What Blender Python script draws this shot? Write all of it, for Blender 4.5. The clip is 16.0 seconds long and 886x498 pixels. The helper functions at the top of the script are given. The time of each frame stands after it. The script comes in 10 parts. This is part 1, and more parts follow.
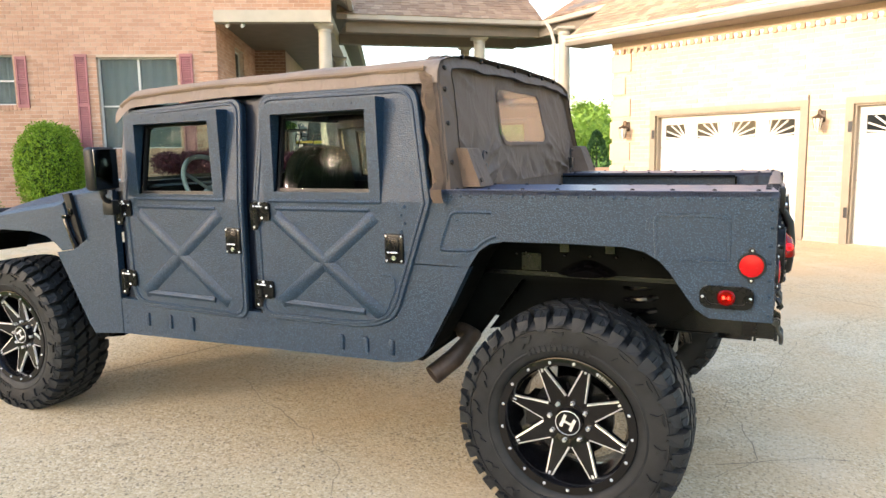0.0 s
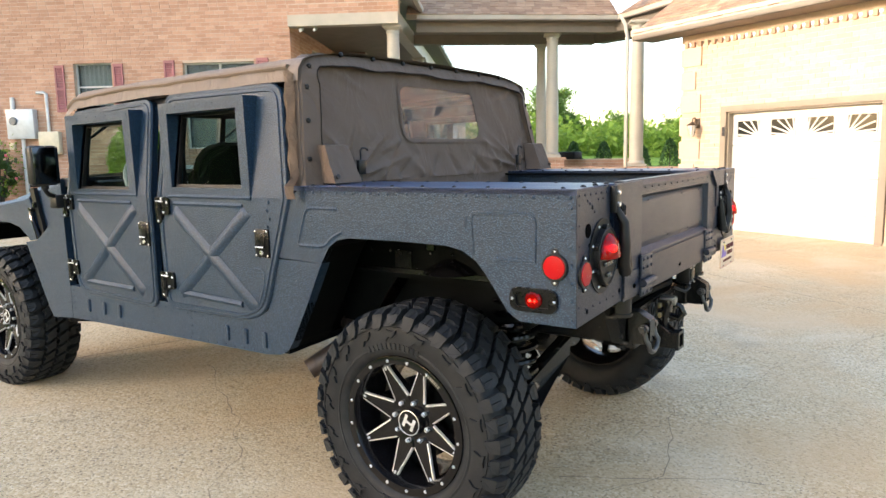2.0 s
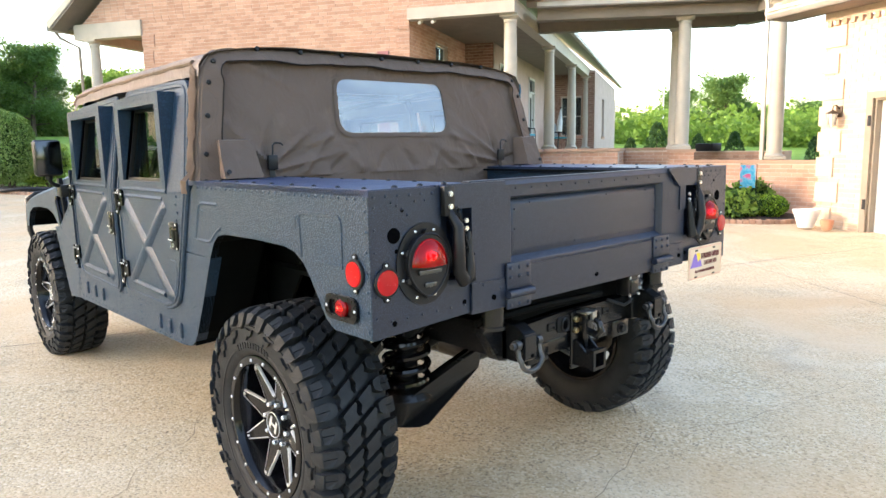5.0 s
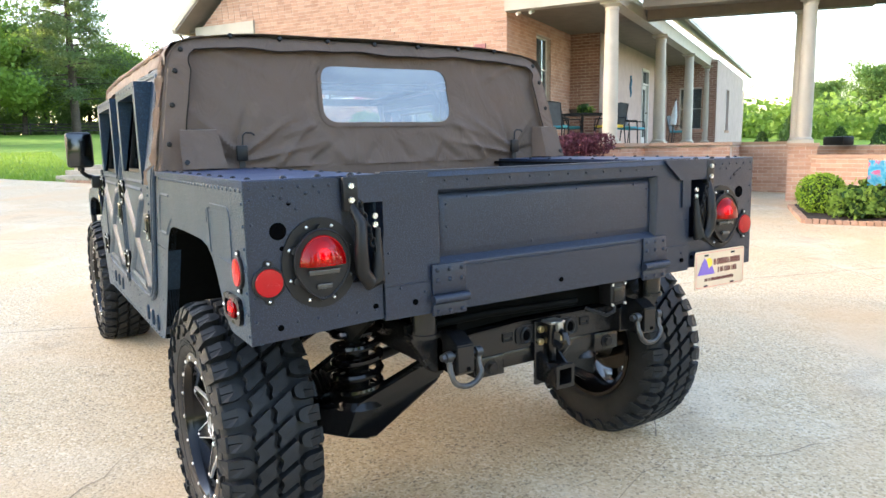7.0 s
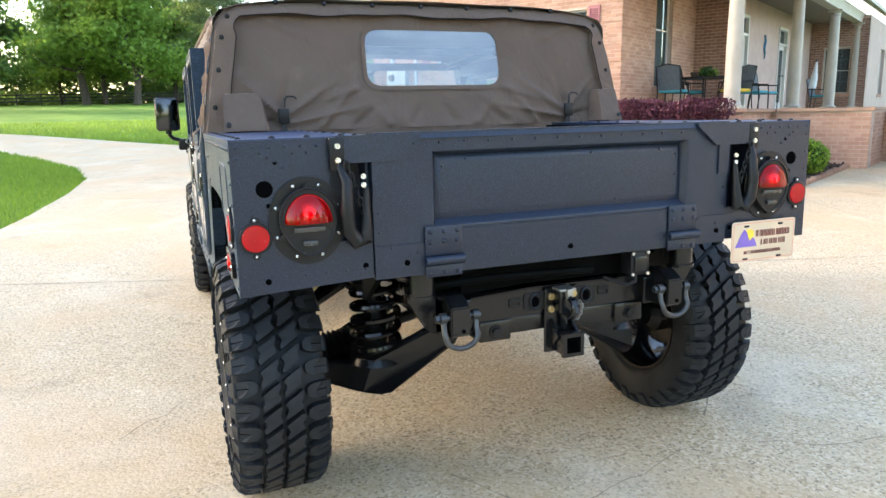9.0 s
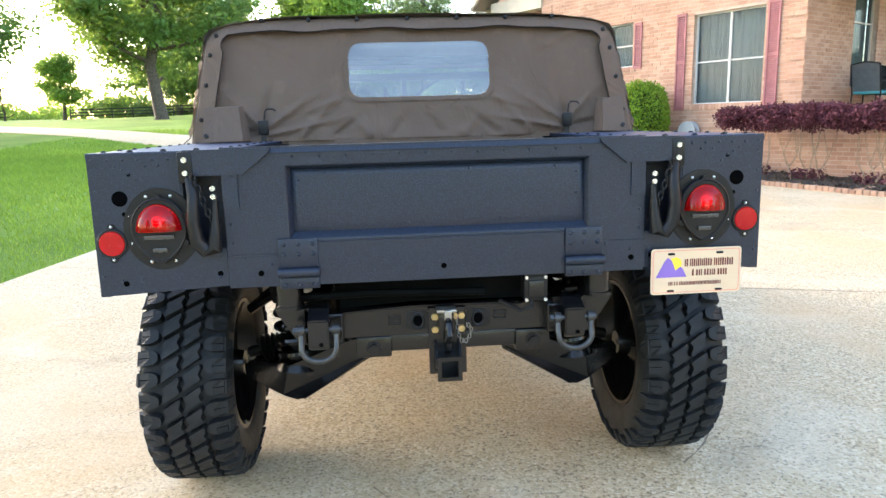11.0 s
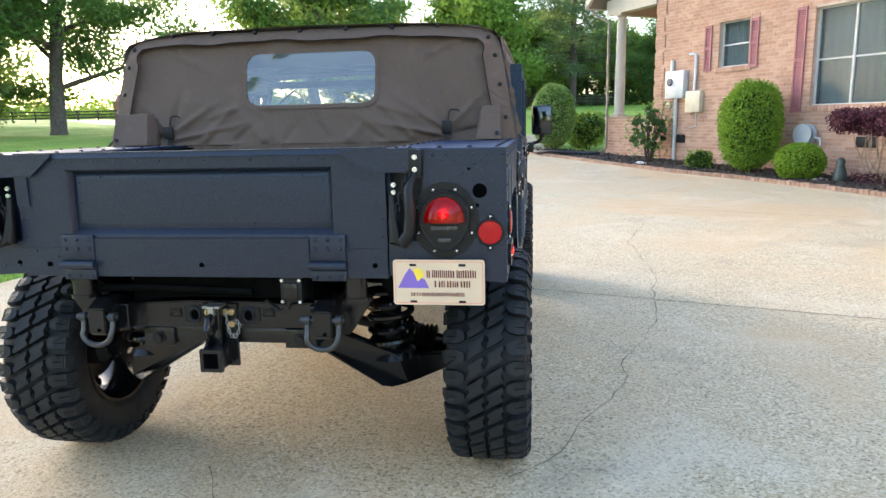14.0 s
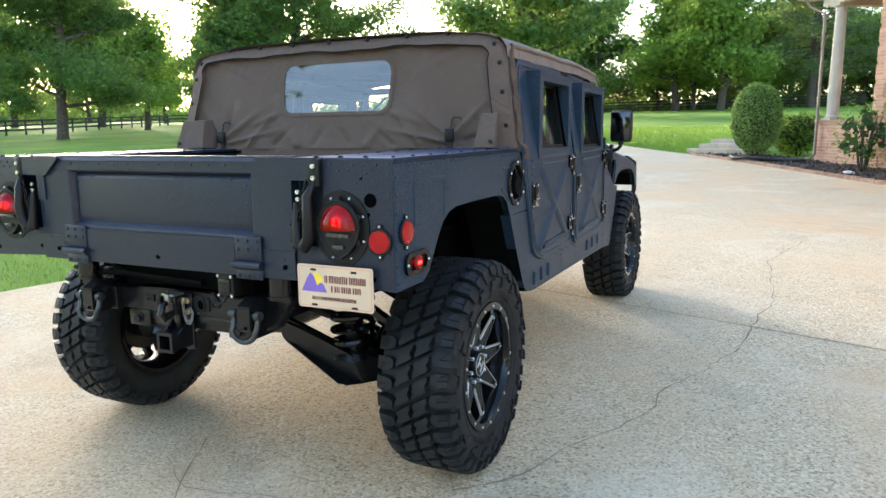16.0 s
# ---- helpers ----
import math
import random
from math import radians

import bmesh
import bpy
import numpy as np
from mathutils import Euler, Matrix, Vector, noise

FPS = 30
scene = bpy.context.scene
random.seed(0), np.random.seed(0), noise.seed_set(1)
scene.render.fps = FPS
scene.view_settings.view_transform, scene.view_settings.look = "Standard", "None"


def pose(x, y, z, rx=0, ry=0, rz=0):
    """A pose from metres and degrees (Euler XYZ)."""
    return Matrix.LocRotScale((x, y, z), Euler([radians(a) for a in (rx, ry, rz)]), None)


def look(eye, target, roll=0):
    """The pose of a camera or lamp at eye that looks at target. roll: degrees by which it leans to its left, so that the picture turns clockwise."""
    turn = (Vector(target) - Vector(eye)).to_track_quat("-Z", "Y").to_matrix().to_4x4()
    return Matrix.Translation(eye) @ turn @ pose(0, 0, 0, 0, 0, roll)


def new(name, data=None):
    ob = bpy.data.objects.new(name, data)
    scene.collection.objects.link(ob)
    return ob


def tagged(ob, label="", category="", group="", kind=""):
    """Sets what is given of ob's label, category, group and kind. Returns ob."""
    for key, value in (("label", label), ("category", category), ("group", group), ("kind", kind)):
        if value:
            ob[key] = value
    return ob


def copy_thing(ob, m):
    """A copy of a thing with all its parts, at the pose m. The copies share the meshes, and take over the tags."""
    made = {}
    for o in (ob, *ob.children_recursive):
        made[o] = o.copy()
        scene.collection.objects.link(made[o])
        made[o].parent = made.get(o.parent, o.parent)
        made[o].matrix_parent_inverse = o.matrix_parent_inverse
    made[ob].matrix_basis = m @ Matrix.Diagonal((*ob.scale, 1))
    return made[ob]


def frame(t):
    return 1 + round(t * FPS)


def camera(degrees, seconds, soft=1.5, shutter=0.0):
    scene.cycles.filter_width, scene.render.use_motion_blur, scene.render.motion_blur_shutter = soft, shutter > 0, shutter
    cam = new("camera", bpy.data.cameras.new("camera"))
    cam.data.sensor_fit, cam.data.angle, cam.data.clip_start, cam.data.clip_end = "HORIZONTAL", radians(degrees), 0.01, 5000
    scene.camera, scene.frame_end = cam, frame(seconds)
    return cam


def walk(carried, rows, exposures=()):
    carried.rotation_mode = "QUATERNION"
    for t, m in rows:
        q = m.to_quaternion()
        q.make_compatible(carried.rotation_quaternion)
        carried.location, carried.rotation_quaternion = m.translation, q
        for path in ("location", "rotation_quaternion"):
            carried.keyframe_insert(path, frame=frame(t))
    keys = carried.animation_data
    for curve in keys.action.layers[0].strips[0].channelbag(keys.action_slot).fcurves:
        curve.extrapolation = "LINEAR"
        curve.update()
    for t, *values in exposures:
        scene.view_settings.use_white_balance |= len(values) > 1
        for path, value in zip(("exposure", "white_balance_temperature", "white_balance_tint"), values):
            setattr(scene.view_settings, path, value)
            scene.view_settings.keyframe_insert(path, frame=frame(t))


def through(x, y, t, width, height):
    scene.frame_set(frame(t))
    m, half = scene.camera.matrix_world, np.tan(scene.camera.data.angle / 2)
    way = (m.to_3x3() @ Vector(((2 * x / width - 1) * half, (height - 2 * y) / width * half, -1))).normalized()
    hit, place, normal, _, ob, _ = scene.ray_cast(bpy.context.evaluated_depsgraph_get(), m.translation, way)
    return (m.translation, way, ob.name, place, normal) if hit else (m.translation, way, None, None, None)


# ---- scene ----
cam = camera(64.9, 16.0)
METRES, EYE, TILT, LEAN, TURN = 7.04, 1.471, 0.0, 0.0, -64.4
ROWS = [
    (0.0, 0.0, 0.0, 0.0, -0.12, -7.51, 0.9),
    (0.5, 0.0365, 0.0064, -0.0012, 1.0, -7.59, 0.59),
    (1.0, 0.0738, 0.0105, -0.0007, 2.31, -7.66, 0.81),
    (1.5, 0.1163, 0.0034, -0.0009, 5.68, -7.51, 0.94),
    (2.0, 0.1491, 0.0126, -0.0039, 9.15, -7.42, 0.96),
    (2.5, 0.1798, 0.0249, -0.0036, 12.89, -7.41, 1.03),
    (3.0, 0.214, 0.0267, -0.0029, 16.04, -7.46, 1.05),
    (3.5, 0.2381, 0.0274, -0.0005, 19.07, -7.7, 1.07),
    (4.0, 0.2587, 0.0446, -0.0026, 20.46, -7.75, 0.88),
    (6.5, 0.343, 0.1293, -0.0039, 29.1, -8.1, 0.9),
    (7.0, 0.3604, 0.1502, -0.0078, 32.68, -8.2, 0.84),
    (7.5, 0.3844, 0.1546, -0.0071, 36.11, -9.11, 1.02),
    (8.0, 0.3991, 0.1536, -0.0083, 38.65, -9.68, 0.92),
    (8.5, 0.4029, 0.1597, -0.0083, 40.58, -10.38, 0.87),
    (9.0, 0.4056, 0.1841, -0.011, 42.91, -10.7, 0.87),
    (9.5, 0.4154, 0.2242, -0.0109, 46.26, -10.6, 0.91),
    (12.0, 0.5374, 0.3449, -0.0078, 64.29, -10.04, 0.74),
    (12.5, 0.5448, 0.3678, -0.008, 64.49, -10.09, 0.65),
    (13.0, 0.5451, 0.4067, -0.0072, 65.53, -10.25, 0.6),
    (13.5, 0.5627, 0.4414, -0.0078, 67.24, -10.2, 0.65),
    (14.0, 0.5867, 0.4749, -0.0054, 71.97, -10.05, 0.62),
    (14.5, 0.5886, 0.5152, -0.0059, 77.64, -10.09, 0.32),
    (15.0, 0.5982, 0.555, -0.003, 82.19, -9.96, 0.48),
    (15.5, 0.6137, 0.5899, -0.0004, 86.56, -9.85, 0.53),
    (16.0, 0.6122, 0.6227, -0.0018, 89.57, -9.84, 0.24),
]
EXPO = [(0.0, 2.72, 6900, 17), (1.5, 2.55, 6800, 17), (6.5, 3.07, 6550, 18), (9.0, 3.02, 6450, 17), (9.6, 3.06, 6450, 17), (12.0, 3.2, 6500, 16), (12.6, 2.95, 6300, 16), (16.0, 2.7, 6250, 14)]
walk(cam, [(t, pose(-3.645, -0.713, EYE, TILT, LEAN, TURN) @ pose(METRES * x, METRES * y, METRES * z, 90 + pitch, roll, yaw)) for t, x, y, z, yaw, pitch, roll in ROWS],
     exposures=EXPO)

# ---- sky and sun ----
SUN_AZ, SUN_EL = -53.5, 11.0          # degrees clockwise from +y, and above the horizon
world = bpy.data.worlds.new("sky")
scene.world = world
world.use_nodes = True
wn = world.node_tree.nodes
wn.clear()
sky = wn.new("ShaderNodeTexSky")
sky.sky_type, sky.sun_disc = "NISHITA", False
sky.sun_elevation, sky.sun_rotation = radians(SUN_EL), radians(SUN_AZ)
sky.air_density, sky.dust_density, sky.ozone_density = 1.0, 1.5, 1.0
bg = wn.new("ShaderNodeBackground")
bg.inputs["Strength"].default_value = 0.15
wout = wn.new("ShaderNodeOutputWorld")
world.node_tree.links.new(sky.outputs[0], bg.inputs["Color"])
world.node_tree.links.new(bg.outputs[0], wout.inputs["Surface"])
sun_data = bpy.data.lights.new("sun", "SUN")
sun_data.energy, sun_data.angle, sun_data.color = 1.7, radians(8.0), (1.0, 0.88, 0.71)
sun = new("sun", sun_data)
sdir = Vector((math.sin(radians(SUN_AZ)), math.cos(radians(SUN_AZ)), math.tan(radians(SUN_EL))))
sun.matrix_world = look(sdir * 60, (0, 0, 0))

# ---- materials ----
class Nodes:
    """A short way to build a material's tree."""

    def __init__(self, name):
        self.m = bpy.data.materials.new(name)
        self.m.use_nodes = True
        self.t = self.m.node_tree
        self.t.nodes.clear()
        self.out = self.t.nodes.new("ShaderNodeOutputMaterial")
        self.pos = self.add("ShaderNodeNewGeometry")
        self.tc = self.add("ShaderNodeTexCoord")

    def add(self, kind, **ins):
        n = self.t.nodes.new(kind)
        for k, v in ins.items():
            self.put(n, k.replace("_", " "), v)
        return n

    def put(self, n, key, v):
        sock = n.inputs[key]
        if isinstance(v, bpy.types.NodeSocket):
            self.t.links.new(v, sock)
        else:
            if sock.type == "RGBA" and len(v) == 3:
                v = (*v, 1)
            sock.default_value = v

    def coords(self, local):
        return self.tc.outputs["Object"] if local else self.pos.outputs["Position"]

    def noise(self, scale, detail=3.0, local=False, rough=0.55, warp=0.0, stretch=None):
        c = self.coords(local)
        if stretch:
            mp = self.add("ShaderNodeMapping", Vector=c)
            mp.inputs["Scale"].default_value = stretch
            c = mp.outputs[0]
        n = self.add("ShaderNodeTexNoise", Vector=c, Scale=scale, Detail=detail, Roughness=rough, Distortion=warp)
        return n.outputs["Fac"]

    def voro(self, scale, local=False, feature="F1"):
        n = self.add("ShaderNodeTexVoronoi", Vector=self.coords(local), Scale=scale)
        n.feature = feature
        return n

    def ramp(self, fac, stops):
        r = self.add("ShaderNodeValToRGB", Fac=fac)
        el = r.color_ramp.elements
        while len(el) < len(stops):
            el.new(0.5)
        for e, (p, c) in zip(el, stops):
            e.position, e.color = p, (*(c if len(c) == 3 else c[:3]), 1)
        return r.outputs[0]

    def mix(self, fac, a, b, mode="MIX"):
        n = self.t.nodes.new("ShaderNodeMix")
        n.data_type, n.blend_type = "RGBA", mode
        for key, v in ((0, fac), (6, a), (7, b)):
            if isinstance(v, bpy.types.NodeSocket):
                self.t.links.new(v, n.inputs[key])
            else:
                n.inputs[key].default_value = (*v, 1) if key else v
        return n.outputs[2]

    def math(self, op, a, b=0.0):
        n = self.t.nodes.new("ShaderNodeMath")
        n.operation = op
        for k, v in ((0, a), (1, b)):
            if isinstance(v, bpy.types.NodeSocket):
                self.t.links.new(v, n.inputs[k])
            else:
                n.inputs[k].default_value = v
        return n.outputs[0]

    def bump(self, height, strength, dist=0.01, normal=None):
        b = self.add("ShaderNodeBump", Height=height, Strength=strength, Distance=dist)
        if normal:
            self.put(b, "Normal", normal)
        return b.outputs[0]

    def surface(self, color, rough=0.6, metal=0.0, normal=None, spec=0.5, coat=0.0, **more):
        p = self.add("ShaderNodeBsdfPrincipled", Base_Color=color, Roughness=rough, Metallic=metal)
        self.put(p, "Specular IOR Level", spec)
        if coat:
            self.put(p, "Coat Weight", coat)
            self.put(p, "Coat Roughness", 0.08)
        if normal:
            self.put(p, "Normal", normal)
        for k, v in more.items():
            self.put(p, k.replace("_", " "), v)
        self.t.links.new(p.outputs[0], self.out.inputs[0])
        return self.m


def plain(name, c, rough=0.5, metal=0.0, vary=0.12, scale=6.0, bump=0.0, bscale=120.0, spec=0.5, coat=0.0, local=False, rand=0.0):
    """Paint, plastic or metal with stains at one scale and grain at another."""
    k = Nodes(name)
    dark, light = tuple(v * (1 - vary) for v in c), tuple(min(1, v * (1 + vary)) for v in c)
    col = k.ramp(k.noise(scale, 4, local), [(0.3, dark), (0.7, light)])
    grain = k.noise(bscale, 2, local)
    if rand:
        oi = k.add("ShaderNodeObjectInfo")
        col = k.mix(rand, col, k.ramp(oi.outputs["Random"], [(0, tuple(v * 0.6 for v in c)), (1, tuple(min(1, v * 1.4) for v in c))]))
    r = k.math("ADD", k.math("MULTIPLY", k.noise(scale * 2.3, 3, local), 0.18), rough - 0.09)
    nor = k.bump(grain, bump, 0.002) if bump else None
    return k.surface(col, r, metal, nor, spec, coat)


def leafy(name, c1, c2, c3, through=0.35):
    k = Nodes(name)
    col = k.ramp(k.pos.outputs["Random Per Island"], [(0.0, c1), (0.55, c2), (1.0, c3)])
    col = k.mix(0.35, col, k.ramp(k.noise(0.35, 2), [(0.3, c1), (0.7, c3)]))
    d = k.add("ShaderNodeBsdfPrincipled", Base_Color=col, Roughness=0.6)
    k.put(d, "Specular IOR Level", 0.25)
    tr = k.add("ShaderNodeBsdfTranslucent", Color=k.mix(0.5, col, (0.25, 0.33, 0.03)))
    mx = k.add("ShaderNodeMixShader", Fac=through)
    k.t.links.new(d.outputs[0], mx.inputs[1])
    k.t.links.new(tr.outputs[0], mx.inputs[2])
    k.t.links.new(mx.outputs[0], k.out.inputs[0])
    return k.m


def glassy(name, tint, gloss=0.05, haze=0.0, hazec=(0.3, 0.3, 0.32), rough=0.02, wave=(1.7, 0.03)):
    """A thin pane: tinted see-through, with a mirror's share by Fresnel."""
    k = Nodes(name)
    tr = k.add("ShaderNodeBsdfTransparent", Color=tint)
    body = tr.outputs[0]
    if haze:
        df = k.add("ShaderNodeBsdfDiffuse", Color=hazec)
        hz = k.add("ShaderNodeMixShader", Fac=haze)
        k.t.links.new(body, hz.inputs[1])
        k.t.links.new(df.outputs[0], hz.inputs[2])
        body = hz.outputs[0]
    gl = k.add("ShaderNodeBsdfGlossy", Roughness=rough)
    wav = k.bump(k.noise(wave[0], 1), wave[1], 0.05)
    k.put(gl, "Normal", wav)
    lw = k.add("ShaderNodeLayerWeight", Blend=0.5)
    share = k.math("MULTIPLY", k.math("POWER", lw.outputs["Facing"], 4.0), 0.38)
    mx = k.add("ShaderNodeMixShader", Fac=k.math("ADD", share, gloss))
    k.t.links.new(body, mx.inputs[1])
    k.t.links.new(gl.outputs[0], mx.inputs[2])
    k.t.links.new(mx.outputs[0], k.out.inputs[0])
    return k.m


def liner_paint(name, c, scale, depth, spec, rough):
    """Sprayed bed-liner coat: dark paint with a pebbled skin."""
    k = Nodes(name)
    v = k.voro(scale)
    peb = k.ramp(v.outputs["Distance"], [(0.0, (1, 1, 1)), (0.25, (0.8, 0.8, 0.8)), (0.6, (0, 0, 0))])
    h = k.math("ADD", k.math("MULTIPLY", peb, 0.8), k.math("MULTIPLY", k.noise(scale * 0.6, 2), 0.5))
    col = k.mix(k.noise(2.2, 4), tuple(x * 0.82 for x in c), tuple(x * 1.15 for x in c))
    # Pebble tops mixed paler in the base colour, standing in for their glints.
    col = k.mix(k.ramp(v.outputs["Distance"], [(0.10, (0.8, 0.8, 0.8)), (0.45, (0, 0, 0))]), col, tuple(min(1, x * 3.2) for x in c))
    r = k.math("ADD", k.math("MULTIPLY", k.noise(5, 3), 0.14), rough)
    return k.surface(col, r, 0.0, k.bump(h, 0.8, depth), spec)


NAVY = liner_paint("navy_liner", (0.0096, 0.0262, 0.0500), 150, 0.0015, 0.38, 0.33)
# Deck navy made lighter and bluer: the sky's reflection put into its colour.
NAVY_DECK = plain("navy_sky_sheen", (0.024, 0.042, 0.098), 0.36, 0, 0.15, 5, 0.25, 200, 0.45)
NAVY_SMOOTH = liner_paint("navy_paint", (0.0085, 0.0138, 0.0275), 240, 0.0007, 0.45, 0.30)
BLACK = plain("black_plastic", (0.008, 0.008, 0.009), 0.42, 0, 0.3, 9, 0.15, 300, 0.3)
HARDWARE = plain("black_hardware", (0.005, 0.005, 0.006), 0.28, 0, 0.3, 9, 0.1, 200, 0.2)
BLACK_GLOSS = plain("black_gloss", (0.004, 0.004, 0.005), 0.16, 0, 0.3, 5, 0, 60, 0.35, 0.0, True)
UNDER = plain("undercoat_black", (0.0055, 0.0058, 0.0066), 0.24, 0, 0.4, 7, 0.35, 90, 0.45)
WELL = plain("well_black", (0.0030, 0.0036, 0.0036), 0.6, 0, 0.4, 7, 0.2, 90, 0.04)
DULL_STEEL = plain("dull_steel", (0.32, 0.31, 0.29), 0.35, 0.8, 0.2, 30)
STEEL = plain("bright_steel", (0.72, 0.72, 0.70), 0.28, 0.8, 0.15, 30)
MILLED = plain("milled_aluminium", (0.80, 0.80, 0.80), 0.32, 0.75, 0.1, 40, 0.1, 300, local=True)
RED_LENS = plain("red_lens", (0.42, 0.003, 0.007), 0.25, 0, 0.1, 20, 0, 60, 0.35)
AMBER = plain("amber_lens", (0.75, 0.22, 0.02), 0.2, 0, 0.1, 20)
DARKGLASS = plain("mirror_glass", (0.07, 0.074, 0.08), 0.10, 1.0, 0.05, 3)
WIN_GLASS = glassy("cab_glass", (0.80, 0.86, 0.83), 0.0012)
VINYL = glassy("vinyl_window", (0.66, 0.69, 0.72), 0.15, 0.20, (0.30, 0.33, 0.37), 0.06, (7.0, 0.11))
SHACKLE_GREY = plain("shackle_grey", (0.06, 0.062, 0.064), 0.32, 0.6, 0.3, 30, 0.2, 200)
HOUSE_GLASS = glassy("house_glass", (0.66, 0.71, 0.72), 0.008, 0.18, (0.20, 0.25, 0.27))
# Near-black for uncut discs that stand in for the shade inside holes.
HOLE = plain("hole_black", (0.0015, 0.0015, 0.0018), 0.95, 0, 0.1, 9, 0, 60, 0.02)
LAMP_GLASS = glassy("lamp_glass", (0.55, 0.004, 0.004), 0.03, 0.62, (0.27, 0.002, 0.003), 0.05)
RUST = plain("exhaust_steel", (0.13, 0.095, 0.075), 0.5, 0.6, 0.35, 14, 0.2, 150)


def lamp_red(name, power):
    k = Nodes(name)
    return k.surface((0.42, 0.006, 0.008), 0.10, Emission_Color=(1.0, 0.03, 0.015), Emission_Strength=power)


RED_BULB = lamp_red("red_bulb", 3.0)


def tyre_rubber():
    k = Nodes("tyre_rubber")
    col = k.ramp(k.noise(14, 4, True), [(0.3, (0.0095, 0.0105, 0.0122)), (0.75, (0.022, 0.0245, 0.0275))])
    return k.surface(col, k.math("ADD", k.math("MULTIPLY", k.noise(22, 3, True), 0.25), 0.42), 0, k.bump(k.noise(160, 3, True), 0.25, 0.003), 0.22)


RUBBER = tyre_rubber()


def canvas_cloth(name, c1, c2, c3):
    k = Nodes(name)
    c = k.mix(k.noise(3.0, 4), c1, c2)
    c = k.mix(k.ramp(k.noise(9.0, 4), [(0.58, (0, 0, 0)), (0.8, (0.5, 0.5, 0.5))]), c, c3)
    w = k.noise(420, 1)
    folds = k.noise(6.0, 5, warp=2.2, stretch=(1.0, 1.0, 0.7))
    nor = k.bump(w, 0.25, 0.001, k.bump(folds, 0.5, 0.03))
    return k.surface(c, 0.72, 0, nor, 0.25, Sheen_Weight=0.04)


CANVAS = canvas_cloth("brown_canvas", (0.104, 0.071, 0.053), (0.146, 0.104, 0.080), (0.185, 0.128, 0.096))
SEATGREEN = canvas_cloth("seat_canvas", (0.005, 0.009, 0.003), (0.007, 0.012, 0.004), (0.009, 0.015, 0.005))
FLAP_LINE = plain("flap_shadow", (0.022, 0.016, 0.013), 0.8, 0, 0.2, 20, 0.3, 200, 0.2)
# Tan copy of the canvas: sunlight on the sides put into its colour.
CANVAS_TAN = canvas_cloth("lit_tan_canvas", (0.165, 0.115, 0.083), (0.21, 0.15, 0.11), (0.25, 0.185, 0.14))


def concrete():
    """Exposed-aggregate drive: small stones, worn patches and stains."""
    k = Nodes("aggregate_concrete")
    v = k.voro(70)
    stone = k.ramp(v.outputs["Color"], [(0.0, (0.30, 0.205, 0.10)), (0.3, (0.52, 0.40, 0.235)), (0.65, (0.64, 0.525, 0.345)), (1.0, (0.82, 0.73, 0.54))])
    paste = k.mix(k.noise(0.55, 5), (0.51, 0.395, 0.24), (0.66, 0.55, 0.375))
    c = k.mix(k.ramp(k.noise(1.4, 5), [(0.35, (0.45, 0.45, 0.45)), (0.7, (0.9, 0.9, 0.9))]), paste, stone)
    pits = k.ramp(k.noise(62, 3), [(0.57, (0, 0, 0)), (0.64, (0.85, 0.85, 0.85))])
    c = k.mix(pits, c, (0.17, 0.13, 0.09))
    grit = k.ramp(k.noise(88, 2, warp=0.4), [(0.62, (0, 0, 0)), (0.70, (0.6, 0.6, 0.6))])
    c = k.mix(grit, c, (0.86, 0.79, 0.63))
    c = k.mix(k.ramp(k.noise(7.5, 5), [(0.35, (0.13, 0.13, 0.13)), (0.6, (0, 0, 0))]), c, (0.30, 0.24, 0.165))
    rust = k.ramp(k.noise(0.42, 4, warp=1.0), [(0.44, (0, 0, 0)), (0.66, (0.7, 0.7, 0.7))])
    c = k.mix(rust, c, (0.60, 0.41, 0.225))
    pale = k.ramp(k.noise(0.9, 6, warp=0.8), [(0.52, (0, 0, 0)), (0.68, (0.3, 0.3, 0.3))])
    c = k.mix(pale, c, (0.74, 0.66, 0.51))
    oil = k.ramp(k.noise(1.1, 6), [(0.60, (0, 0, 0)), (0.78, (0.45, 0.45, 0.45))])
    c = k.mix(oil, c, (0.19, 0.16, 0.13))
    h = k.math("SUBTRACT", 1.0, v.outputs["Distance"])
    return k.surface(c, 0.78, 0, k.bump(h, 0.5, 0.004), 0.25)


CONCRETE = concrete()
CRACK = plain("crack_dirt", (0.25, 0.195, 0.135), 0.95, 0, 0.3, 20, 0.3, 200)


def brickwork(name, a, b, c):
    k = Nodes(name)
    oi = k.add("ShaderNodeObjectInfo")
    rnd = k.math("FRACT", k.math("ADD", oi.outputs["Random"], k.pos.outputs["Random Per Island"]))
    col = k.ramp(rnd, [(0.0, a), (0.5, b), (1.0, c)])
    col = k.mix(0.3, col, k.ramp(k.noise(1.3, 4), [(0.3, a), (0.7, c)]))
    col = k.mix(k.ramp(k.noise(55, 3), [(0.5, (0, 0, 0)), (0.8, (0.4, 0.4, 0.4))]), col, tuple(x * 0.6 for x in a))
    return k.surface(col, 0.85, 0, k.bump(k.noise(120, 3), 0.3, 0.003), 0.3)


BRICK = brickwork("salmon_brick", (0.40, 0.22, 0.15), (0.50, 0.295, 0.205), (0.60, 0.38, 0.275))
# House brick lightened: the sun on the garage is put into these colours.
BRICK_PALE = brickwork("sunlit_brick", (0.47, 0.335, 0.23), (0.54, 0.395, 0.28), (0.61, 0.465, 0.345))
# Dark set: porch shade put into the brick colour; gate pillars use it too.
BRICK_DARK = brickwork("dark_brick", (0.22, 0.12, 0.085), (0.29, 0.165, 0.115), (0.35, 0.21, 0.15))
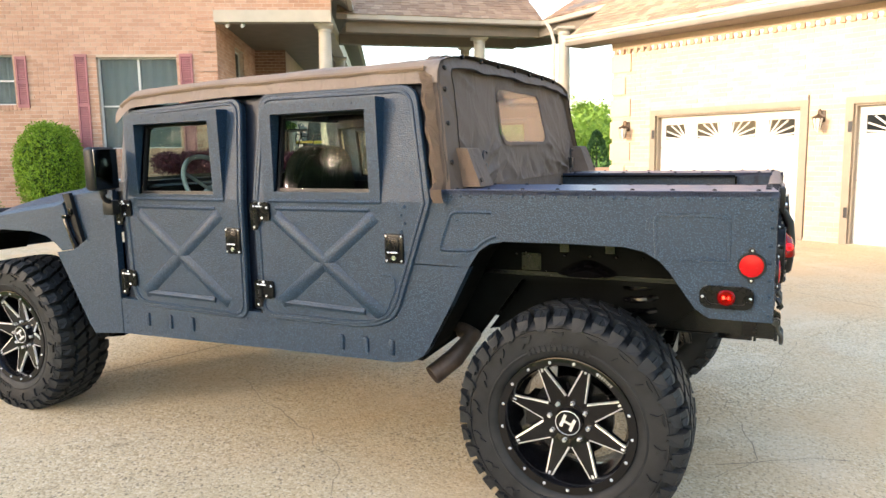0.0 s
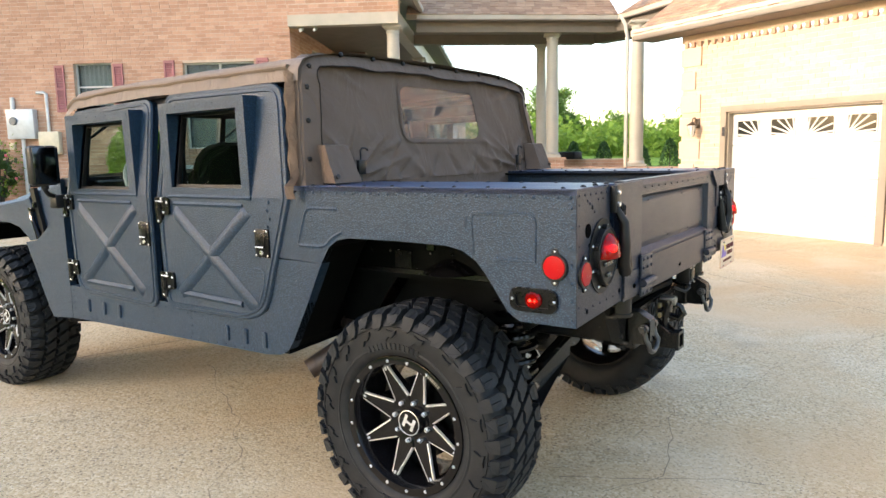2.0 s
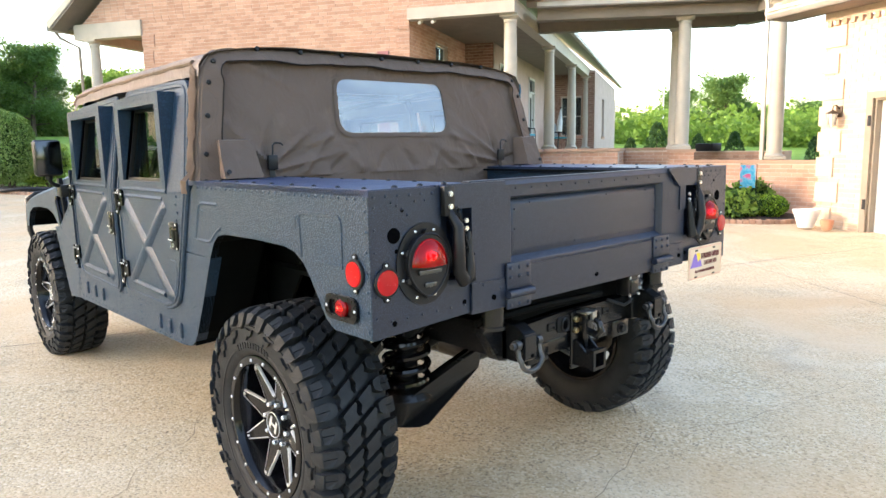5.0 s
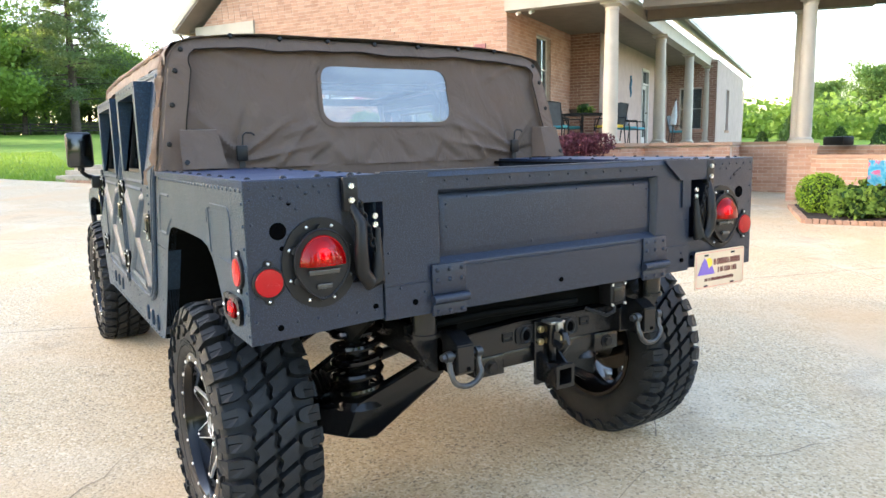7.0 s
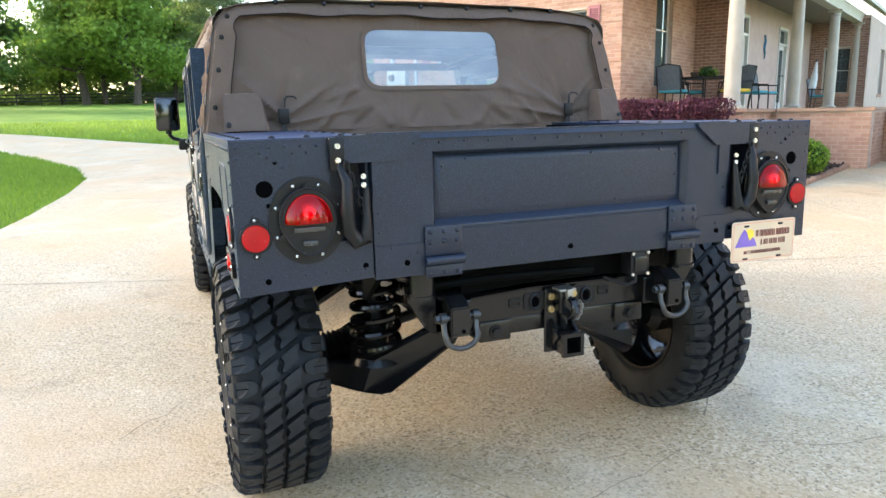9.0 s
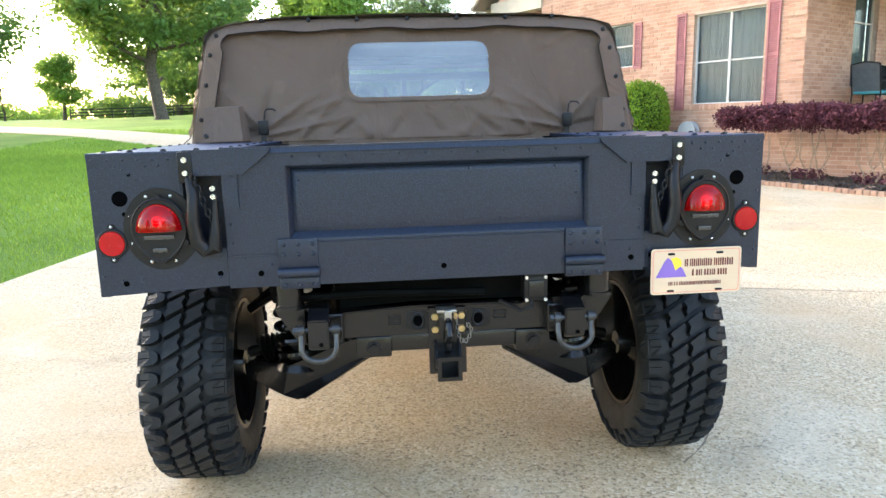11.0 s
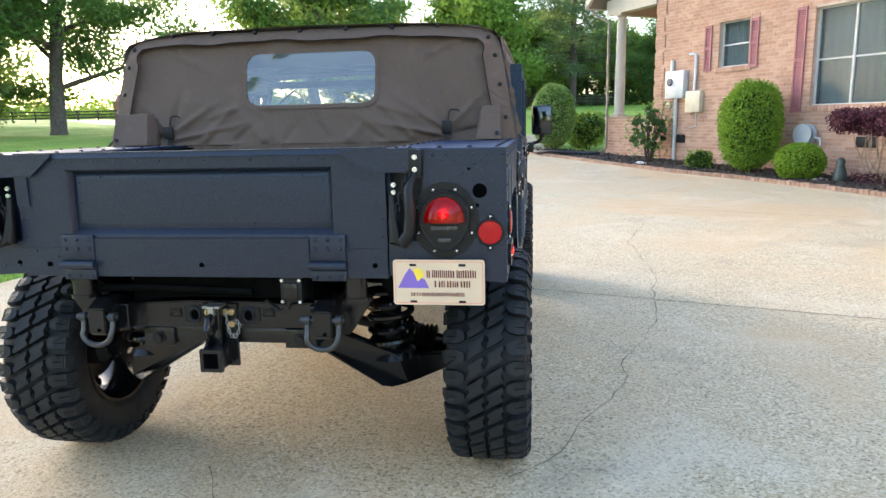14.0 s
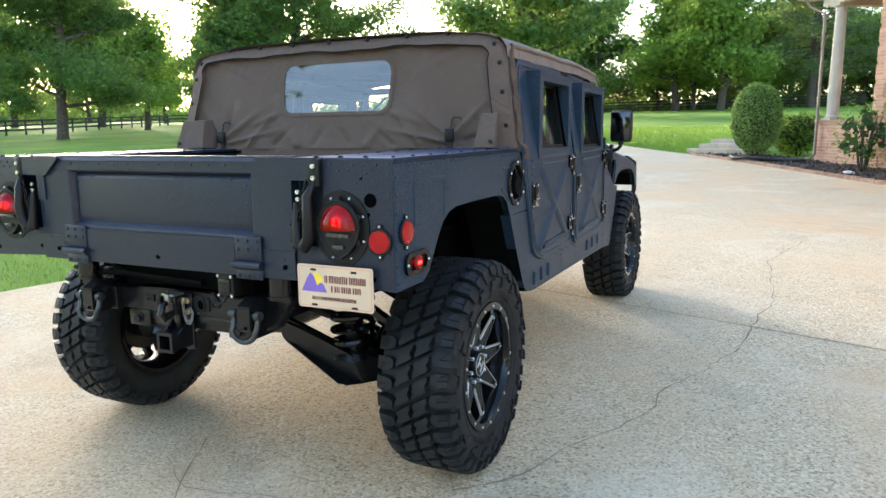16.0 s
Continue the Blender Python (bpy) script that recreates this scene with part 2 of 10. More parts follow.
MORTAR = plain("mortar", (0.55, 0.44, 0.35), 0.95, 0, 0.15, 8, 0.3, 160)
CREAM = plain("cream_paint", (0.45, 0.405, 0.33), 0.55, 0, 0.08, 3, 0.05, 80)
SASH = plain("grey_sash", (0.55, 0.55, 0.53), 0.5, 0, 0.08, 3, 0.05, 80)
WHITE = plain("white_paint", (0.62, 0.60, 0.55), 0.45, 0, 0.05, 2, 0.04, 60)
TAUPE = plain("taupe_paint", (0.24, 0.19, 0.14), 0.6, 0, 0.1, 3, 0.05, 80)
STUCCO = plain("pale_stucco", (0.50, 0.365, 0.305), 0.9, 0, 0.08, 3, 0.35, 70)
SHUTTER = plain("faded_red_shutter", (0.36, 0.14, 0.145), 0.6, 0, 0.15, 6, 0.08, 120)
SOFFIT = plain("brown_soffit", (0.20, 0.165, 0.13), 0.7, 0, 0.1, 3)
MULCH = plain("dark_mulch", (0.035, 0.024, 0.018), 0.95, 0, 0.5, 30, 0.9, 60)
EDGING = brickwork("edging_brick", (0.30, 0.175, 0.115), (0.39, 0.24, 0.165), (0.48, 0.32, 0.23))
SLING = plain("grey_sling_mesh", (0.075, 0.09, 0.10), 0.7, 0, 0.15, 12, 0.3, 200)
IRON = plain("dark_iron", (0.02, 0.02, 0.022), 0.5, 0.6, 0.2, 10)
TEAL = plain("teal_cushion", (0.05, 0.30, 0.36), 0.85, 0, 0.15, 8, 0.2, 200)
YELLOW = plain("yellow_cushion", (0.70, 0.52, 0.06), 0.85, 0, 0.15, 8, 0.2, 200)
GREYBOX = plain("grey_enamel", (0.55, 0.58, 0.60), 0.4, 0.2, 0.08, 8)
BEIGEBOX = plain("beige_enamel", (0.62, 0.55, 0.40), 0.45, 0.0, 0.08, 8)
GREYDIAL = plain("smoked_dial", (0.16, 0.17, 0.18), 0.25, 0, 0.1, 8)
LANTERN = plain("brass_lantern", (0.06, 0.036, 0.02), 0.45, 0.2, 0.25, 20)
FROST = plain("frosted_glass", (0.7, 0.66, 0.58), 0.3, 0, 0.1, 8)
BARK = plain("bark", (0.075, 0.058, 0.045), 0.95, 0, 0.35, 5, 0.9, 22)
FENCE = plain("dark_fence_wood", (0.045, 0.04, 0.035), 0.9, 0, 0.3, 5)
CURTAIN = plain("grey_blind", (0.60, 0.63, 0.61), 0.9, 0, 0.1, 4)
STONE = plain("weathered_stone", (0.36, 0.31, 0.26), 0.9, 0, 0.2, 5, 0.5, 60)
STEP_STONE = plain("tan_step_stone", (0.46, 0.38, 0.29), 0.9, 0, 0.25, 3, 0.5, 60)
LEAF_OAK = leafy("oak_leaf", (0.040, 0.098, 0.030), (0.08, 0.175, 0.05), (0.14, 0.25, 0.075), 0.45)
LEAF_PINE = leafy("pine_needle", (0.065, 0.11, 0.062), (0.11, 0.17, 0.09), (0.16, 0.23, 0.12), 0.5)
LEAF_LIGHT = leafy("spring_leaf", (0.11, 0.21, 0.035), (0.18, 0.31, 0.055), (0.27, 0.41, 0.085), 0.5)
LEAF_BOX = leafy("boxwood_leaf", (0.06, 0.15, 0.012), (0.19, 0.36, 0.028), (0.38, 0.56, 0.065), 0.3)
LEAF_BALL = leafy("lime_leaf", (0.12, 0.24, 0.015), (0.24, 0.40, 0.028), (0.36, 0.54, 0.06), 0.3)
LEAF_TOPIARY = leafy("variegated_leaf", (0.07, 0.16, 0.025), (0.17, 0.31, 0.06), (0.42, 0.53, 0.20), 0.25)
LEAF_RED = leafy("purple_leaf", (0.040, 0.009, 0.018), (0.10, 0.021, 0.038), (0.21, 0.065, 0.085), 0.03)
LEAF_DARK = leafy("dark_leaf", (0.018, 0.05, 0.018), (0.03, 0.08, 0.025), (0.055, 0.12, 0.035), 0.2)
GRASS_BLADE = leafy("grass_blade", (0.11, 0.22, 0.025), (0.19, 0.33, 0.04), (0.28, 0.42, 0.06), 0.35)


def lawn():
    k = Nodes("lawn")
    c = k.ramp(k.noise(0.25, 5), [(0.3, (0.11, 0.20, 0.026)), (0.55, (0.18, 0.30, 0.038)), (0.75, (0.25, 0.37, 0.055))])
    c = k.mix(k.ramp(k.noise(38, 3), [(0.35, (0, 0, 0)), (0.7, (0.6, 0.6, 0.6))]), c, (0.05, 0.11, 0.016))
    return k.surface(c, 0.9, 0, k.bump(k.noise(60, 3), 0.7, 0.03), 0.15)


LAWN = lawn()

# ---- mesh helpers ----
def part(name, bm, material, parent=None, label="", m=None, smooth=True, angle=40):
    """Link a bmesh as one mesh object, under its thing or part."""
    me = bpy.data.meshes.new(name)
    bmesh.ops.recalc_face_normals(bm, faces=bm.faces)
    bm.to_mesh(me)
    bm.free()
    return link_mesh(name, me, material, parent, label, m, smooth, angle)


def link_mesh(name, me, material, parent=None, label="", m=None, smooth=True, angle=40):
    for mt in (material if isinstance(material, (list, tuple)) else [material]):
        me.materials.append(mt)
    if smooth:
        me.shade_smooth()
        me.set_sharp_from_angle(angle=radians(angle))
    ob = new(name, me)
    if parent:
        ob.parent = parent
    if m is not None:
        ob.matrix_basis = m
    if label:
        ob["label"] = label
    return ob


def parts_each(name, bm, material, parent, label="", smooth=True):
    """Link every loose piece of a bmesh as a part of its own."""
    bm.verts.index_update()
    seen = set()
    for v0 in bm.verts:
        if v0.index in seen:
            continue
        stack, piece = [v0], []
        seen.add(v0.index)
        while stack:
            v = stack.pop()
            piece.append(v)
            for e in v.link_edges:
                w = e.other_vert(v)
                if w.index not in seen:
                    seen.add(w.index)
                    stack.append(w)
        number = {v.index: i for i, v in enumerate(piece)}
        faces = {f for v in piece for f in v.link_faces}
        b2 = bmesh.new()
        vs = [b2.verts.new(v.co) for v in piece]
        for f in sorted(faces, key=lambda q: min(number[v.index] for v in q.verts)):
            b2.faces.new([vs[number[v.index]] for v in f.verts])
        part(name, b2, material, parent, label, smooth=smooth)
    bm.free()


def root(name, m, label, category, group="", kind=""):
    ob = new(name)
    ob.matrix_basis = m
    return tagged(ob, label, category, group, kind)


def box(bm, lo, hi, m=None, mi=0):
    """An upright box between two corners; m moves it."""
    vs = [bm.verts.new((x, y, z)) for x in (lo[0], hi[0]) for y in (lo[1], hi[1]) for z in (lo[2], hi[2])]
    if m is not None:
        for v in vs:
            v.co = m @ v.co
    fs = []
    for q in ((0, 1, 3, 2), (4, 6, 7, 5), (0, 4, 5, 1), (2, 3, 7, 6), (0, 2, 6, 4), (1, 5, 7, 3)):
        f = bm.faces.new([vs[i] for i in q])
        f.material_index = mi
        fs.append(f)
    return vs, fs


def rbox(bm, lo, hi, r=0.01, seg=2, m=None):
    """A box with rounded edges."""
    b2 = bmesh.new()
    box(b2, lo, hi)
    bmesh.ops.bevel(b2, geom=b2.edges[:], offset=r, segments=seg, affect="EDGES", profile=0.5)
    merge(bm, b2, m)


def merge(bm, b2, m=None):
    me = bpy.data.meshes.new("tmp")
    b2.to_mesh(me)
    b2.free()
    if m is not None:
        me.transform(m)
    bm.from_mesh(me)
    bpy.data.meshes.remove(me)


def frame_of(d):
    d = Vector(d).normalized()
    a = Vector((0, 0, 1)) if abs(d.z) < 0.95 else Vector((1, 0, 0))
    x = a.cross(d).normalized()
    return x, d.cross(x)


def tube(bm, pts, r, n=8, cap=True, mi=0):
    """A round bar along points; r is one radius or one for each point."""
    pts = [Vector(p) for p in pts]
    rs = r if isinstance(r, (list, tuple)) else [r] * len(pts)
    rings = []
    for i, p in enumerate(pts):
        d = pts[min(i + 1, len(pts) - 1)] - pts[max(i - 1, 0)]
        x, y = frame_of(d)
        if rings:
            px = rings[-1][1]
            x = (px - d.normalized() * px.dot(d.normalized())).normalized()
            y = d.normalized().cross(x)
        rings.append(([bm.verts.new(p + rs[i] * (x * math.cos(2 * math.pi * k / n) + y * math.sin(2 * math.pi * k / n))) for k in range(n)], x))
    for (a, _), (b, _) in zip(rings, rings[1:]):
        for k in range(n):
            f = bm.faces.new((a[k], a[(k + 1) % n], b[(k + 1) % n], b[k]))
            f.material_index = mi
    if cap:
        for ring in (rings[0][0], rings[-1][0]):
            bm.faces.new(ring).material_index = mi


def lathe(bm, prof, n=48, axis="X", mi=0, close=False):
    """Turn a profile of (along, radius) about an axis."""
    rings = []
    for a, r in prof:
        ring = []
        for k in range(n):
            t = 2 * math.pi * k / n
            c, s = r * math.cos(t), r * math.sin(t)
            ring.append(bm.verts.new((a, c, s) if axis == "X" else ((c, a, s) if axis == "Y" else (c, s, a))))
        rings.append(ring)
    pairs = list(zip(rings, rings[1:])) + ([(rings[-1], rings[0])] if close else [])
    for a, b in pairs:
        for k in range(n):
            bm.faces.new((a[k], a[(k + 1) % n], b[(k + 1) % n], b[k])).material_index = mi
    return rings


def disc(bm, c, axis, r, depth, n=24, mi=0, bevel=0.0):
    """A short round plug from c along axis."""
    c, axis = Vector(c), Vector(axis).normalized()
    if bevel:
        tube(bm, [c, c + axis * (depth - bevel), c + axis * depth], [r, r, r - bevel], n, True, mi)
    else:
        tube(bm, [c, c + axis * depth], r, n, True, mi)


def slab(bm, pts, off, mi=0):
    """A flat polygon of 3D points given a thickness by the vector off (or one for each point)."""
    pts = [Vector(p) for p in pts]
    offs = [Vector(o) for o in off] if isinstance(off[0], (tuple, Vector)) else [Vector(off)] * len(pts)
    a = [bm.verts.new(p) for p in pts]
    b = [bm.verts.new(p + o) for p, o in zip(pts, offs)]
    bm.faces.new(a).material_index = mi
    bm.faces.new(b[::-1]).material_index = mi
    for i in range(len(a)):
        j = (i + 1) % len(a)
        bm.faces.new((a[i], b[i], b[j], a[j])).material_index = mi


def rounded(pts, r, n=4):
    """Round the corners of a 2D polygon."""
    out = []
    rs = r if isinstance(r, (list, tuple)) else [r] * len(pts)
    for i, p in enumerate(pts):
        p = Vector(p)
        a, b = Vector(pts[i - 1]), Vector(pts[(i + 1) % len(pts)])
        if rs[i] <= 0:
            out.append(tuple(p))
            continue
        u, v = (a - p), (b - p)
        d = min(rs[i], u.length * 0.48, v.length * 0.48)
        s, e = p + u.normalized() * d, p + v.normalized() * d
        for k in range(n + 1):
            t = k / n
            out.append(tuple((1 - t) ** 2 * s + 2 * t * (1 - t) * p + t * t * e))
    return out


def pydata(name, verts, faces, material, parent=None, label="", smooth=False, m=None):
    me = bpy.data.meshes.new(name)
    me.from_pydata([tuple(map(float, v)) for v in verts] if not isinstance(verts, np.ndarray) else verts.tolist(), [], faces)
    return link_mesh(name, me, material, parent, label, m, smooth)


def boxes_mesh(name, lo, hi, frame, material, parent=None, label=""):
    """Many boxes in one mesh: lo and hi are N x 3 arrays in the frame's axes."""
    lo, hi = np.asarray(lo, float), np.asarray(hi, float)
    sel = np.array([(0, 0, 0), (1, 0, 0), (1, 1, 0), (0, 1, 0), (0, 0, 1), (1, 0, 1), (1, 1, 1), (0, 1, 1)])
    v = lo[:, None, :] * (1 - sel) + hi[:, None, :] * sel
    q = np.array([(0, 3, 2, 1), (4, 5, 6, 7), (0, 1, 5, 4), (1, 2, 6, 5), (2, 3, 7, 6), (3, 0, 4, 7)])
    f = (np.arange(len(lo)) * 8)[:, None, None] + q[None]
    M = np.array(frame)
    v = v.reshape(-1, 3) @ M[:3, :3].T + M[:3, 3]
    return pydata(name, v, f.reshape(-1, 4).tolist(), material, parent, label)


def smoothstep(t):
    t = max(0.0, min(1.0, t))
    return t * t * (3 - 2 * t)


def ground_z(x, y):
    """Height of the land: level by the truck, rising ahead of it."""
    f = 0.008 * y
    if y > 2:
        f = 0.016 + 0.033 * (min(y, 100) - 2)
    if y > 22:
        f += 0.0095 * (min(y, 100) - 22) * smoothstep((x + 45) / 35)
    if y > 100:
        f += 0.004 * (min(y, 400) - 100)
    return -0.042 + 0.0115 * max(-12.0, min(12.0, x)) + f

# ---- ground and drive ----
from mathutils import geometry


def axis_steps(lo, hi, near_lo, near_hi, fine, grow):
    out, v, s = [], near_lo, fine
    while v < near_hi:
        out.append(v)
        v += fine
    v, s = near_hi, fine
    while v < hi:
        out.append(v)
        s *= grow
        v += s
    out.append(hi)
    v, s = near_lo, fine
    while v > lo:
        s *= grow
        v -= s
        out.append(max(v, lo))
    return sorted(set(out))


def build_ground():
    xs, ys = axis_steps(-900, 900, -40, 40, 1.0, 1.25), axis_steps(-900, 900, -12, 60, 1.0, 1.25)
    verts = [(x, y, ground_z(x, y) - 0.03) for y in ys for x in xs]
    w = len(xs)
    faces = [(j * w + i, j * w + i + 1, (j + 1) * w + i + 1, (j + 1) * w + i) for j in range(len(ys) - 1) for i in range(w - 1)]
    g = pydata("ground", verts, faces, LAWN, smooth=True)
    tagged(g, "mown green lawn rising gently to the trees", "ground", kind="structure")


DRIVE = [(-6.5, -30), (30, -30), (30, 1.2), (13.6, 1.2), (13.6, 6.6), (14.4, 7.4), (13.0, 8.1), (11.75, 7.3), (11.4, 7.38), (8.13, 5.62), (7.76, 6.34), (7.15, 7.3), (6.2, 9.3), (5.1, 11.3),
         (4.1, 12.7), (3.1, 14.6), (2.0, 16.8), (0.9, 19.0), (-0.4, 21.3), (-2.6, 24.6), (-6.3, 30.4), (-15.0, 41.5), (-30.0, 58.0), (-60, 92),
         (-64, 88), (-33.0, 54.0), (-17.0, 37.5), (-9.6, 27.5), (-6.0, 22.0), (-4.3, 18.3), (-3.2, 15.2), (-2.78, 12.8), (-2.85, 10.6),
         (-3.1, 8.2), (-3.5, 5.6), (-4.05, 2.9), (-4.45, 1.6), (-4.9, -1.0)]


def build_drive():
    poly = []
    for i, p in enumerate(DRIVE):
        q = DRIVE[(i + 1) % len(DRIVE)]
        d = math.dist(p, q)
        n = max(1, int(d / (0.6 if max(abs(p[0]), abs(p[1])) < 26 else 3)))
        poly += [(p[0] + (q[0] - p[0]) * k / n, p[1] + (q[1] - p[1]) * k / n) for k in range(n)]
    nb = len(poly)
    pts = [Vector(p) for p in poly]
    pts += [Vector((x, y)) for x in np.arange(-16, 29, 1.0) for y in np.arange(-29, 42, 1.0)]
    v, e, f, *_ = geometry.delaunay_2d_cdt(pts, [(i, (i + 1) % nb) for i in range(nb)], [list(range(nb))], 1, 1e-4)
    verts = [(p.x, p.y, ground_z(p.x, p.y)) for p in v]
    d = pydata("driveway", verts, [tuple(t) for t in f], CONCRETE, smooth=True)
    tagged(d, "weathered exposed-aggregate concrete drive with cracks", "driveway", kind="structure")
    # the slab's edge
    rim = [(x, y, ground_z(x, y) + dz) for x, y in poly for dz in (0, -0.12)]
    faces = [(2 * i, 2 * i + 1, (2 * i + 3) % (2 * nb), (2 * i + 2) % (2 * nb)) for i in range(nb)]
    pydata("slab_edge", rim, faces, CONCRETE, d)
    return d


def ribbon(name, pts, width, parent, material, label="", jitter=0.0, seed=1, lift=0.003):
    """A thin line lying on the drive, for joints and cracks."""
    rnd = random.Random(seed)
    path = []
    for a, b in zip(pts, pts[1:]):
        n = max(2, int(math.dist(a, b) / 0.09))
        path += [Vector(a).lerp(Vector(b), k / n) for k in range(n)]
    path.append(Vector(pts[-1]))
    off = 0.0
    verts = []
    for i, p in enumerate(path):
        d = (path[min(i + 1, len(path) - 1)] - path[max(i - 1, 0)]).normalized()
        nrm = Vector((-d.y, d.x))
        off = off * 0.8 + rnd.uniform(-1, 1) * jitter
        w = width * (rnd.uniform(0.3, 1.3) if jitter else 1)
        for s in (-0.5, 0.5):
            q = p + nrm * (off + s * w)
            verts.append((q.x, q.y, ground_z(q.x, q.y) + lift))
    faces = [(2 * i, 2 * i + 1, 2 * i + 3, 2 * i + 2) for i in range(len(path) - 1)]
    return pydata(name, verts, faces, material, parent, label)


build_ground()
driveway = build_drive()
ribbon("control_joint", [(-3.6, 4.5), (-1.17, 3.68), (2.92, 2.45), (7.5, 1.05), (9.4, 0.5)], 0.012, driveway, CRACK)
ribbon("control_joint", [(2.2, -6.0), (3.95, -1.69), (5.97, 1.3), (6.25, 2.0), (7.6, 5.6)], 0.009, driveway, CRACK)
ribbon("control_joint", [(-3.3, 10.0), (0.5, 8.4), (5.6, 6.6)], 0.010, driveway, CRACK)
ribbon("crack", [(2.62, 6.45), (2.16, 5.02), (2.24, 4.10), (2.25, 3.4), (2.11, 2.62), (2.05, 2.1), (1.74, 1.25), (1.66, 0.78), (1.42, 0.28), (1.26, 0.0), (1.05, -0.25)], 0.009, driveway, CRACK, "", 0.022, 4)
ribbon("crack", [(-1.55, 0.62), (-1.22, 0.98), (-0.95, 1.16), (-0.62, 1.60), (-0.35, 2.1), (-0.1, 2.6)], 0.005, driveway, CRACK, "", 0.03, 5)
ribbon("crack", [(-0.3, -0.52), (0.0, -0.67), (0.9, -0.48), (1.4, -0.75), (2.4, -0.9), (3.6, -1.6)], 0.004, driveway, CRACK, "", 0.025, 6)
ribbon("crack", [(3.0, 7.6), (3.4, 8.0), (3.9, 8.1)], 0.008, driveway, CRACK, "", 0.03, 7)
ribbon("crack", [(0.15, -1.1), (0.02, -0.76), (-0.18, -0.50), (-0.3, -0.3)], 0.006, driveway, CRACK, "", 0.02, 8)

# ---- house frame: s along the gable wall to its far corner, d out of the wall ----
H0, HU, HN = Vector((7.70, 9.82, 0)), Vector((-0.5, 0.866, 0)), Vector((-0.866, -0.5, 0))


def wall_frame(origin, along):
    """Axes of a wall: x along it, y out of its face (to the right of along when seen from above), z up."""
    a = Vector(along).normalized()
    out = Vector((a.y, -a.x, 0))
    return Matrix.Translation(origin) @ Matrix((a, out, (0, 0, 1))).transposed().to_4x4()


def cuts(length, z0, z1, holes):
    """Rectangles that fill a wall round its openings."""
    xs = sorted({0.0, length, *[h[0] for h in holes], *[h[1] for h in holes]})
    zs = sorted({z0, z1, *[h[2] for h in holes], *[h[3] for h in holes]})
    for xa, xb in zip(xs, xs[1:]):
        run = None
        for za, zb in zip(zs, zs[1:]):
            inside = any(h[0] <= xa and xb <= h[1] and h[2] <= za and zb <= h[3] for h in holes)
            if inside:
                if run:
                    yield xa, xb, *run
                run = None
            else:
                run = (run[0], zb) if run else (za, zb)
        if run:
            yield xa, xb, *run


def brick_wall(name, F, length, z0, z1, holes, mat, label, thick=0.22, top=None, proud=0.006, singles=None, bl=0.203, bh=0.068, joint=0.011):
    """A masonry wall: a mortar core with real openings, and every brick standing proud of it."""
    bm = bmesh.new()
    for xa, xb, za, zb in cuts(length, z0, z1, holes):
        box(bm, (xa, -thick, za), (xb, 0, zb), F)
    if top:
        slab(bm, [F @ Vector((x, 0, z)) for x, z in top], F.to_3x3() @ Vector((0, -thick, 0)))
    wall = part(name, bm, MORTAR, None, smooth=False)
    tagged(wall, label, "wall", kind="structure")
    lo, hi, lone = [], [], []
    rnd = random.Random(len(name) * 7 + int(length * 10))
    zmax = max([z1] + [p[1] for p in top]) if top else z1
    row, z = 0, z0
    while z + bh <= zmax:
        za, zb = z, z + bh
        if (za + zb) / 2 > z1 and top:
            xs = span_at(top, (za + zb) / 2)
            if not xs:
                break
            xa, xe = xs
        elif z > z1 - bh and not top:
            break
        else:
            xa, xe = 0.0, length
        x = xa - (0.107 if row % 2 else 0.0)
        while x < xe:
            a, b = max(x, xa), min(x + bl, xe)
            segs = [(a, b)]
            for h in holes:
                if h[2] < zb - 0.02 and za + 0.02 < h[3]:
                    segs = [s for sa, sb in segs for s in ((sa, min(sb, h[0])), (max(sa, h[1]), sb)) if s[1] - s[0] > 0.02]
            for a, b in segs:
                if b - a > 0.02:
                    p = proud + rnd.uniform(-0.0025, 0.0025)
                    item = ((a, -0.03, za), (b, p, zb))
                    if singles and singles[0] < a and b < singles[1] and singles[2] < za and zb < singles[3] and abs(b - a - bl) < 0.001:
                        lone.append(item)
                    else:
                        lo.append(item[0])
                        hi.append(item[1])
            x += bl + joint
        z += bh + joint
        row += 1
    rest = boxes_mesh("brickwork", lo, hi, F, mat, wall)
    rest["kind"] = "stuff"
    LONE.extend((F, i, mat, wall) for i in lone)
    return wall


LONE = []           # single bricks, linked at the end of the file


def span_at(poly, z):
    xs = []
    for (x1, z1), (x2, z2) in zip(poly, poly[1:] + poly[:1]):
        if (z1 - z) * (z2 - z) < 0:
            xs.append(x1 + (x2 - x1) * (z - z1) / (z2 - z1))
    return (min(xs), max(xs)) if len(xs) >= 2 else None


# the gable wall runs from its far corner (x = 0) to the porch corner (x = 7.1)
LEFT = H0 + HU * 7.1
FG = wall_frame(LEFT, -HU)


def gx(s):
    return 7.1 - s


BIG = (gx(2.42), gx(0.82), 1.74, 3.60)
SMALL = (gx(4.93), gx(4.05), 2.66, 3.66)

wall_gable = brick_wall("wall_gable", FG, 7.1, 0.1, 4.75, [BIG, SMALL], BRICK, "salmon brick gable wall of the house, with two windows",
                        top=[(-1.9, 4.75), (9.5, 4.75), (3.8, 9.3)], singles=(4.1, 7.05, 1.0, 2.6))


def fbox(F, lo, hi, name, mat, parent=None, label="", bevel=0.0):
    bm = bmesh.new()
    if bevel:
        rbox(bm, lo, hi, bevel, 2, F)
    else:
        box(bm, lo, hi, F)
    return part(name, bm, mat, parent, label)


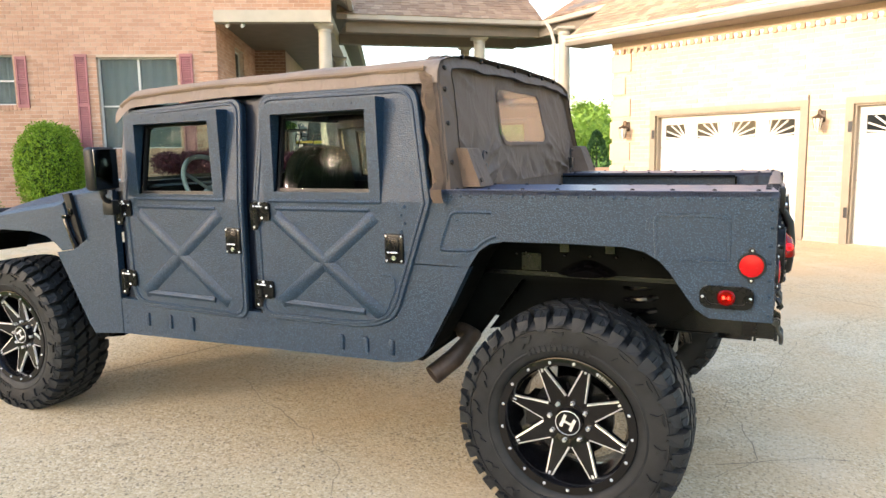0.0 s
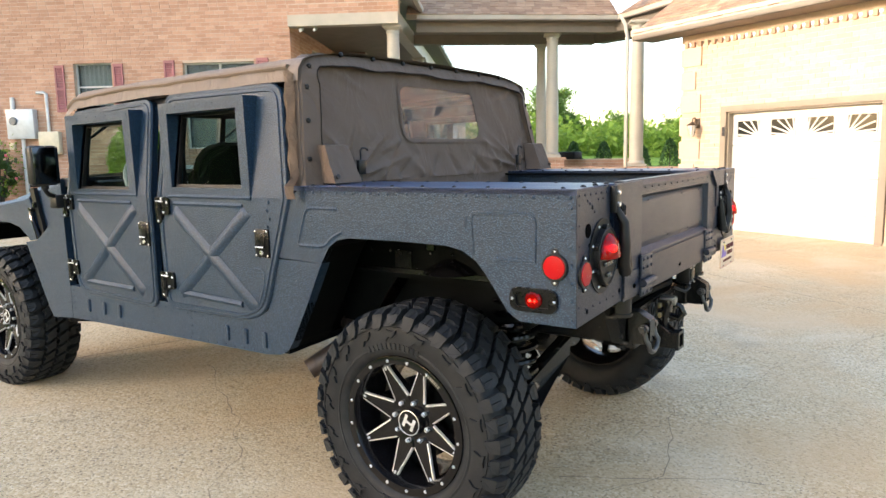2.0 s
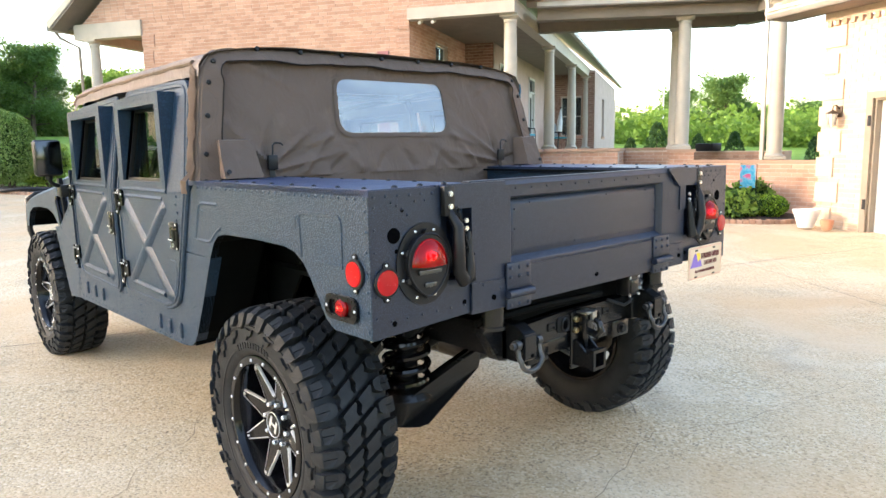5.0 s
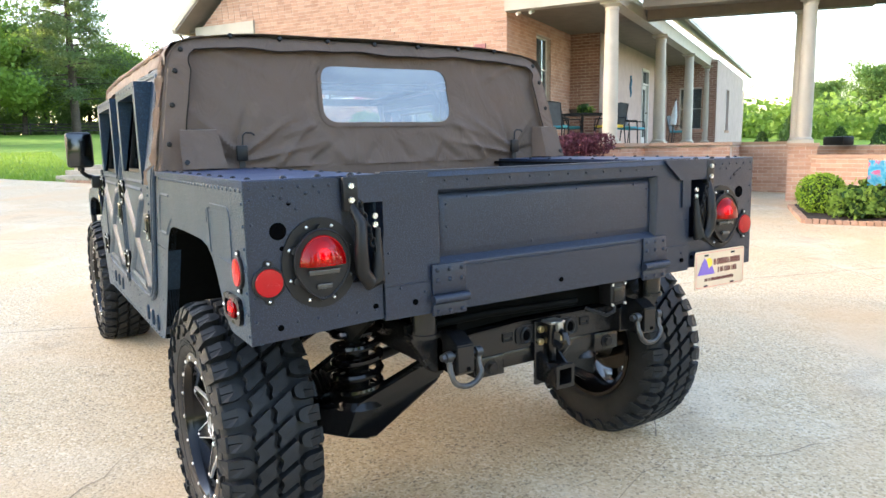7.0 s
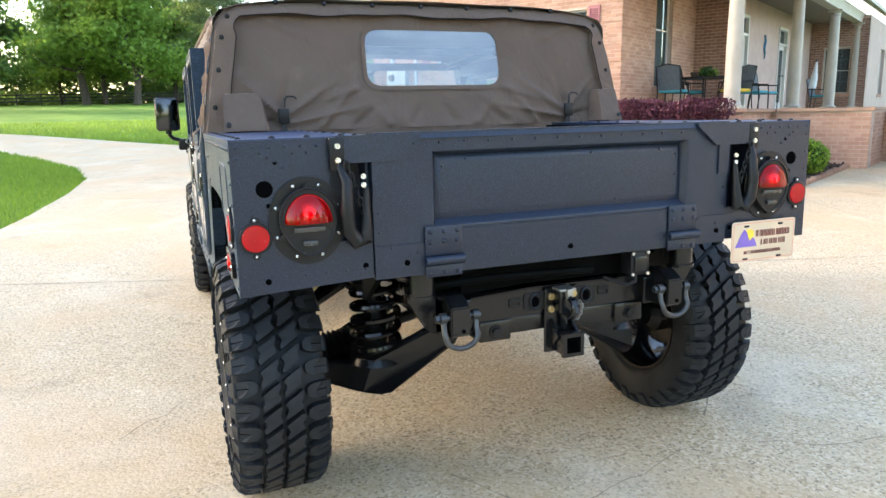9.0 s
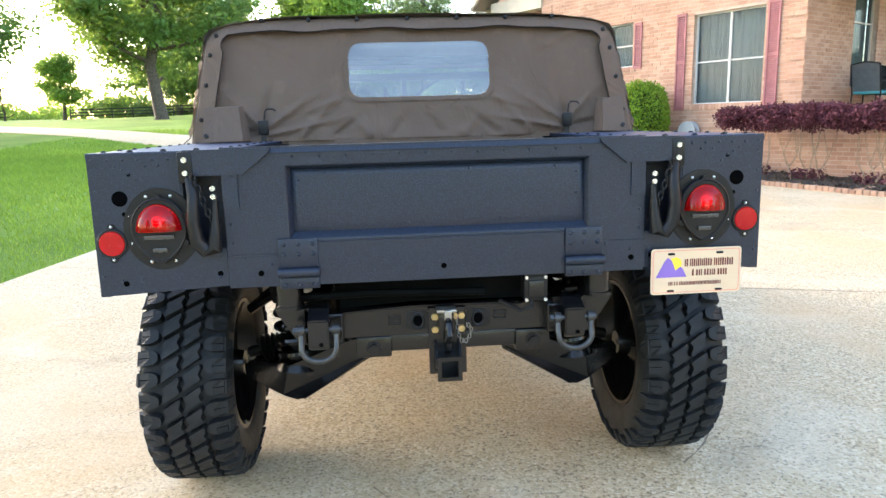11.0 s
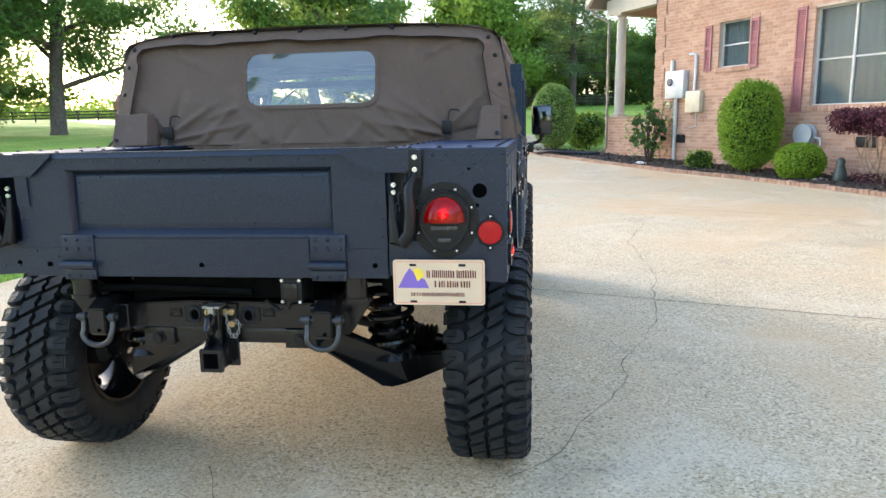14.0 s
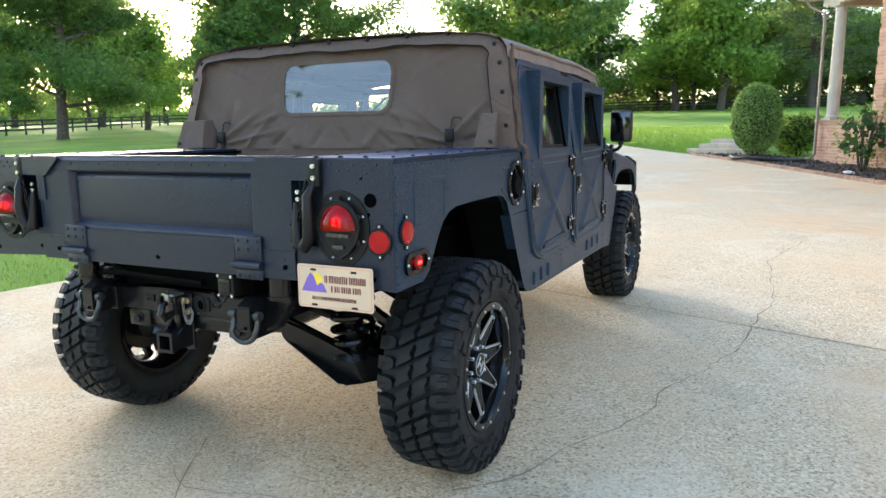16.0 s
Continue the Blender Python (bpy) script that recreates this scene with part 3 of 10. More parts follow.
def window(name, F, hole, mat_frame, label, mullions, rails, depth=0.10, blind=True):
    """A window set back in its opening: frame bars, panes, a brick sill and blinds behind."""
    xa, xb, za, zb = hole
    bm = bmesh.new()
    w = 0.032
    for lo, hi in (((xa, -depth - 0.06, za), (xa + w, -depth, zb)), ((xb - w, -depth - 0.06, za), (xb, -depth, zb)),
                   ((xa + w, -depth - 0.06, za), (xb - w, -depth, za + w)), ((xa + w, -depth - 0.06, zb - w), (xb - w, -depth, zb))):
        box(bm, lo, hi, F)
    win = part(name, bm, mat_frame)
    tagged(win, label, "window", kind="structure")
    for x in mullions:
        fbox(F, (x - 0.022, -depth - 0.05, za + w), (x + 0.022, -depth + 0.005, zb - w), "mullion", mat_frame, win)
    edges = [xa + w, *mullions, xb - w]
    for a, b in zip(edges, edges[1:]):
        for z in rails:
            fbox(F, (a, -depth - 0.055, z - 0.016), (b, -depth - 0.008, z + 0.016), "meeting_rail", mat_frame, win)
        zs = [za + w, *rails, zb - w]
        for z1, z2 in zip(zs, zs[1:]):
            fbox(F, (a + 0.002, -depth - 0.036, z1), (b - 0.002, -depth - 0.03, z2), "pane", HOUSE_GLASS, win)
            # thin grille bars behind the glass
            bm = bmesh.new()
            nx, nz = max(2, round((b - a) / 0.27)), max(2, round((z2 - z1) / 0.32))
            for i in range(1, nx):
                x = a + (b - a) * i / nx
                box(bm, (x - 0.008, -depth - 0.052, z1), (x + 0.008, -depth - 0.042, z2), F)
            for i in range(1, nz):
                z = z1 + (z2 - z1) * i / nz
                box(bm, (a, -depth - 0.053, z - 0.008), (b, -depth - 0.043, z + 0.008), F)
            part("grille", bm, CURTAIN, win)
    if blind:
        bm = bmesh.new()
        n = 40
        prev = None
        for i in range(n + 1):
            x = xa + (xb - xa) * i / n
            y = -depth - 0.16 + 0.018 * math.sin(i * 1.3)
            cur = [bm.verts.new(F @ Vector((x, y, z))) for z in (za, zb)]
            if prev:
                bm.faces.new((prev[0], cur[0], cur[1], prev[1]))
            prev = cur
        part("blind", bm, CURTAIN, win)
    fbox(F, (xa - 0.3, -0.45, za - 0.3), (xb + 0.3, -0.42, zb + 0.3), "room_dark", SOFFIT, win)
    # brick sill, piece by piece
    n = round((xb - xa + 0.2) / 0.078)
    me = None
    for i in range(n):
        x = xa - 0.1 + (xb - xa + 0.2) * i / n
        ob = fbox(F, (x, -0.12, za - 0.11), (x + 0.066, 0.035, za - 0.005), "sill_brick", BRICK, win)
    return win


def shutter(F, x0, x1, z0, z1):
    """A louvred shutter: stiles, rails and slats."""
    sh = root("shutter", Matrix.Identity(4), "faded red louvred wooden shutter beside a window", "shutter", "shutters of the gable wall")
    for a, b in ((x0, x0 + 0.035), (x1 - 0.035, x1)):
        fbox(F, (a, 0.008, z0), (b, 0.04, z1), "stile", SHUTTER, sh)
    zm = (z0 + z1) / 2
    for z in (z0, zm - 0.03, z1 - 0.06):
        fbox(F, (x0 + 0.035, 0.008, z), (x1 - 0.035, 0.038, z + 0.06), "rail", SHUTTER, sh)
    bm = bmesh.new()
    box(bm, (-(x1 - x0) / 2 + 0.037, -0.004, -0.018), ((x1 - x0) / 2 - 0.037, 0.004, 0.018))
    me = bpy.data.meshes.new("slat")
    bm.to_mesh(me)
    bm.free()
    me.materials.append(SHUTTER)
    for lo, hi in ((z0 + 0.06, zm - 0.03), (zm + 0.03, z1 - 0.06)):
        n = int((hi - lo) / 0.036)
        for i in range(n):
            ob = new("slat", me)
            ob.parent = sh
            ob.matrix_basis = F @ pose((x0 + x1) / 2, 0.022, lo + (i + 0.5) * (hi - lo) / n, 32)
    return sh


window("window_1", FG, BIG, SASH, "tall white double window with grilles in the brick gable wall", [(BIG[0] + BIG[1]) / 2], [2.62])
window("window_2", FG, SMALL, SASH, "small sash window with grilles high in the gable wall", [], [3.15])
for a, b, z0, z1 in ((gx(2.84), gx(2.60), 1.63, 3.66), (gx(0.76), gx(0.50), 1.63, 3.66), (gx(5.36), gx(5.14), 2.60, 3.62), (gx(4.00), gx(3.78), 2.60, 3.62)):
    shutter(FG, a, b, z0, z1)

# quoins at both corners of the gable wall
def quoins(F, x0, x1, z0, z1, mat, parent, flip=False):
    z, k = z0, 0
    while z < z1:
        h = 0.30
        w = 0.36 if k % 2 else 0.30
        a, b = (x0, x0 + w) if not flip else (x1 - w, x1)
        q = fbox(F, (a, 0.001, z), (b, 0.026, z + h), "quoin", MORTAR, parent)
        rows = max(1, round(h / 0.079))
        for r in range(rows):
            za = z + h * r / rows + 0.004
            n = 2
            for c in range(n):
                off = 0.06 if r % 2 else -0.06
                xm = (a + b) / 2 + off
                lo, hi = ((a - 0.002, xm - 0.005), (xm + 0.005, b + 0.002))[c]
                fbox(F, (lo, 0.004, za), (hi, 0.032, za + h / rows - 0.010), "brick", mat, q)
        z += h + 0.1
        k += 1


quoins(FG, 0.0, 0, 0.5, 4.4, BRICK, wall_gable)
quoins(FG, 0, 7.1, 0.5, 4.4, BRICK, wall_gable, True)

# the porch's side wall (s = 0), its jog, and the wing beyond; x runs away from the gable corner
PORCH_Z = 1.45
FS = Matrix.Translation(H0) @ Matrix((-HN, -HU, (0, 0, 1))).transposed().to_4x4()     # x away, y out over the porch
side_holes = [(1.75, 2.75, 2.0, 4.05)]
wall_side = brick_wall("wall_porch_side", FS, 4.3, 1.0, 4.4, side_holes, BRICK, "salmon brick porch wall with a tall narrow window")
window("window_3", FS, side_holes[0], WHITE, "tall white porch window with a transom", [], [3.3])
FJ = Matrix.Translation(H0 - HN * 4.3) @ Matrix((-HU, HN, (0, 0, 1))).transposed().to_4x4()
brick_wall("wall_porch_jog", FJ, 0.8, 1.0, 4.4, [], BRICK_DARK, "brick return of the porch wall, shade in its dark colour")
FW = Matrix.Translation(H0 - HN * 4.3 - HU * 0.8) @ Matrix((-HN, -HU, (0, 0, 1))).transposed().to_4x4()
w_holes = [(0.75, 1.75, 1.5, 3.9), (4.9, 5.9, 1.5, 3.9)]
bm = bmesh.new()
for xa, xb, za, zb in cuts(9.2, 1.0, 4.4, w_holes):
    box(bm, (xa, -0.2, za), (xb, 0, zb), FW)
tagged(part("wall_porch_back", bm, STUCCO, smooth=False), "pale pink stucco wall along the covered porch", "wall", kind="structure")


def porch_door(name, F, hole, label):
    xa, xb, za, zb = hole
    bm = bmesh.new()
    for lo, hi in (((xa, -0.1, za), (xa + 0.07, 0.03, zb)), ((xb - 0.07, -0.1, za), (xb, 0.03, zb)), ((xa + 0.07, -0.1, zb - 0.08), (xb - 0.07, 0.03, zb)),
                   ((xa + 0.07, -0.1, zb - 0.52), (xb - 0.07, 0.02, zb - 0.46))):
        box(bm, lo, hi, F)
    d = part(name, bm, WHITE)
    tagged(d, label, "door", kind="structure")
    for lo, hi in (((xa + 0.07, -0.09, za), (xa + 0.17, -0.05, zb - 0.52)), ((xb - 0.17, -0.09, za), (xb - 0.07, -0.05, zb - 0.52)),
                   ((xa + 0.17, -0.09, za), (xb - 0.17, -0.05, za + 0.2)), ((xa + 0.17, -0.09, zb - 0.64), (xb - 0.17, -0.05, zb - 0.52))):
        fbox(F, lo, hi, "rail", WHITE, d)
    fbox(F, (xa + 0.17, -0.075, za + 0.2), (xb - 0.17, -0.065, zb - 0.64), "pane", HOUSE_GLASS, d)
    fbox(F, (xa + 0.07, -0.075, zb - 0.46), (xb - 0.07, -0.065, zb - 0.08), "pane", HOUSE_GLASS, d)
    bm = bmesh.new()
    p = F @ Vector((xb - 0.12, -0.03, za + 1.0))
    bmesh.ops.create_uvsphere(bm, u_segments=12, v_segments=8, radius=0.03, matrix=Matrix.Translation(p))
    part("door_knob", bm, LANTERN, d)
    fbox(F, (xa - 0.1, -0.5, za), (xb + 0.1, -0.48, zb), "room_dark", SOFFIT, d)


porch_door("door_1", FW, w_holes[0], "white glazed porch door with a transom light")
porch_door("door_2", FW, w_holes[1], "white glazed porch door with a transom light")
FJ2 = Matrix.Translation(H0 - HN * 13.5 - HU * 0.8) @ Matrix((-HU, HN, (0, 0, 1))).transposed().to_4x4()
brick_wall("wall_wing_front", FJ2, 1.75, 0.3, 4.4, [(0.45, 1.25, 2.0, 3.5)], BRICK_DARK, "brick front of the far wing, shade in its dark colour")
window("window_4", FJ2, (0.45, 1.25, 2.0, 3.5), CREAM, "shaded window in the far wing", [], [2.75], blind=False)
FE = Matrix.Translation(H0 - HN * 13.5 - HU * 2.55) @ Matrix((-HN, -HU, (0, 0, 1))).transposed().to_4x4()
bm = bmesh.new()
for xa, xb, za, zb in cuts(9.5, 0.2, 4.5, [(3.0, 4.0, 2.0, 3.6)]):
    box(bm, (xa, -0.2, za), (xb, 0, zb), FE)
tagged(part("wall_wing_side", bm, STUCCO, smooth=False), "pale stucco side of the far wing", "wall", kind="structure")
window("window_5", FE, (3.0, 4.0, 2.0, 3.6), WHITE, "white window in the far wing's side", [], [2.8])

# porch deck, its brick face, ceiling, beams and columns
bm = bmesh.new()
box(bm, (0.05, -0.02, 1.2), (13.4, 2.5, PORCH_Z), FS)
tagged(part("porch_floor", bm, CONCRETE), "concrete porch floor", "floor", kind="structure")
FP = Matrix.Translation(H0 - HU * 2.5 + HN * 0.05) @ Matrix((-HN, -HU, (0, 0, 1))).transposed().to_4x4()
brick_wall("wall_porch_base", FP, 15.2, 0.1, 1.40, [], BRICK, "salmon brick base wall under the porch")
FPF = Matrix.Translation(H0 + HN * 0.05) @ Matrix((-HU, HN, (0, 0, 1))).transposed().to_4x4()
brick_wall("wall_porch_front", FPF, 2.5, 0.1, 1.40, [], BRICK, "salmon brick base wall under the porch front")
bm = bmesh.new()
box(bm, (-0.1, 2.1, 1.40), (15.2, 2.58, 1.47), FS)
box(bm, (-0.1, 0.0, 1.40), (0.4, 2.1, 1.465), FS)
tagged(part("porch_coping", bm, EDGING), "brick coping along the porch edge", "coping", kind="structure")
# the wider terrace between the porch and the breezeway: front wall, corner pier, return and alcove
front_axes = Matrix((-HU, HN, (0, 0, 1))).transposed().to_4x4()
side_axes = Matrix((-HN, -HU, (0, 0, 1))).transposed().to_4x4()
brick_wall("wall_terrace_front", Matrix.Translation(H0 - HU * 2.5 - HN * 2.02) @ front_axes, 1.47, 0.1, 1.40, [], BRICK, "salmon brick front wall of the terrace")
brick_wall("terrace_pier", Matrix.Translation(H0 - HU * 3.97 - HN * 1.97) @ front_axes, 0.36, 0.1, 1.40, [], BRICK, "banded salmon brick pier at the terrace corner", thick=0.36)
brick_wall("wall_terrace_return", Matrix.Translation(H0 - HU * 4.33 - HN * 2.33) @ side_axes, 1.6, 0.1, 1.40, [], BRICK, "salmon brick return wall of the terrace")
brick_wall("wall_alcove", Matrix.Translation(H0 - HU * 4.33 - HN * 3.93) @ front_axes, 1.35, 0.1, 1.40, [], BRICK, "shaded salmon brick wall at the back of the passage")
bm = bmesh.new()
box(bm, (2.24, 2.75, 1.28), (13.4, 4.11, 1.38), FS)
tagged(part("terrace_floor", bm, CONCRETE), "concrete terrace floor", "floor", kind="structure")
bm = bmesh.new()
box(bm, (1.92, 2.62, 1.402), (2.30, 4.38, 1.468), FS)
box(bm, (2.30, 4.06, 1.403), (3.93, 4.37, 1.466), FS)
box(bm, (3.90, 4.37, 1.404), (4.20, 5.70, 1.467), FS)
tagged(part("terrace_coping", bm, EDGING), "brick coping along the terrace edge", "coping", kind="structure")

bm = bmesh.new()
box(bm, (0.1, -0.9, 4.36), (14.0, 2.25, 4.42), FS)
tagged(part("porch_ceiling", bm, SOFFIT), "brown boarded porch ceiling", "ceiling", kind="structure")
bm = bmesh.new()
box(bm, (-0.14, 0.0, 4.27), (0.12, 2.36, 4.505), FS)
box(bm, (0.12, 2.05, 4.27), (24.0, 2.32, 4.60), FS)
tagged(part("porch_beam", bm, CREAM), "cream painted beam over the porch columns", "beam", kind="structure")


def column(x, y, z0, z1, r, label, mat=CREAM, group="porch columns"):
    c = root("column", pose(x, y, z0), label, "column", group)
    h = z1 - z0
    bm = bmesh.new()
    lathe(bm, [(0.10, r * 0.98), (0.3, r), (h * 0.4, r), (h - 0.16, r * 0.86)], 28, "Z")
    part("shaft", bm, mat, c)
    bm = bmesh.new()
    box(bm, (-r * 1.3, -r * 1.3, 0), (r * 1.3, r * 1.3, 0.05), pose(0, 0, 0, 0, 0, 30))
    lathe(bm, [(0.05, 0.01), (0.05, r * 1.25), (0.075, r * 1.28), (0.10, r * 1.1), (0.12, r), (0.12, 0.01)], 28, "Z")
    part("base", bm, mat, c)
    bm = bmesh.new()
    lathe(bm, [(h - 0.17, r * 0.85), (h - 0.16, r * 0.95), (h - 0.12, r * 0.95), (h - 0.10, r * 0.88), (h - 0.07, r * 1.15), (h - 0.05, r * 1.2), (h - 0.05, 0.01)], 28, "Z")
    box(bm, (-r * 1.3, -r * 1.3, h - 0.05), (r * 1.3, r * 1.3, h), pose(0, 0, 0, 0, 0, 30))
    part("capital", bm, mat, c)
    return c


for d in (0.2, 5.1, 9.6, 13.6):
    p = H0 - HN * d - HU * 2.2
    column(p.x, p.y, 1.47, 4.27, 0.15, "round cream porch column on the brick coping")
p = H0 - HN * 22.5 - HU * 2.2
column(p.x, p.y, 1.3, 4.27, 0.15, "round cream porch column at the far end")

brick_wall("wall_gable_porch", FG @ Matrix.Translation((7.1, 0, 0)), 2.36, 4.508, 4.752, [], BRICK, "salmon brick of the gable over the porch beam")

# roof over the gable and the porch: two planes, with rake boards and gutters
def roof_plane(name, a, b, c, d, label, thick=0.12, rows=True, course=0.14):
    """A shingled plane with corners a, b (eave) and c, d (ridge); shingles are laid course by course."""
    a, b, c, d = map(Vector, (a, b, c, d))
    bm = bmesh.new()
    nrm = (b - a).cross(d - a).normalized()
    if nrm.z < 0:
        nrm = -nrm
    slab(bm, [a, b, c, d], tuple(-nrm * thick))
    roof = part(name, bm, SOFFIT)
    tagged(roof, label, "roof", kind="structure")
    if not rows:
        return roof
    verts, faces = [], []
    rnd = random.Random(int(a.length * 10))
    n = int((d - a).length / course)
    up = (d - a).normalized()
    for i in range(n):
        t0, t1 = i / n, min(1, (i + 1.35) / n)
        p0, p1 = a.lerp(d, t0), b.lerp(c, t0)
        q0, q1 = a.lerp(d, t1), b.lerp(c, t1)
        L = (p1 - p0).length
        m = max(1, int(L / 0.2))
        ofs = rnd.random()
        for j in range(-1, m + 1):
            x0, x1 = max(0, (j + ofs) / m), min(1, (j + ofs + 0.97) / m)
            if x1 - x0 < 0.02 / max(L, 1):
                continue
            lift = rnd.uniform(0.012, 0.024)
            base = len(verts)
            for pa, pb, l in ((p0, p1, lift), (q0, q1, 0.003)):
                for x in (x0, x1):
                    verts.append(tuple(pa.lerp(pb, x) + nrm * (0.004 + l) - (up * 0.03 * (rnd.random() < 0.4) if l > 0.01 else Vector())))
            verts += [tuple(p0.lerp(p1, x) + nrm * 0.002) for x in (x0, x1)]
            faces += [(base, base + 1, base + 3, base + 2), (base + 4, base + 5, base + 1, base)]
    sh = pydata("shingles", verts, faces, SHINGLES, roof)
    sh["kind"] = "stuff"
    return roof


SHINGLES = brickwork("tan_shingles", (0.27, 0.165, 0.11), (0.40, 0.255, 0.165), (0.52, 0.36, 0.24))


def hp(s, d, z):
    return H0 + HU * s + HN * d + Vector((0, 0, z))


roof_plane("roof_main_left", hp(9.6, 0.45, 4.72), hp(9.6, -16, 4.72), hp(3.3, -16, 9.75), hp(3.3, 0.45, 9.75), "tan shingled roof slope of the house")
roof_plane("roof_main_right", hp(-2.75, 0.45, 4.78), hp(-2.75, -25, 4.78), hp(3.3, -25, 9.75), hp(3.3, 0.45, 9.75), "tan shingled roof slope over the porch")
bm = bmesh.new()
for s0, z0 in ((9.65, 4.60), (-2.8, 4.66)):
    a, b = hp(s0, 0.47, z0), hp(3.3, 0.47, 9.6)
    slab(bm, [a, b, b + Vector((0, 0, 0.22)), a + Vector((0, 0, 0.22))], tuple(-HN * 0.03))
    slab(bm, [a, b, b - HN * 0.46, a - HN * 0.46], (0, 0, 0.02))
tagged(part("rake_board", bm, CREAM), "cream rake boards under the roof edge", "trim", kind="structure")


def gutter(a, b, label="cream metal roof gutter", mat=CREAM):
    a, b = Vector(a), Vector(b)
    d = (b - a).normalized()
    out = Vector((d.y, -d.x, 0))
    bm = bmesh.new()
    prof = [(0, 0), (0, -0.11), (0.09, -0.11), (0.105, -0.05), (0.125, -0.03), (0.125, 0), (0.11, 0), (0.11, -0.03), (0.09, -0.09), (0.01, -0.1), (0.01, 0)]
    ra = [bm.verts.new(a + out * x + Vector((0, 0, z))) for x, z in prof]
    rb = [bm.verts.new(b + out * x + Vector((0, 0, z))) for x, z in prof]
    for i in range(len(prof)):
        j = (i + 1) % len(prof)
        bm.faces.new((ra[i], ra[j], rb[j], rb[i]))
    bm.faces.new(ra)
    bm.faces.new(rb[::-1])
    g = part("gutter", bm, mat)
    return tagged(g, label, "gutter", kind="structure")


def downspout(pts, label="cream metal downspout", mat=CREAM, w=0.04):
    bm = bmesh.new()
    tube(bm, pts, w * 1.25, 4)
    bmesh.ops.bevel(bm, geom=[e for e in bm.edges], offset=0.006, segments=1, affect="EDGES")
    return tagged(part("downspout", bm, mat), label, "downspout", kind="structure")


gutter(hp(-2.78, -25, 4.80), hp(-2.78, 0.5, 4.80))
gutter(hp(9.62, 0.5, 4.72), hp(9.62, -14, 4.72))
# far gutter end and its downspout
downspout([hp(-2.85, -24.8, 4.7), hp(-2.85, -24.8, 4.3), hp(-2.5, -23.9, 4.0), hp(-2.5, -23.4, 0.6)])

# porch at the other end of the gable wall: low brick wall, columns, beam
FL = Matrix.Translation(hp(9.15, 0.0, 0)) @ Matrix((-HU, HN, (0, 0, 1))).transposed().to_4x4()
brick_wall("wall_side_porch", FL, 2.05, 0.2, 1.55, [], BRICK, "low salmon brick wall of the side porch")
bm = bmesh.new()
box(bm, (-0.05, -0.3, 1.55), (2.05, 0.04, 1.62), FL)
tagged(part("side_porch_coping", bm, EDGING), "brick coping of the side porch", "coping", kind="structure")
bm = bmesh.new()
box(bm, (-0.05, -0.2, 4.40), (2.05, 0.06, 4.78), FL)
box(bm, (-0.05, -6.0, 4.40), (0.2, -0.2, 4.78), FL)
tagged(part("side_porch_beam", bm, CREAM), "cream beam over the side porch", "beam", kind="structure")
bm = bmesh.new()
box(bm, (-0.4, -6.0, 4.66), (2.05, 0.0, 4.70), FL)
tagged(part("side_porch_ceiling", bm, SOFFIT), "brown ceiling of the side porch", "ceiling", kind="structure")
for s, d in ((8.75, -0.13), (8.95, -2.6), (8.6, -3.3)):
    p = hp(s, d, 0)
    column(p.x, p.y, 1.62 if d > -1 else 1.2, 4.40, 0.14, "round cream column of the side porch", CREAM, "side porch columns")
bm = bmesh.new()
box(bm, (-0.05, -6.0, 0.6), (2.05, -0.2, 1.2), FL)
tagged(part("side_porch_floor", bm, CONCRETE), "concrete floor of the side porch", "floor", kind="structure")
FLS = Matrix.Translation(LEFT) @ Matrix((-HN, HU, (0, 0, 1))).transposed().to_4x4()
brick_wall("wall_left_side", FLS, 8.0, 0.2, 4.6, [], BRICK, "salmon brick side wall of the house")
downspout([hp(9.55, 0.3, 4.6), hp(9.5, 0.2, 4.45), hp(9.0, 0.12, 4.2), hp(8.96, 0.12, 0.75), hp(9.0, 0.4, 0.6)], "taupe metal downspout at the side porch", TAUPE, 0.032)

# ---- garage: x runs from its far corner towards the open drive, y out of the doors' wall ----
G0, GA = Vector((10.43, 2.27, 0)), Vector((-0.407, -0.914, 0))
GO = Vector((-0.914, 0.407, 0))
FGAR = Matrix.Translation(G0) @ Matrix((GA, GO, (0, 0, 1))).transposed().to_4x4()
D1, D2 = (0.98, 3.60, -0.1, 2.17), (4.37, 6.99, -0.1, 2.17)
wall_garage = brick_wall("wall_garage", FGAR, 8.2, -0.1, 3.42, [D1, D2], BRICK_PALE, "garage brick wall with two doors, sunlight in its pale colour", singles=None)
# dentil course and frieze under the eave
bm = bmesh.new()
box(bm, (-0.02, 0.0, 3.46), (8.2, 0.03, 3.62), FGAR)
tagged(part("garage_frieze", bm, BRICK_PALE), "brick frieze under the garage eave", "trim", kind="structure")
lo = [(0.05 + i * 0.145, 0.0, 3.38) for i in range(56)]
hi = [(0.05 + i * 0.145 + 0.075, 0.045, 3.47) for i in range(56)]
for l, h in zip(lo, hi):
    fbox(FGAR, l, h, "dentil_brick", BRICK, wall_garage)
z, k = 0.1, 0
while z < 3.2:
    w = 0.42 if k % 2 else 0.3
    fbox(FGAR, (-0.03, 0.002, z), (w, 0.035, z + 0.32), "quoin", BRICK_PALE, wall_garage)
    z += 0.42
    k += 1


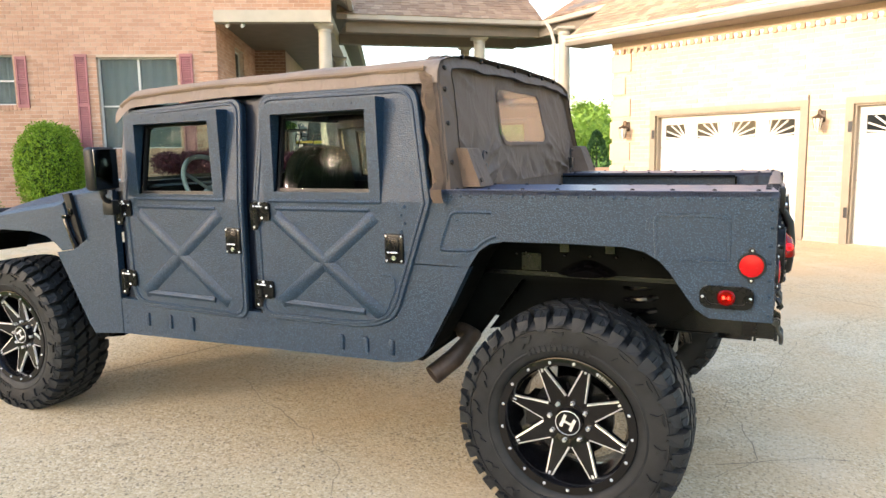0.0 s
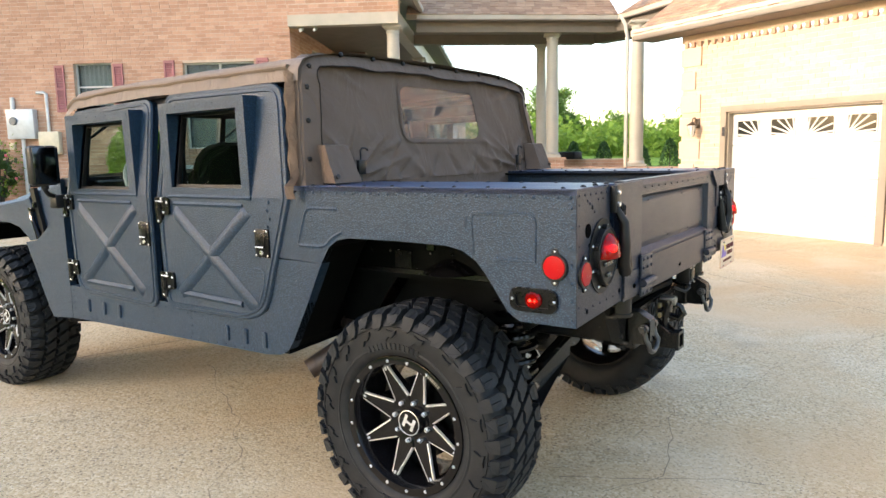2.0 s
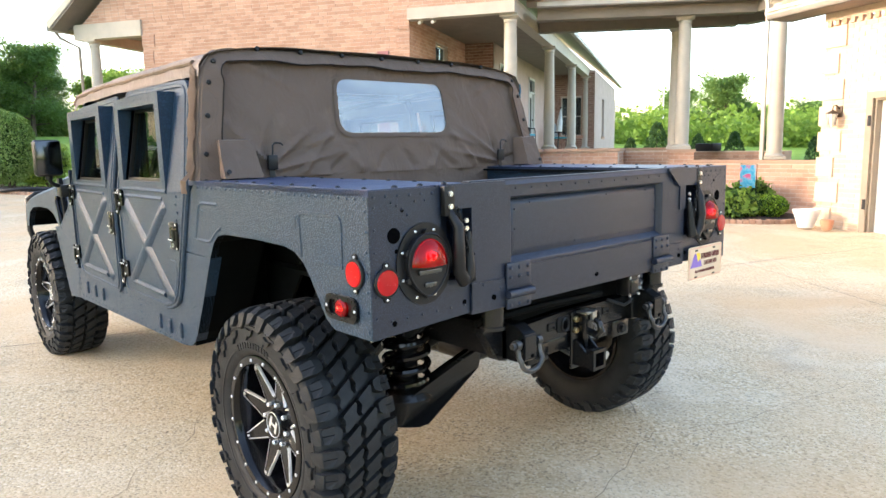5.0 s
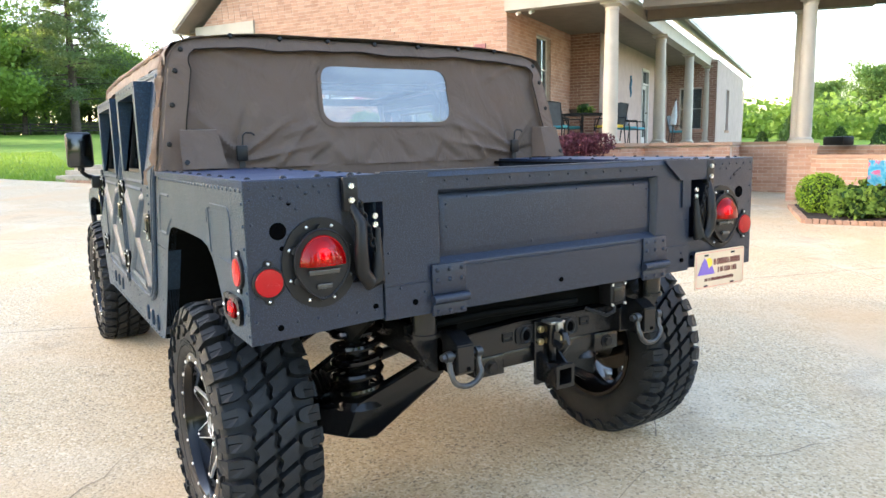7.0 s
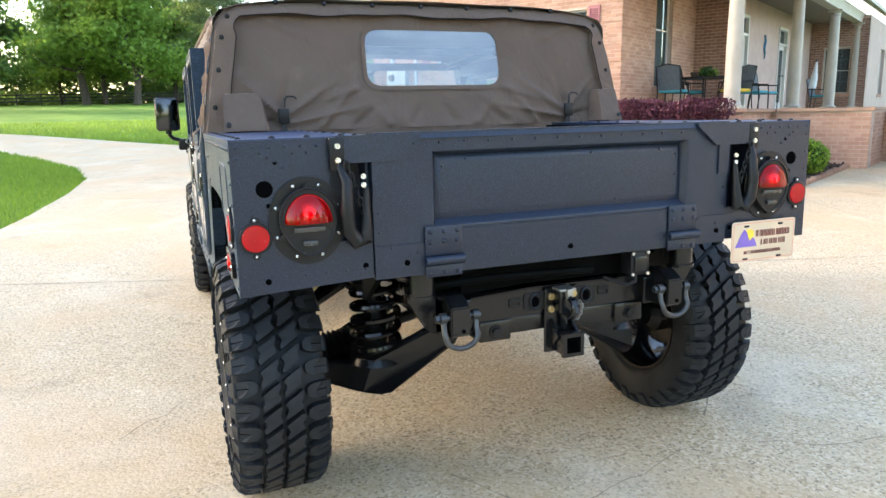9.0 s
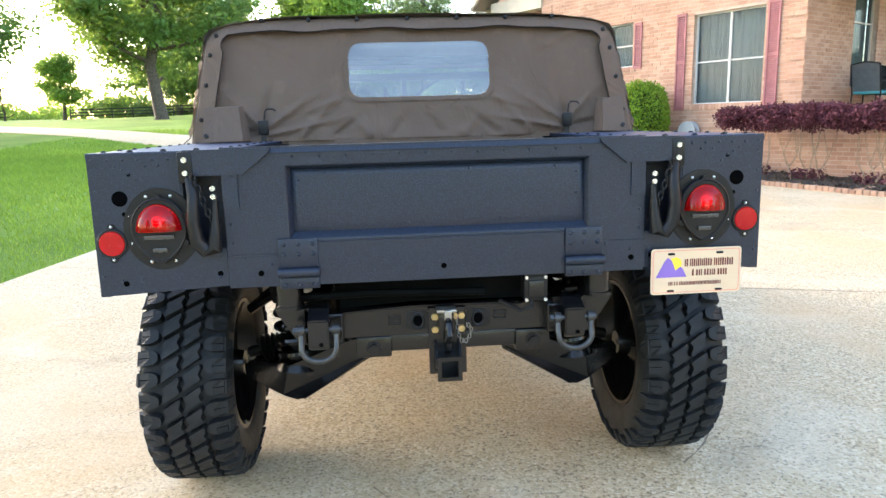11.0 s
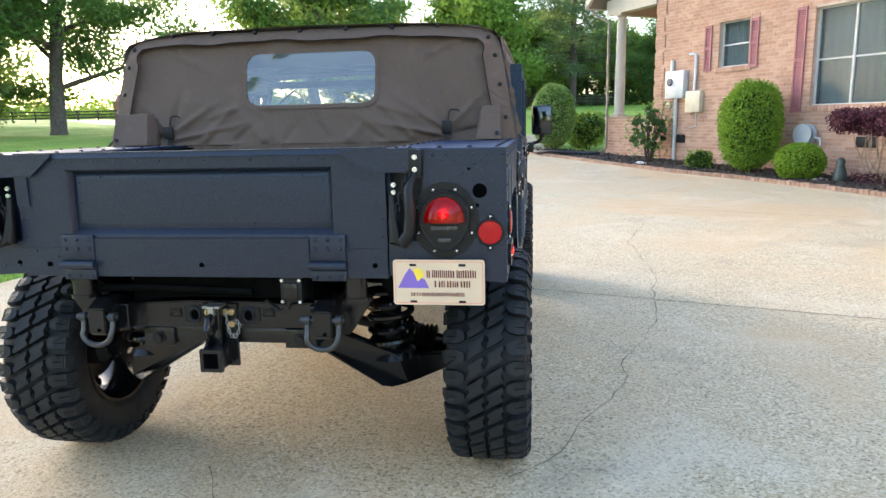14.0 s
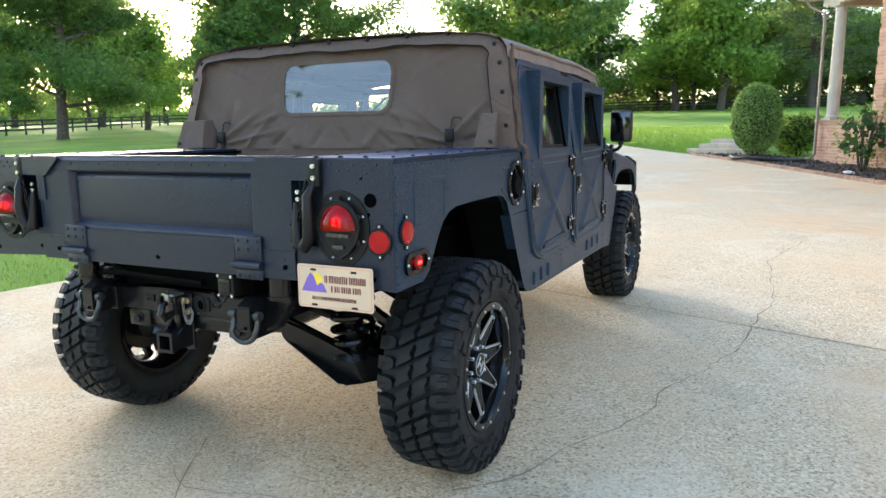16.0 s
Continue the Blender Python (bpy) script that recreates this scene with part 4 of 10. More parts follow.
def garage_door(name, hole):
    xa, xb, za, zb = hole
    bm = bmesh.new()
    for lo, hi in (((xa - 0.11, -0.02, za), (xa, 0.035, zb + 0.10)), ((xb, -0.02, za), (xb + 0.11, 0.035, zb + 0.10)), ((xa, -0.02, zb), (xb, 0.035, zb + 0.10)),
                   ((xa, -0.2, za), (xa + 0.03, -0.02, zb)), ((xb - 0.03, -0.2, za), (xb, -0.02, zb)), ((xa + 0.03, -0.2, zb - 0.03), (xb - 0.03, -0.02, zb))):
        box(bm, lo, hi, FGAR)
    d = part(name, bm, TAUPE)
    tagged(d, "white panelled sectional garage door, shut, with sunburst lights", "garage door", kind="structure")
    rows = 4
    hgt = (zb - 0.03 - za) / rows
    for r in range(rows):
        z0 = za + r * hgt
        bm = bmesh.new()
        box(bm, (xa + 0.03, -0.17, z0 + 0.004), (xb - 0.03, -0.13, z0 + hgt - 0.004), FGAR)
        n = 4
        for i in range(n):
            x0 = xa + 0.03 + (xb - xa - 0.06) * i / n + 0.07
            x1 = xa + 0.03 + (xb - xa - 0.06) * (i + 1) / n - 0.07
            if r < rows - 1:
                rbox(bm, (x0, -0.14, z0 + 0.09), (x1, -0.118, z0 + hgt - 0.09), 0.008, 1, FGAR)
        part("door_section", bm, WHITE, d)
        if r == rows - 1:
            for i in range(n):
                x0 = xa + 0.03 + (xb - xa - 0.06) * i / n + 0.1
                x1 = xa + 0.03 + (xb - xa - 0.06) * (i + 1) / n - 0.1
                fan_light(d, x0, x1, z0 + 0.14, z0 + hgt - 0.13, i)
    bm = bmesh.new()
    for z in (0.45, 1.75):
        box(bm, (xa - 0.06, 0.035, z), (xa - 0.01, 0.05, z + 0.16), FGAR)
    part("sensor_box", bm, IRON, d)
    return d


def fan_light(d, x0, x1, z0, z1, i):
    """One quarter or middle part of the sunburst: dark glass crossed by white spokes."""
    fbox(FGAR, (x0, -0.1285, z0), (x1, -0.124, z1), "pane", HOUSE_DARK, d)
    bm = bmesh.new()
    cx = x1 if i in (0, 1) else x0
    for k in range(5):
        t = radians(8 + 19 * k)
        ex = cx + (-1 if i in (0, 1) else 1) * math.cos(t) * (x1 - x0) * 1.05
        ez = z0 + math.sin(t) * (z1 - z0) * 1.25
        ex = max(x0, min(x1, ex))
        ez = max(z0, min(z1, ez))
        tube(bm, [FGAR @ Vector((cx, -0.122, z0)), FGAR @ Vector((ex, -0.122, ez))], 0.014, 4)
    for a, b in (((x0, z0), (x1, z0)), ((x0, z1), (x1, z1)), ((x0, z0), (x0, z1)), ((x1, z0), (x1, z1))):
        tube(bm, [FGAR @ Vector((a[0], -0.122, a[1])), FGAR @ Vector((b[0], -0.122, b[1]))], 0.014, 4)
    part("sunburst_bar", bm, WHITE, d)


HOUSE_DARK = plain("dark_pane", (0.012, 0.014, 0.016), 0.10, 0, 0.1, 4, 0, 60, 0.25)
garage_door("door_3", D1)
garage_door("door_4", D2)


def lantern(x, z):
    F = FGAR @ Matrix.Translation((x, 0, z))
    l = root("wall_lantern", F, "brass wall lantern with frosted glass on the garage wall", "wall lamp", "garage lanterns")
    bm = bmesh.new()
    rbox(bm, (-0.05, 0.006, -0.02), (0.05, 0.03, 0.16), 0.008)
    part("back_plate", bm, LANTERN, l)
    bm = bmesh.new()
    tube(bm, [(0, 0.02, 0.1), (0, 0.09, 0.17), (0, 0.15, 0.16), (0, 0.17, 0.10)], 0.010, 8)
    part("arm", bm, LANTERN, l)
    bm = bmesh.new()
    lathe(bm, [(0.10, 0.012), (0.085, 0.03), (0.05, 0.09), (0.035, 0.10), (0.03, 0.085)], 8, "Z")
    bmesh.ops.translate(bm, verts=bm.verts, vec=(0, 0.17, 0))
    part("cap", bm, LANTERN, l)
    bm = bmesh.new()
    lathe(bm, [(0.03, 0.078), (-0.14, 0.045), (-0.16, 0.02), (-0.18, 0.012), (-0.185, 0.002)], 8, "Z")
    bmesh.ops.translate(bm, verts=bm.verts, vec=(0, 0.17, 0))
    part("glass", bm, FROST, l)
    bm = bmesh.new()
    for k in range(8):
        t = 2 * math.pi * (k + 0.0) / 8
        tube(bm, [(0.08 * math.cos(t), 0.17 + 0.08 * math.sin(t), 0.03), (0.047 * math.cos(t), 0.17 + 0.047 * math.sin(t), -0.14)], 0.005, 4)
    parts_each("cage_bar", bm, LANTERN, l)


lantern(0.37, 1.93)
lantern(3.92, 1.94)
fbox(FGAR, (3.70, 0.006, 0.1), (3.72, 0.03, 2.35), "conduit", LANTERN, wall_garage, "thin rusty conduit")
gp = lambda x, y, z: FGAR @ Vector((x, y, z))
roof_plane("roof_garage", gp(-0.75, 0.55, 3.72), gp(9.5, 0.55, 3.72), gp(9.5, -5.4, 7.6), gp(-0.75, -5.4, 7.6), "tan shingled garage roof")
bm = bmesh.new()
box(bm, (-0.75, 0.0, 3.60), (9.5, 0.56, 3.63), FGAR)
box(bm, (-0.75, 0.53, 3.60), (9.5, 0.56, 3.78), FGAR)
tagged(part("garage_soffit", bm, SOFFIT), "brown eave boards of the garage", "trim", kind="structure")
gutter(gp(9.5, 0.56, 3.80), gp(-0.8, 0.56, 3.80))
bm = bmesh.new()
box(bm, (0, -7.5, -0.1), (0.2, -0.22, 3.6), FGAR)
box(bm, (8.0, -7.5, -0.1), (8.2, -0.22, 3.6), FGAR)
box(bm, (0.2, -7.5, -0.1), (8.0, -7.3, 3.6), FGAR)
tagged(part("wall_garage_rear", bm, BRICK_PALE, smooth=False), "pale brick side and rear walls of the garage", "wall", kind="structure")

# ---- breezeway between house and garage ----
EA, EB, EC = Vector((9.75, 7.95, 4.62)), Vector((12.7, 4.42, 4.62)), Vector((11.5, 2.55, 4.62))
back = Vector((0.78, 0.63, 0))
roof_plane("roof_breezeway", EA - (EB - EA) * 0.05, EB, EB + back * 1.6 + Vector((0, 0, 1.1)), EA + back * 1.6 + Vector((0, 0, 1.1)), "tan shingled breezeway roof")
back2 = Vector((EB - EC).y * Vector((1, 0, 0)) - (EB - EC).x * Vector((0, 1, 0))).normalized()
roof_plane("roof_breezeway_return", EB, EC - (EB - EC) * 0.9, EC - (EB - EC) * 0.9 + back2 * 1.6 + Vector((0, 0, 1.1)), EB + back2 * 2.6 + Vector((0, 0, 1.5)), "tan shingled breezeway roof return")
for a, b in ((EA, EB), (EB, EC)):
    gutter(b + Vector((0, 0, 0.02)), a + Vector((0, 0, 0.02)))
bm = bmesh.new()
slab(bm, [EA + Vector((0, 0, -0.12)), EB + Vector((0, 0, -0.12)), EB + back * 2.2 + Vector((0, 0, -0.12)), EA + back * 2.2 + Vector((0, 0, -0.12))], (0, 0, 0.03))
slab(bm, [EB + Vector((0, 0, -0.12)), EC + Vector((0, 0, -0.12)), EC + back2 * 2.2 + Vector((0, 0, -0.12)), EB + back * 2.2 + Vector((0, 0, -0.12))], (0, 0, 0.028))
for o, w in ((0.25, 0.25), (1.85, 0.28)):
    a, b = EA + back * o, EB + back * o
    slab(bm, [a + Vector((0, 0, -0.34)), b + Vector((0, 0, -0.34)), b + Vector((0, 0, -0.1)), a + Vector((0, 0, -0.1))], tuple(back * w))
    a, b = EB + back * o, EC + back2 * o
    slab(bm, [a + Vector((0, 0, -0.34)), b + Vector((0, 0, -0.34)), b + Vector((0, 0, -0.1)), a + Vector((0, 0, -0.1))], tuple(back2 * w))
tagged(part("breezeway_ceiling", bm, SOFFIT, smooth=False), "brown boarded ceiling and beams of the breezeway", "ceiling", kind="structure")
C1, C2, C1B = Vector((12.25, 5.85, 0)), Vector((12.05, 3.72, 0)), Vector((12.95, 6.35, 0))
column(C1.x, C1.y, 1.42, 4.3, 0.15, "round cream breezeway column on a brick pier", CREAM, "breezeway columns")
column(C2.x, C2.y, 1.20, 4.3, 0.15, "round cream breezeway column beside a downspout", CREAM, "breezeway columns")
column(C1B.x + 0.5, C1B.y + 0.4, 1.42, 4.3, 0.13, "round cream rear breezeway column", CREAM, "breezeway columns")
downspout([EB + Vector((-0.25, -0.15, -0.08)), EB + Vector((-0.35, -0.3, -0.3)), C2 + Vector((-0.1, 0.2, 4.0)), C2 + Vector((-0.1, 0.2, 0.2))])
# low brick walls and the pier
pier = brick_wall("brick_pier", Matrix.Translation(H0 - HU * 5.46 - HN * 1.73) @ front_axes, 0.52, 0.1, 1.36, [], BRICK, "salmon brick pier under the breezeway column", thick=0.5)
brick_wall("brick_pier_side", wall_frame(H0 - HU * 5.457 - HN * 2.23, HN), 0.5, 0.1, 1.36, [], BRICK, "side face of the salmon brick pier", thick=0.08)
bm = bmesh.new()
box(bm, (-0.04, -0.54, 1.361), (0.56, 0.05, 1.42), Matrix.Translation(H0 - HU * 5.46 - HN * 1.73) @ front_axes)
part("pier_cap", bm, EDGING, pier)
FWL = wall_frame(Vector((12.0, 5.5, 0)), Vector((11.75, 2.3, 0)) - Vector((12.0, 5.5, 0)))
brick_wall("wall_low_breezeway", FWL, 3.0, 0.0, 1.12, [], BRICK, "low salmon brick wall beside the breezeway")
bm = bmesh.new()
box(bm, (-0.05, -0.26, 1.12), (3.0, 0.03, 1.19), FWL)
tagged(part("low_wall_coping", bm, EDGING), "brick coping of the low wall", "coping", kind="structure")
FWB = wall_frame(Vector((16.5, 9.6, 0)), Vector((14.2, 4.2, 0)) - Vector((16.5, 9.6, 0)))
brick_wall("wall_low_far", FWB, 5.6, 0.0, 1.36, [], BRICK, "low salmon brick wall behind the breezeway")

# ---- pickup truck: x to its right, y ahead, origin under the rear axle ----
truck = root("pickup_truck", pose(0, 0, -0.0, 0, -0.6, 0), "dark navy four-door off-road pickup with a brown canvas top", "truck")


def tp(name, bm, mat, parent=None, label="", **kw):
    return part(name, bm, mat, parent or truck, label, **kw)


def sx(z):
    """Half width of the cab's skin at a height: upright to the belt, leaning in above."""
    return 1.072 - max(0.0, z - 1.30) * 0.17


def side_poly(bm, pts, s, out=0.0, thick=0.04, flat=False):
    """A panel of the body's side from (y, z) points; s is -1 or 1."""
    a = [(s * ((1.072 if flat else sx(z)) + out), y, z) for y, z in pts]
    slab(bm, a, (-s * thick, 0, 0))


def ring_panel(bm, outer, inner, x_out, x_in, s):
    """A flat frame between two quads of (y, z), with depth."""
    vo = [[bm.verts.new((s * f(z), y, z)) for y, z in outer] for f in (x_out, x_in)]
    vi = [[bm.verts.new((s * f(z), y, z)) for y, z in inner] for f in (x_out, x_in)]
    n = len(outer)
    for k in range(n):
        j = (k + 1) % n
        bm.faces.new((vo[0][k], vo[0][j], vi[0][j], vi[0][k]))
        bm.faces.new((vo[1][k], vi[1][k], vi[1][j], vo[1][j]))
        bm.faces.new((vo[0][k], vo[1][k], vo[1][j], vo[0][j]))
        bm.faces.new((vi[0][k], vi[0][j], vi[1][j], vi[1][k]))


def rivet(bm, p, axis, r=0.007, h=0.004):
    p, axis = Vector(p), Vector(axis)
    tube(bm, [p, p + axis * h * 0.6, p + axis * h], [r, r * 0.85, r * 0.4], 6)


def bead(bm, pts, s, out, r=0.010, z_flat=True):
    """A pressed rib on a side panel, half sunk into it."""
    tube(bm, [(s * ((1.072 if z_flat else sx(z)) + out), y, z) for y, z in pts], r, 6)


def build_side(s):
    # rear quarter panel with the wheel arch
    bm = bmesh.new()
    arch = [(-0.50, 0.915), (-0.47, 0.935), (-0.385, 1.055), (-0.345, 1.10), (-0.29, 1.132), (-0.22, 1.146), (0.0, 1.15), (0.25, 1.148), (0.31, 1.135), (0.355, 1.105), (0.40, 1.037)]
    q = [(-0.7195, 0.905), (-0.52, 0.905), *arch, (0.66, 1.043), (0.575, 1.29), (0.50, 1.349), (-0.7195, 1.349)]
    side_poly(bm, q, s, 0, 0.03, True)
    lip = [(-0.51, 0.91), *arch, (0.49, 0.86), (0.59, 0.68), (0.63, 0.63)]
    quarter = tp("quarter_panel", bm, NAVY, label="textured navy rear quarter panel", smooth=False)
    bm = bmesh.new()                         # returned flange of the arch
    ra = [[bm.verts.new((s * x, y + o, z + o)) for y, z in lip] for x, o in ((1.0705, 0), (0.84, 0), (0.84, 0.004), (1.0705, 0.004))]
    for a, b in zip(ra, ra[1:] + ra[:1]):
        for k in range(len(lip) - 1):
            bm.faces.new((a[k], a[k + 1], b[k + 1], b[k]))
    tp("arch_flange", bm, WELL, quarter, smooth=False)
    bm = bmesh.new()
    bead(bm, rounded([(-0.335, 1.12), (-0.325, 1.268), (-0.575, 1.268), (-0.575, 1.11), (-0.43, 1.112)], [0, 0.03, 0.03, 0, 0.0], 3)[0:], s, -0.0055)
    bead(bm, rounded([(0.30, 1.262), (0.475, 1.262), (0.53, 1.105), (0.38, 1.105), (0.33, 1.15), (0.28, 1.17)], [0, 0.03, 0.02, 0.03, 0.03, 0], 3), s, -0.0055)
    bead(bm, [(-0.30, 1.21), (-0.305, 1.255)], s, -0.0065)
    parts_each("pressed_rib", bm, NAVY, quarter)
    bm = bmesh.new()
    for i in range(28):
        rivet(bm, (s * 1.072, -0.70 + i * 0.0435, 1.325), (s, 0, 0))
    for z in np.arange(0.93, 1.3, 0.06):
        rivet(bm, (s * 1.072, -0.705, z), (s, 0, 0), 0.006)
    for y, z in ((0.45, 1.23), (0.44, 1.19), (0.52, 1.0), (0.55, 0.95), (0.6, 0.8), (0.62, 0.72)):
        rivet(bm, (s * 1.07, y, z), (s, 0, 0), 0.006)
    parts_each("rivet", bm, NAVY, quarter)
    # side deck on top of the wheel house
    bm = bmesh.new()
    slab(bm, [(s * 1.072, -0.722, 1.352), (s * 1.072, 0.60, 1.352), (s * 0.66, 0.60, 1.352), (s * 0.66, -0.69, 1.352)], (0, 0, -0.02))
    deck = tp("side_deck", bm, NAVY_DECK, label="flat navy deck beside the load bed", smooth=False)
    bm = bmesh.new()
    slab(bm, [(s * 0.66, -0.69, 1.35), (s * 0.66, 0.6, 1.35), (s * 0.66, 0.6, 0.98), (s * 0.66, -0.69, 0.98)], (s * 0.02, 0, 0))
    tp("bed_side", bm, NAVY, smooth=False)
    bm = bmesh.new()
    for i in range(9):
        rivet(bm, (s * 1.04, -0.66 + i * 0.14, 1.352), (0, 0, 1), 0.009, 0.006)
        rivet(bm, (s * 0.69, -0.62 + i * 0.15, 1.352), (0, 0, 1), 0.009, 0.006)
    for i in range(3):
        rivet(bm, (s * (0.75 + i * 0.1), -0.69, 1.352), (0, 0, 1), 0.011, 0.008)
    parts_each("rivet", bm, BLACK, deck)
    # rocker panel
    bm = bmesh.new()
    side_poly(bm, [(0.40, 1.036), (0.49, 0.86), (0.59, 0.68), (0.62, 0.64), (0.67, 0.61), (0.76, 0.598), (1.4, 0.588), (2.43, 0.568), (2.43, 0.76), (0.84, 0.76), (0.74, 0.80), (0.655, 1.036)], s, 0, 0.05, True)
    rock = tp("rocker_panel", bm, NAVY, label="riveted navy rocker panel", smooth=False)
    bm = bmesh.new()
    slab(bm, [(s * 1.07, 0.62, 0.62), (s * 1.07, 2.43, 0.572), (s * 0.6, 2.43, 0.60), (s * 0.6, 0.62, 0.64)], (0, 0, 0.03))
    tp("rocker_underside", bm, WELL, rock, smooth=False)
    for y in (0.77, 0.90, 1.03, 1.93, 2.08, 2.24):
        bm = bmesh.new()
        rbox(bm, (s * 1.072 - 0.012, y - 0.014, 0.625), (s * 1.072 + 0.012, y + 0.014, 0.70), 0.010, 2)
        tp("drain_louvre", bm, NAVY, rock)
    bm = bmesh.new()
    for i in range(26):
        rivet(bm, (s * 1.072, 0.72 + i * 0.066, 0.607 - 0.012 * i / 25), (s, 0, 0), 0.005)
    for i in range(12):
        rivet(bm, (s * 1.072, 1.15 + i * 0.06, 0.735 - (i % 2) * 0.012), (s, 0, 0), 0.005)
    for y in (1.30, 1.62, 2.40):
        for i in range(4):
            rivet(bm, (s * 1.072, y, 0.63 + i * 0.035), (s, 0, 0), 0.005)
    tp("rivets", bm, NAVY, rock)["kind"] = "stuff"
    # cowl side in front of the doors
    bm = bmesh.new()
    side_poly(bm, [(2.435, 0.568), (2.66, 0.548), (2.70, 0.60), (2.915, 0.988), (2.775, 1.006), (2.468, 1.182), (2.455, 1.375), (2.435, 1.375)], s, 0, 0.04, True)
    cowl = tp("cowl_panel", bm, NAVY, label="riveted navy cowl side panel", smooth=False)
    bm = bmesh.new()
    slab(bm, [(s * 1.06, 2.66, 0.55), (s * 1.06, 2.905, 0.99), (s * 0.55, 2.905, 0.99), (s * 0.55, 2.66, 0.55)], (0, -0.03, 0))
    tp("footwell_panel", bm, WELL, cowl, smooth=False)
    bm = bmesh.new()
    for i in range(7):
        rivet(bm, (s * 1.072, 2.455, 0.66 + i * 0.1), (s, 0, 0), 0.005)
        rivet(bm, (s * 1.072, 2.70 + i * 0.024, 0.64 + i * 0.055), (s, 0, 0), 0.005)
    for i in range(5):
        rivet(bm, (s * 1.072, 2.53 + i * 0.055, 1.12 - i * 0.032), (s, 0, 0), 0.005)
    tp("rivets", bm, NAVY, cowl)["kind"] = "stuff"
    # dark jamb behind the doors and the pillars
    bm = bmesh.new()
    side_poly(bm, [(0.56, 1.30), (0.77, 0.78), (2.43, 0.74), (2.43, 1.29)], s, -0.05, 0.03, True)
    tp("door_jamb", bm, NAVY_SMOOTH, smooth=False)
    for y0, y1 in ((1.47, 1.60), (2.33, 2.44), (0.60, 0.70)):
        bm = bmesh.new()
        slab(bm, [(s * (sx(z) - 0.05), y, z) for y, z in ((y0, 1.28), (y1, 1.28), (y1 + 0.005, 1.76), (y0 + 0.02, 1.76))], (-s * 0.04, 0, 0))
        tp("pillar", bm, NAVY_SMOOTH, smooth=False)
    bm = bmesh.new()
    slab(bm, [(s * (sx(z) - 0.05), y, z) for y, z in ((0.62, 1.72), (2.40, 1.69), (2.40, 1.765), (0.62, 1.79))], (-s * 0.04, 0, 0))
    tp("roof_rail", bm, NAVY_SMOOTH, smooth=False)
    # doors
    door(s, "rear_door", (0.795, 1.42), (0.850, 1.358), (1.338, 1.688), 0.735,
         [(1.365, 1.262), (0.825, 1.262), (0.80, 0.80), (1.355, 0.815)], 1.44, True)
    door(s, "front_door", (1.66, 2.29), (1.722, 2.222), (1.322, 1.672), 1.615,
         [(2.245, 1.258), (1.69, 1.255), (1.66, 0.79), (2.235, 0.80)], 2.335, False)


